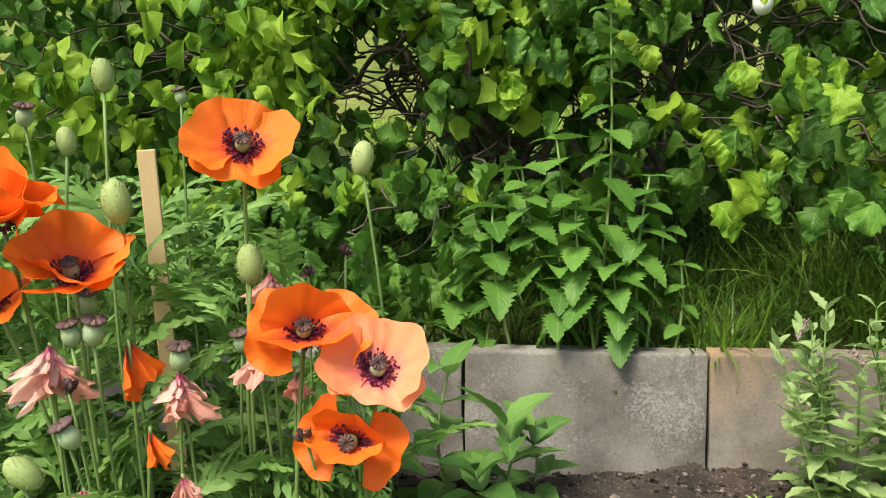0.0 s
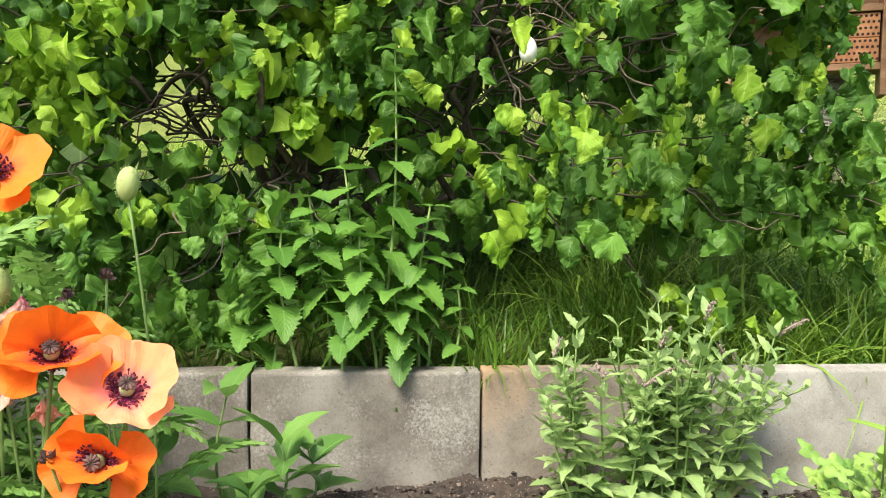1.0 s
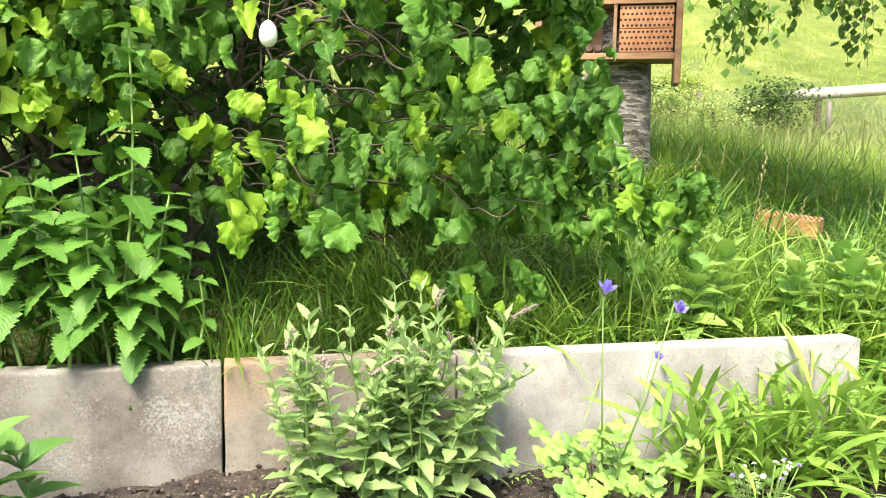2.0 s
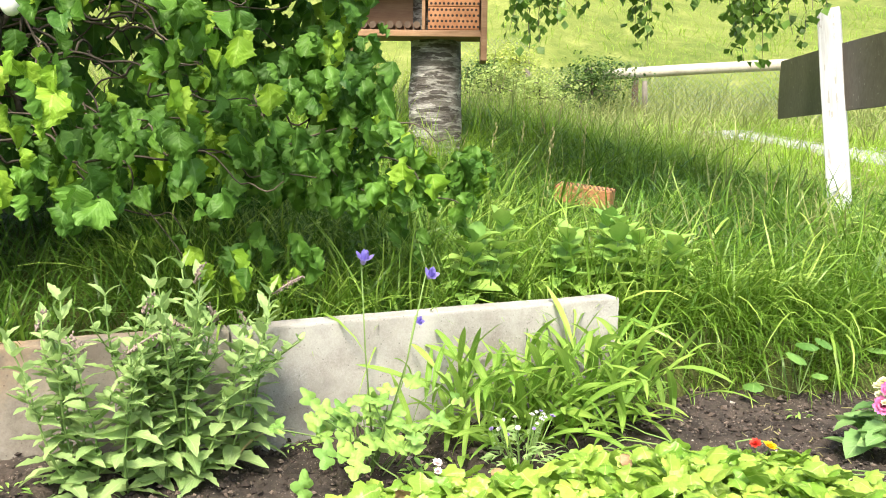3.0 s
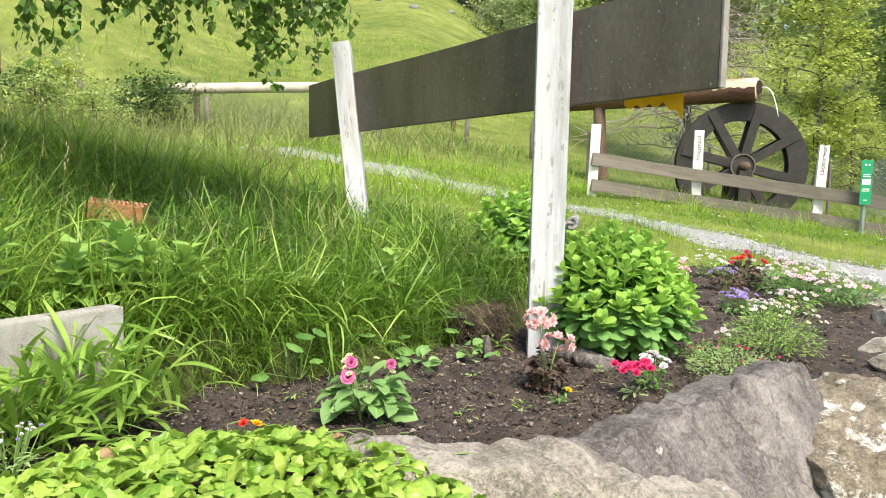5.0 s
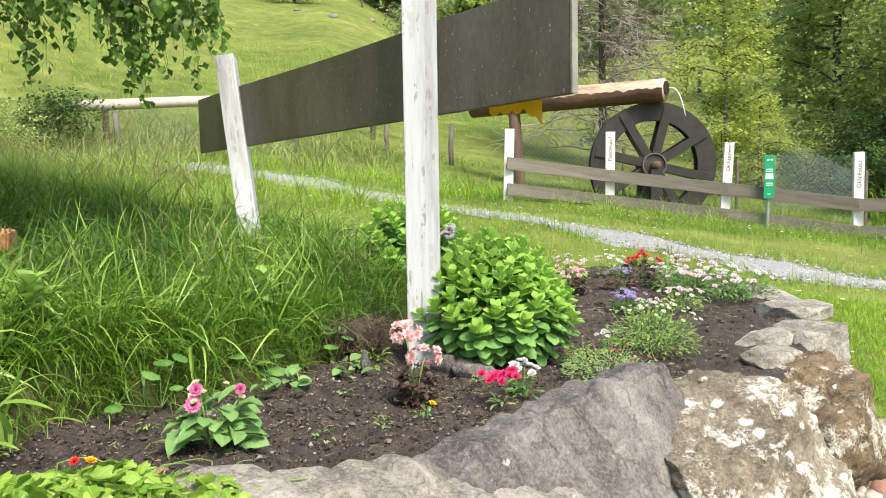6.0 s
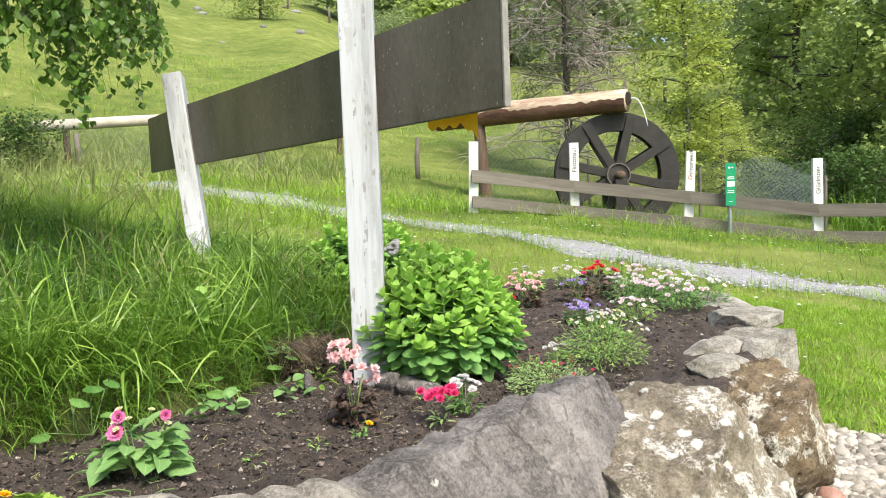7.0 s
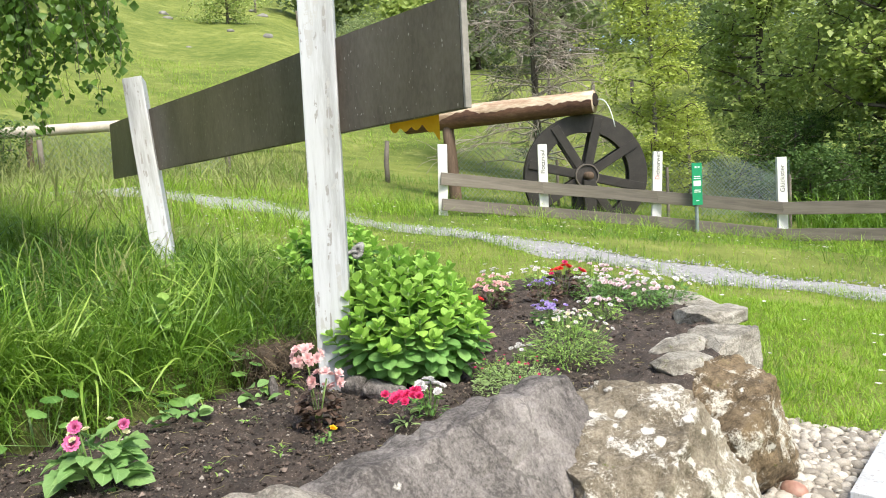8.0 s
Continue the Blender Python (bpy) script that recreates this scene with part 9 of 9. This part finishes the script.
def strew(name, n, mat, size, label, category, seed, xr=(-0.2, 6.8), yr=(-0.8, 1.5)):
    rr = np.random.RandomState(seed)
    x, y = rr.uniform(*xr, n), rr.uniform(*yr, n)
    ok = inside(x, y, BED) > 0.05
    x, y = x[ok], y[ok]
    z = np.array([soil_height(np.array([a]), np.array([b]))[0] for a, b in zip(x, y)])
    s = rr.uniform(*size, len(x)) * rr.uniform(0.5, 1, len(x))
    piece(name, scatter(name, stone_t, rr.randint(0, 2, len(x)), poses(np.column_stack([x, y, z + s * 0.2]), rr.uniform(0, 6, len(x)), rr.uniform(-0.5, 0.5, len(x)), 0, s), mat, False), None, None, label, category, "", "stuff")


strew("soil_crumbs", 5000, CLOD, (0.005, 0.020), "dark crumbs of loose garden soil", "soil", 12)
strew("soil_crumbs", 12000, CLOD, (0.003, 0.011), "dark crumbs of loose garden soil", "soil", 16, (2.0, 4.2), (-0.4, 1.25))
strew("soil_crumbs", 3000, CLOD, (0.003, 0.012), "dark crumbs of loose garden soil", "soil", 18, (-0.2, 1.8), (1.1, 1.55))
strew("soil_stones", 460, GRIT, (0.005, 0.018), "small pale stones strewn over the soil", "stones", 13, (1.9, 5.5))
strew("soil_stones", 900, GRIT, (0.003, 0.009), "fine pale grit on the soil", "stones", 17, (2.0, 4.0), (-0.2, 1.2))
# dry bits of straw and twig lying on the soil
rr = np.random.RandomState(19)
g = Geo()
n = 0
while n < 320:
    x, y = rr.uniform(1.9, 5.6), rr.uniform(-0.6, 1.25)
    if inside(np.array([x]), np.array([y]), BED)[0] < 0.05:
        continue
    z = float(soil_height(np.array([x]), np.array([y]))[0])
    a, L = rr.uniform(0, 6.28), rr.uniform(0.015, 0.07)
    bend = rr.normal(0, 0.2) * L
    g.add(*tube([(x, y, z + 0.004), (x + L / 2 * math.cos(a) - bend * math.sin(a), y + L / 2 * math.sin(a) + bend * math.cos(a), z + 0.010), (x + L * math.cos(a), y + L * math.sin(a), z + 0.006)], rr.uniform(0.0007, 0.0018), 3, False))
    n += 1
piece("soil_litter", g.mesh("soil_litter", STRAW), None, None, "dry straw and twig bits strewn on the soil", "litter", "", "stuff")
# yellowing leaf arching from the soil
yl = thing("yellow_leaf_shoot", (0.98, 1.34, -0.05), "yellowing strap leaf arching out of the soil", "leaf")
V, F, U = leaf_tpl(0.16, 0.012, 10, 0.4, 0.3, 1.5, across=(-1, 0, 1))
piece("leaf", mesh_of("leaf", V, F, STRAW, U, True), yl, pose(0.97, 1.34, -0.03, 62, 0, -95))
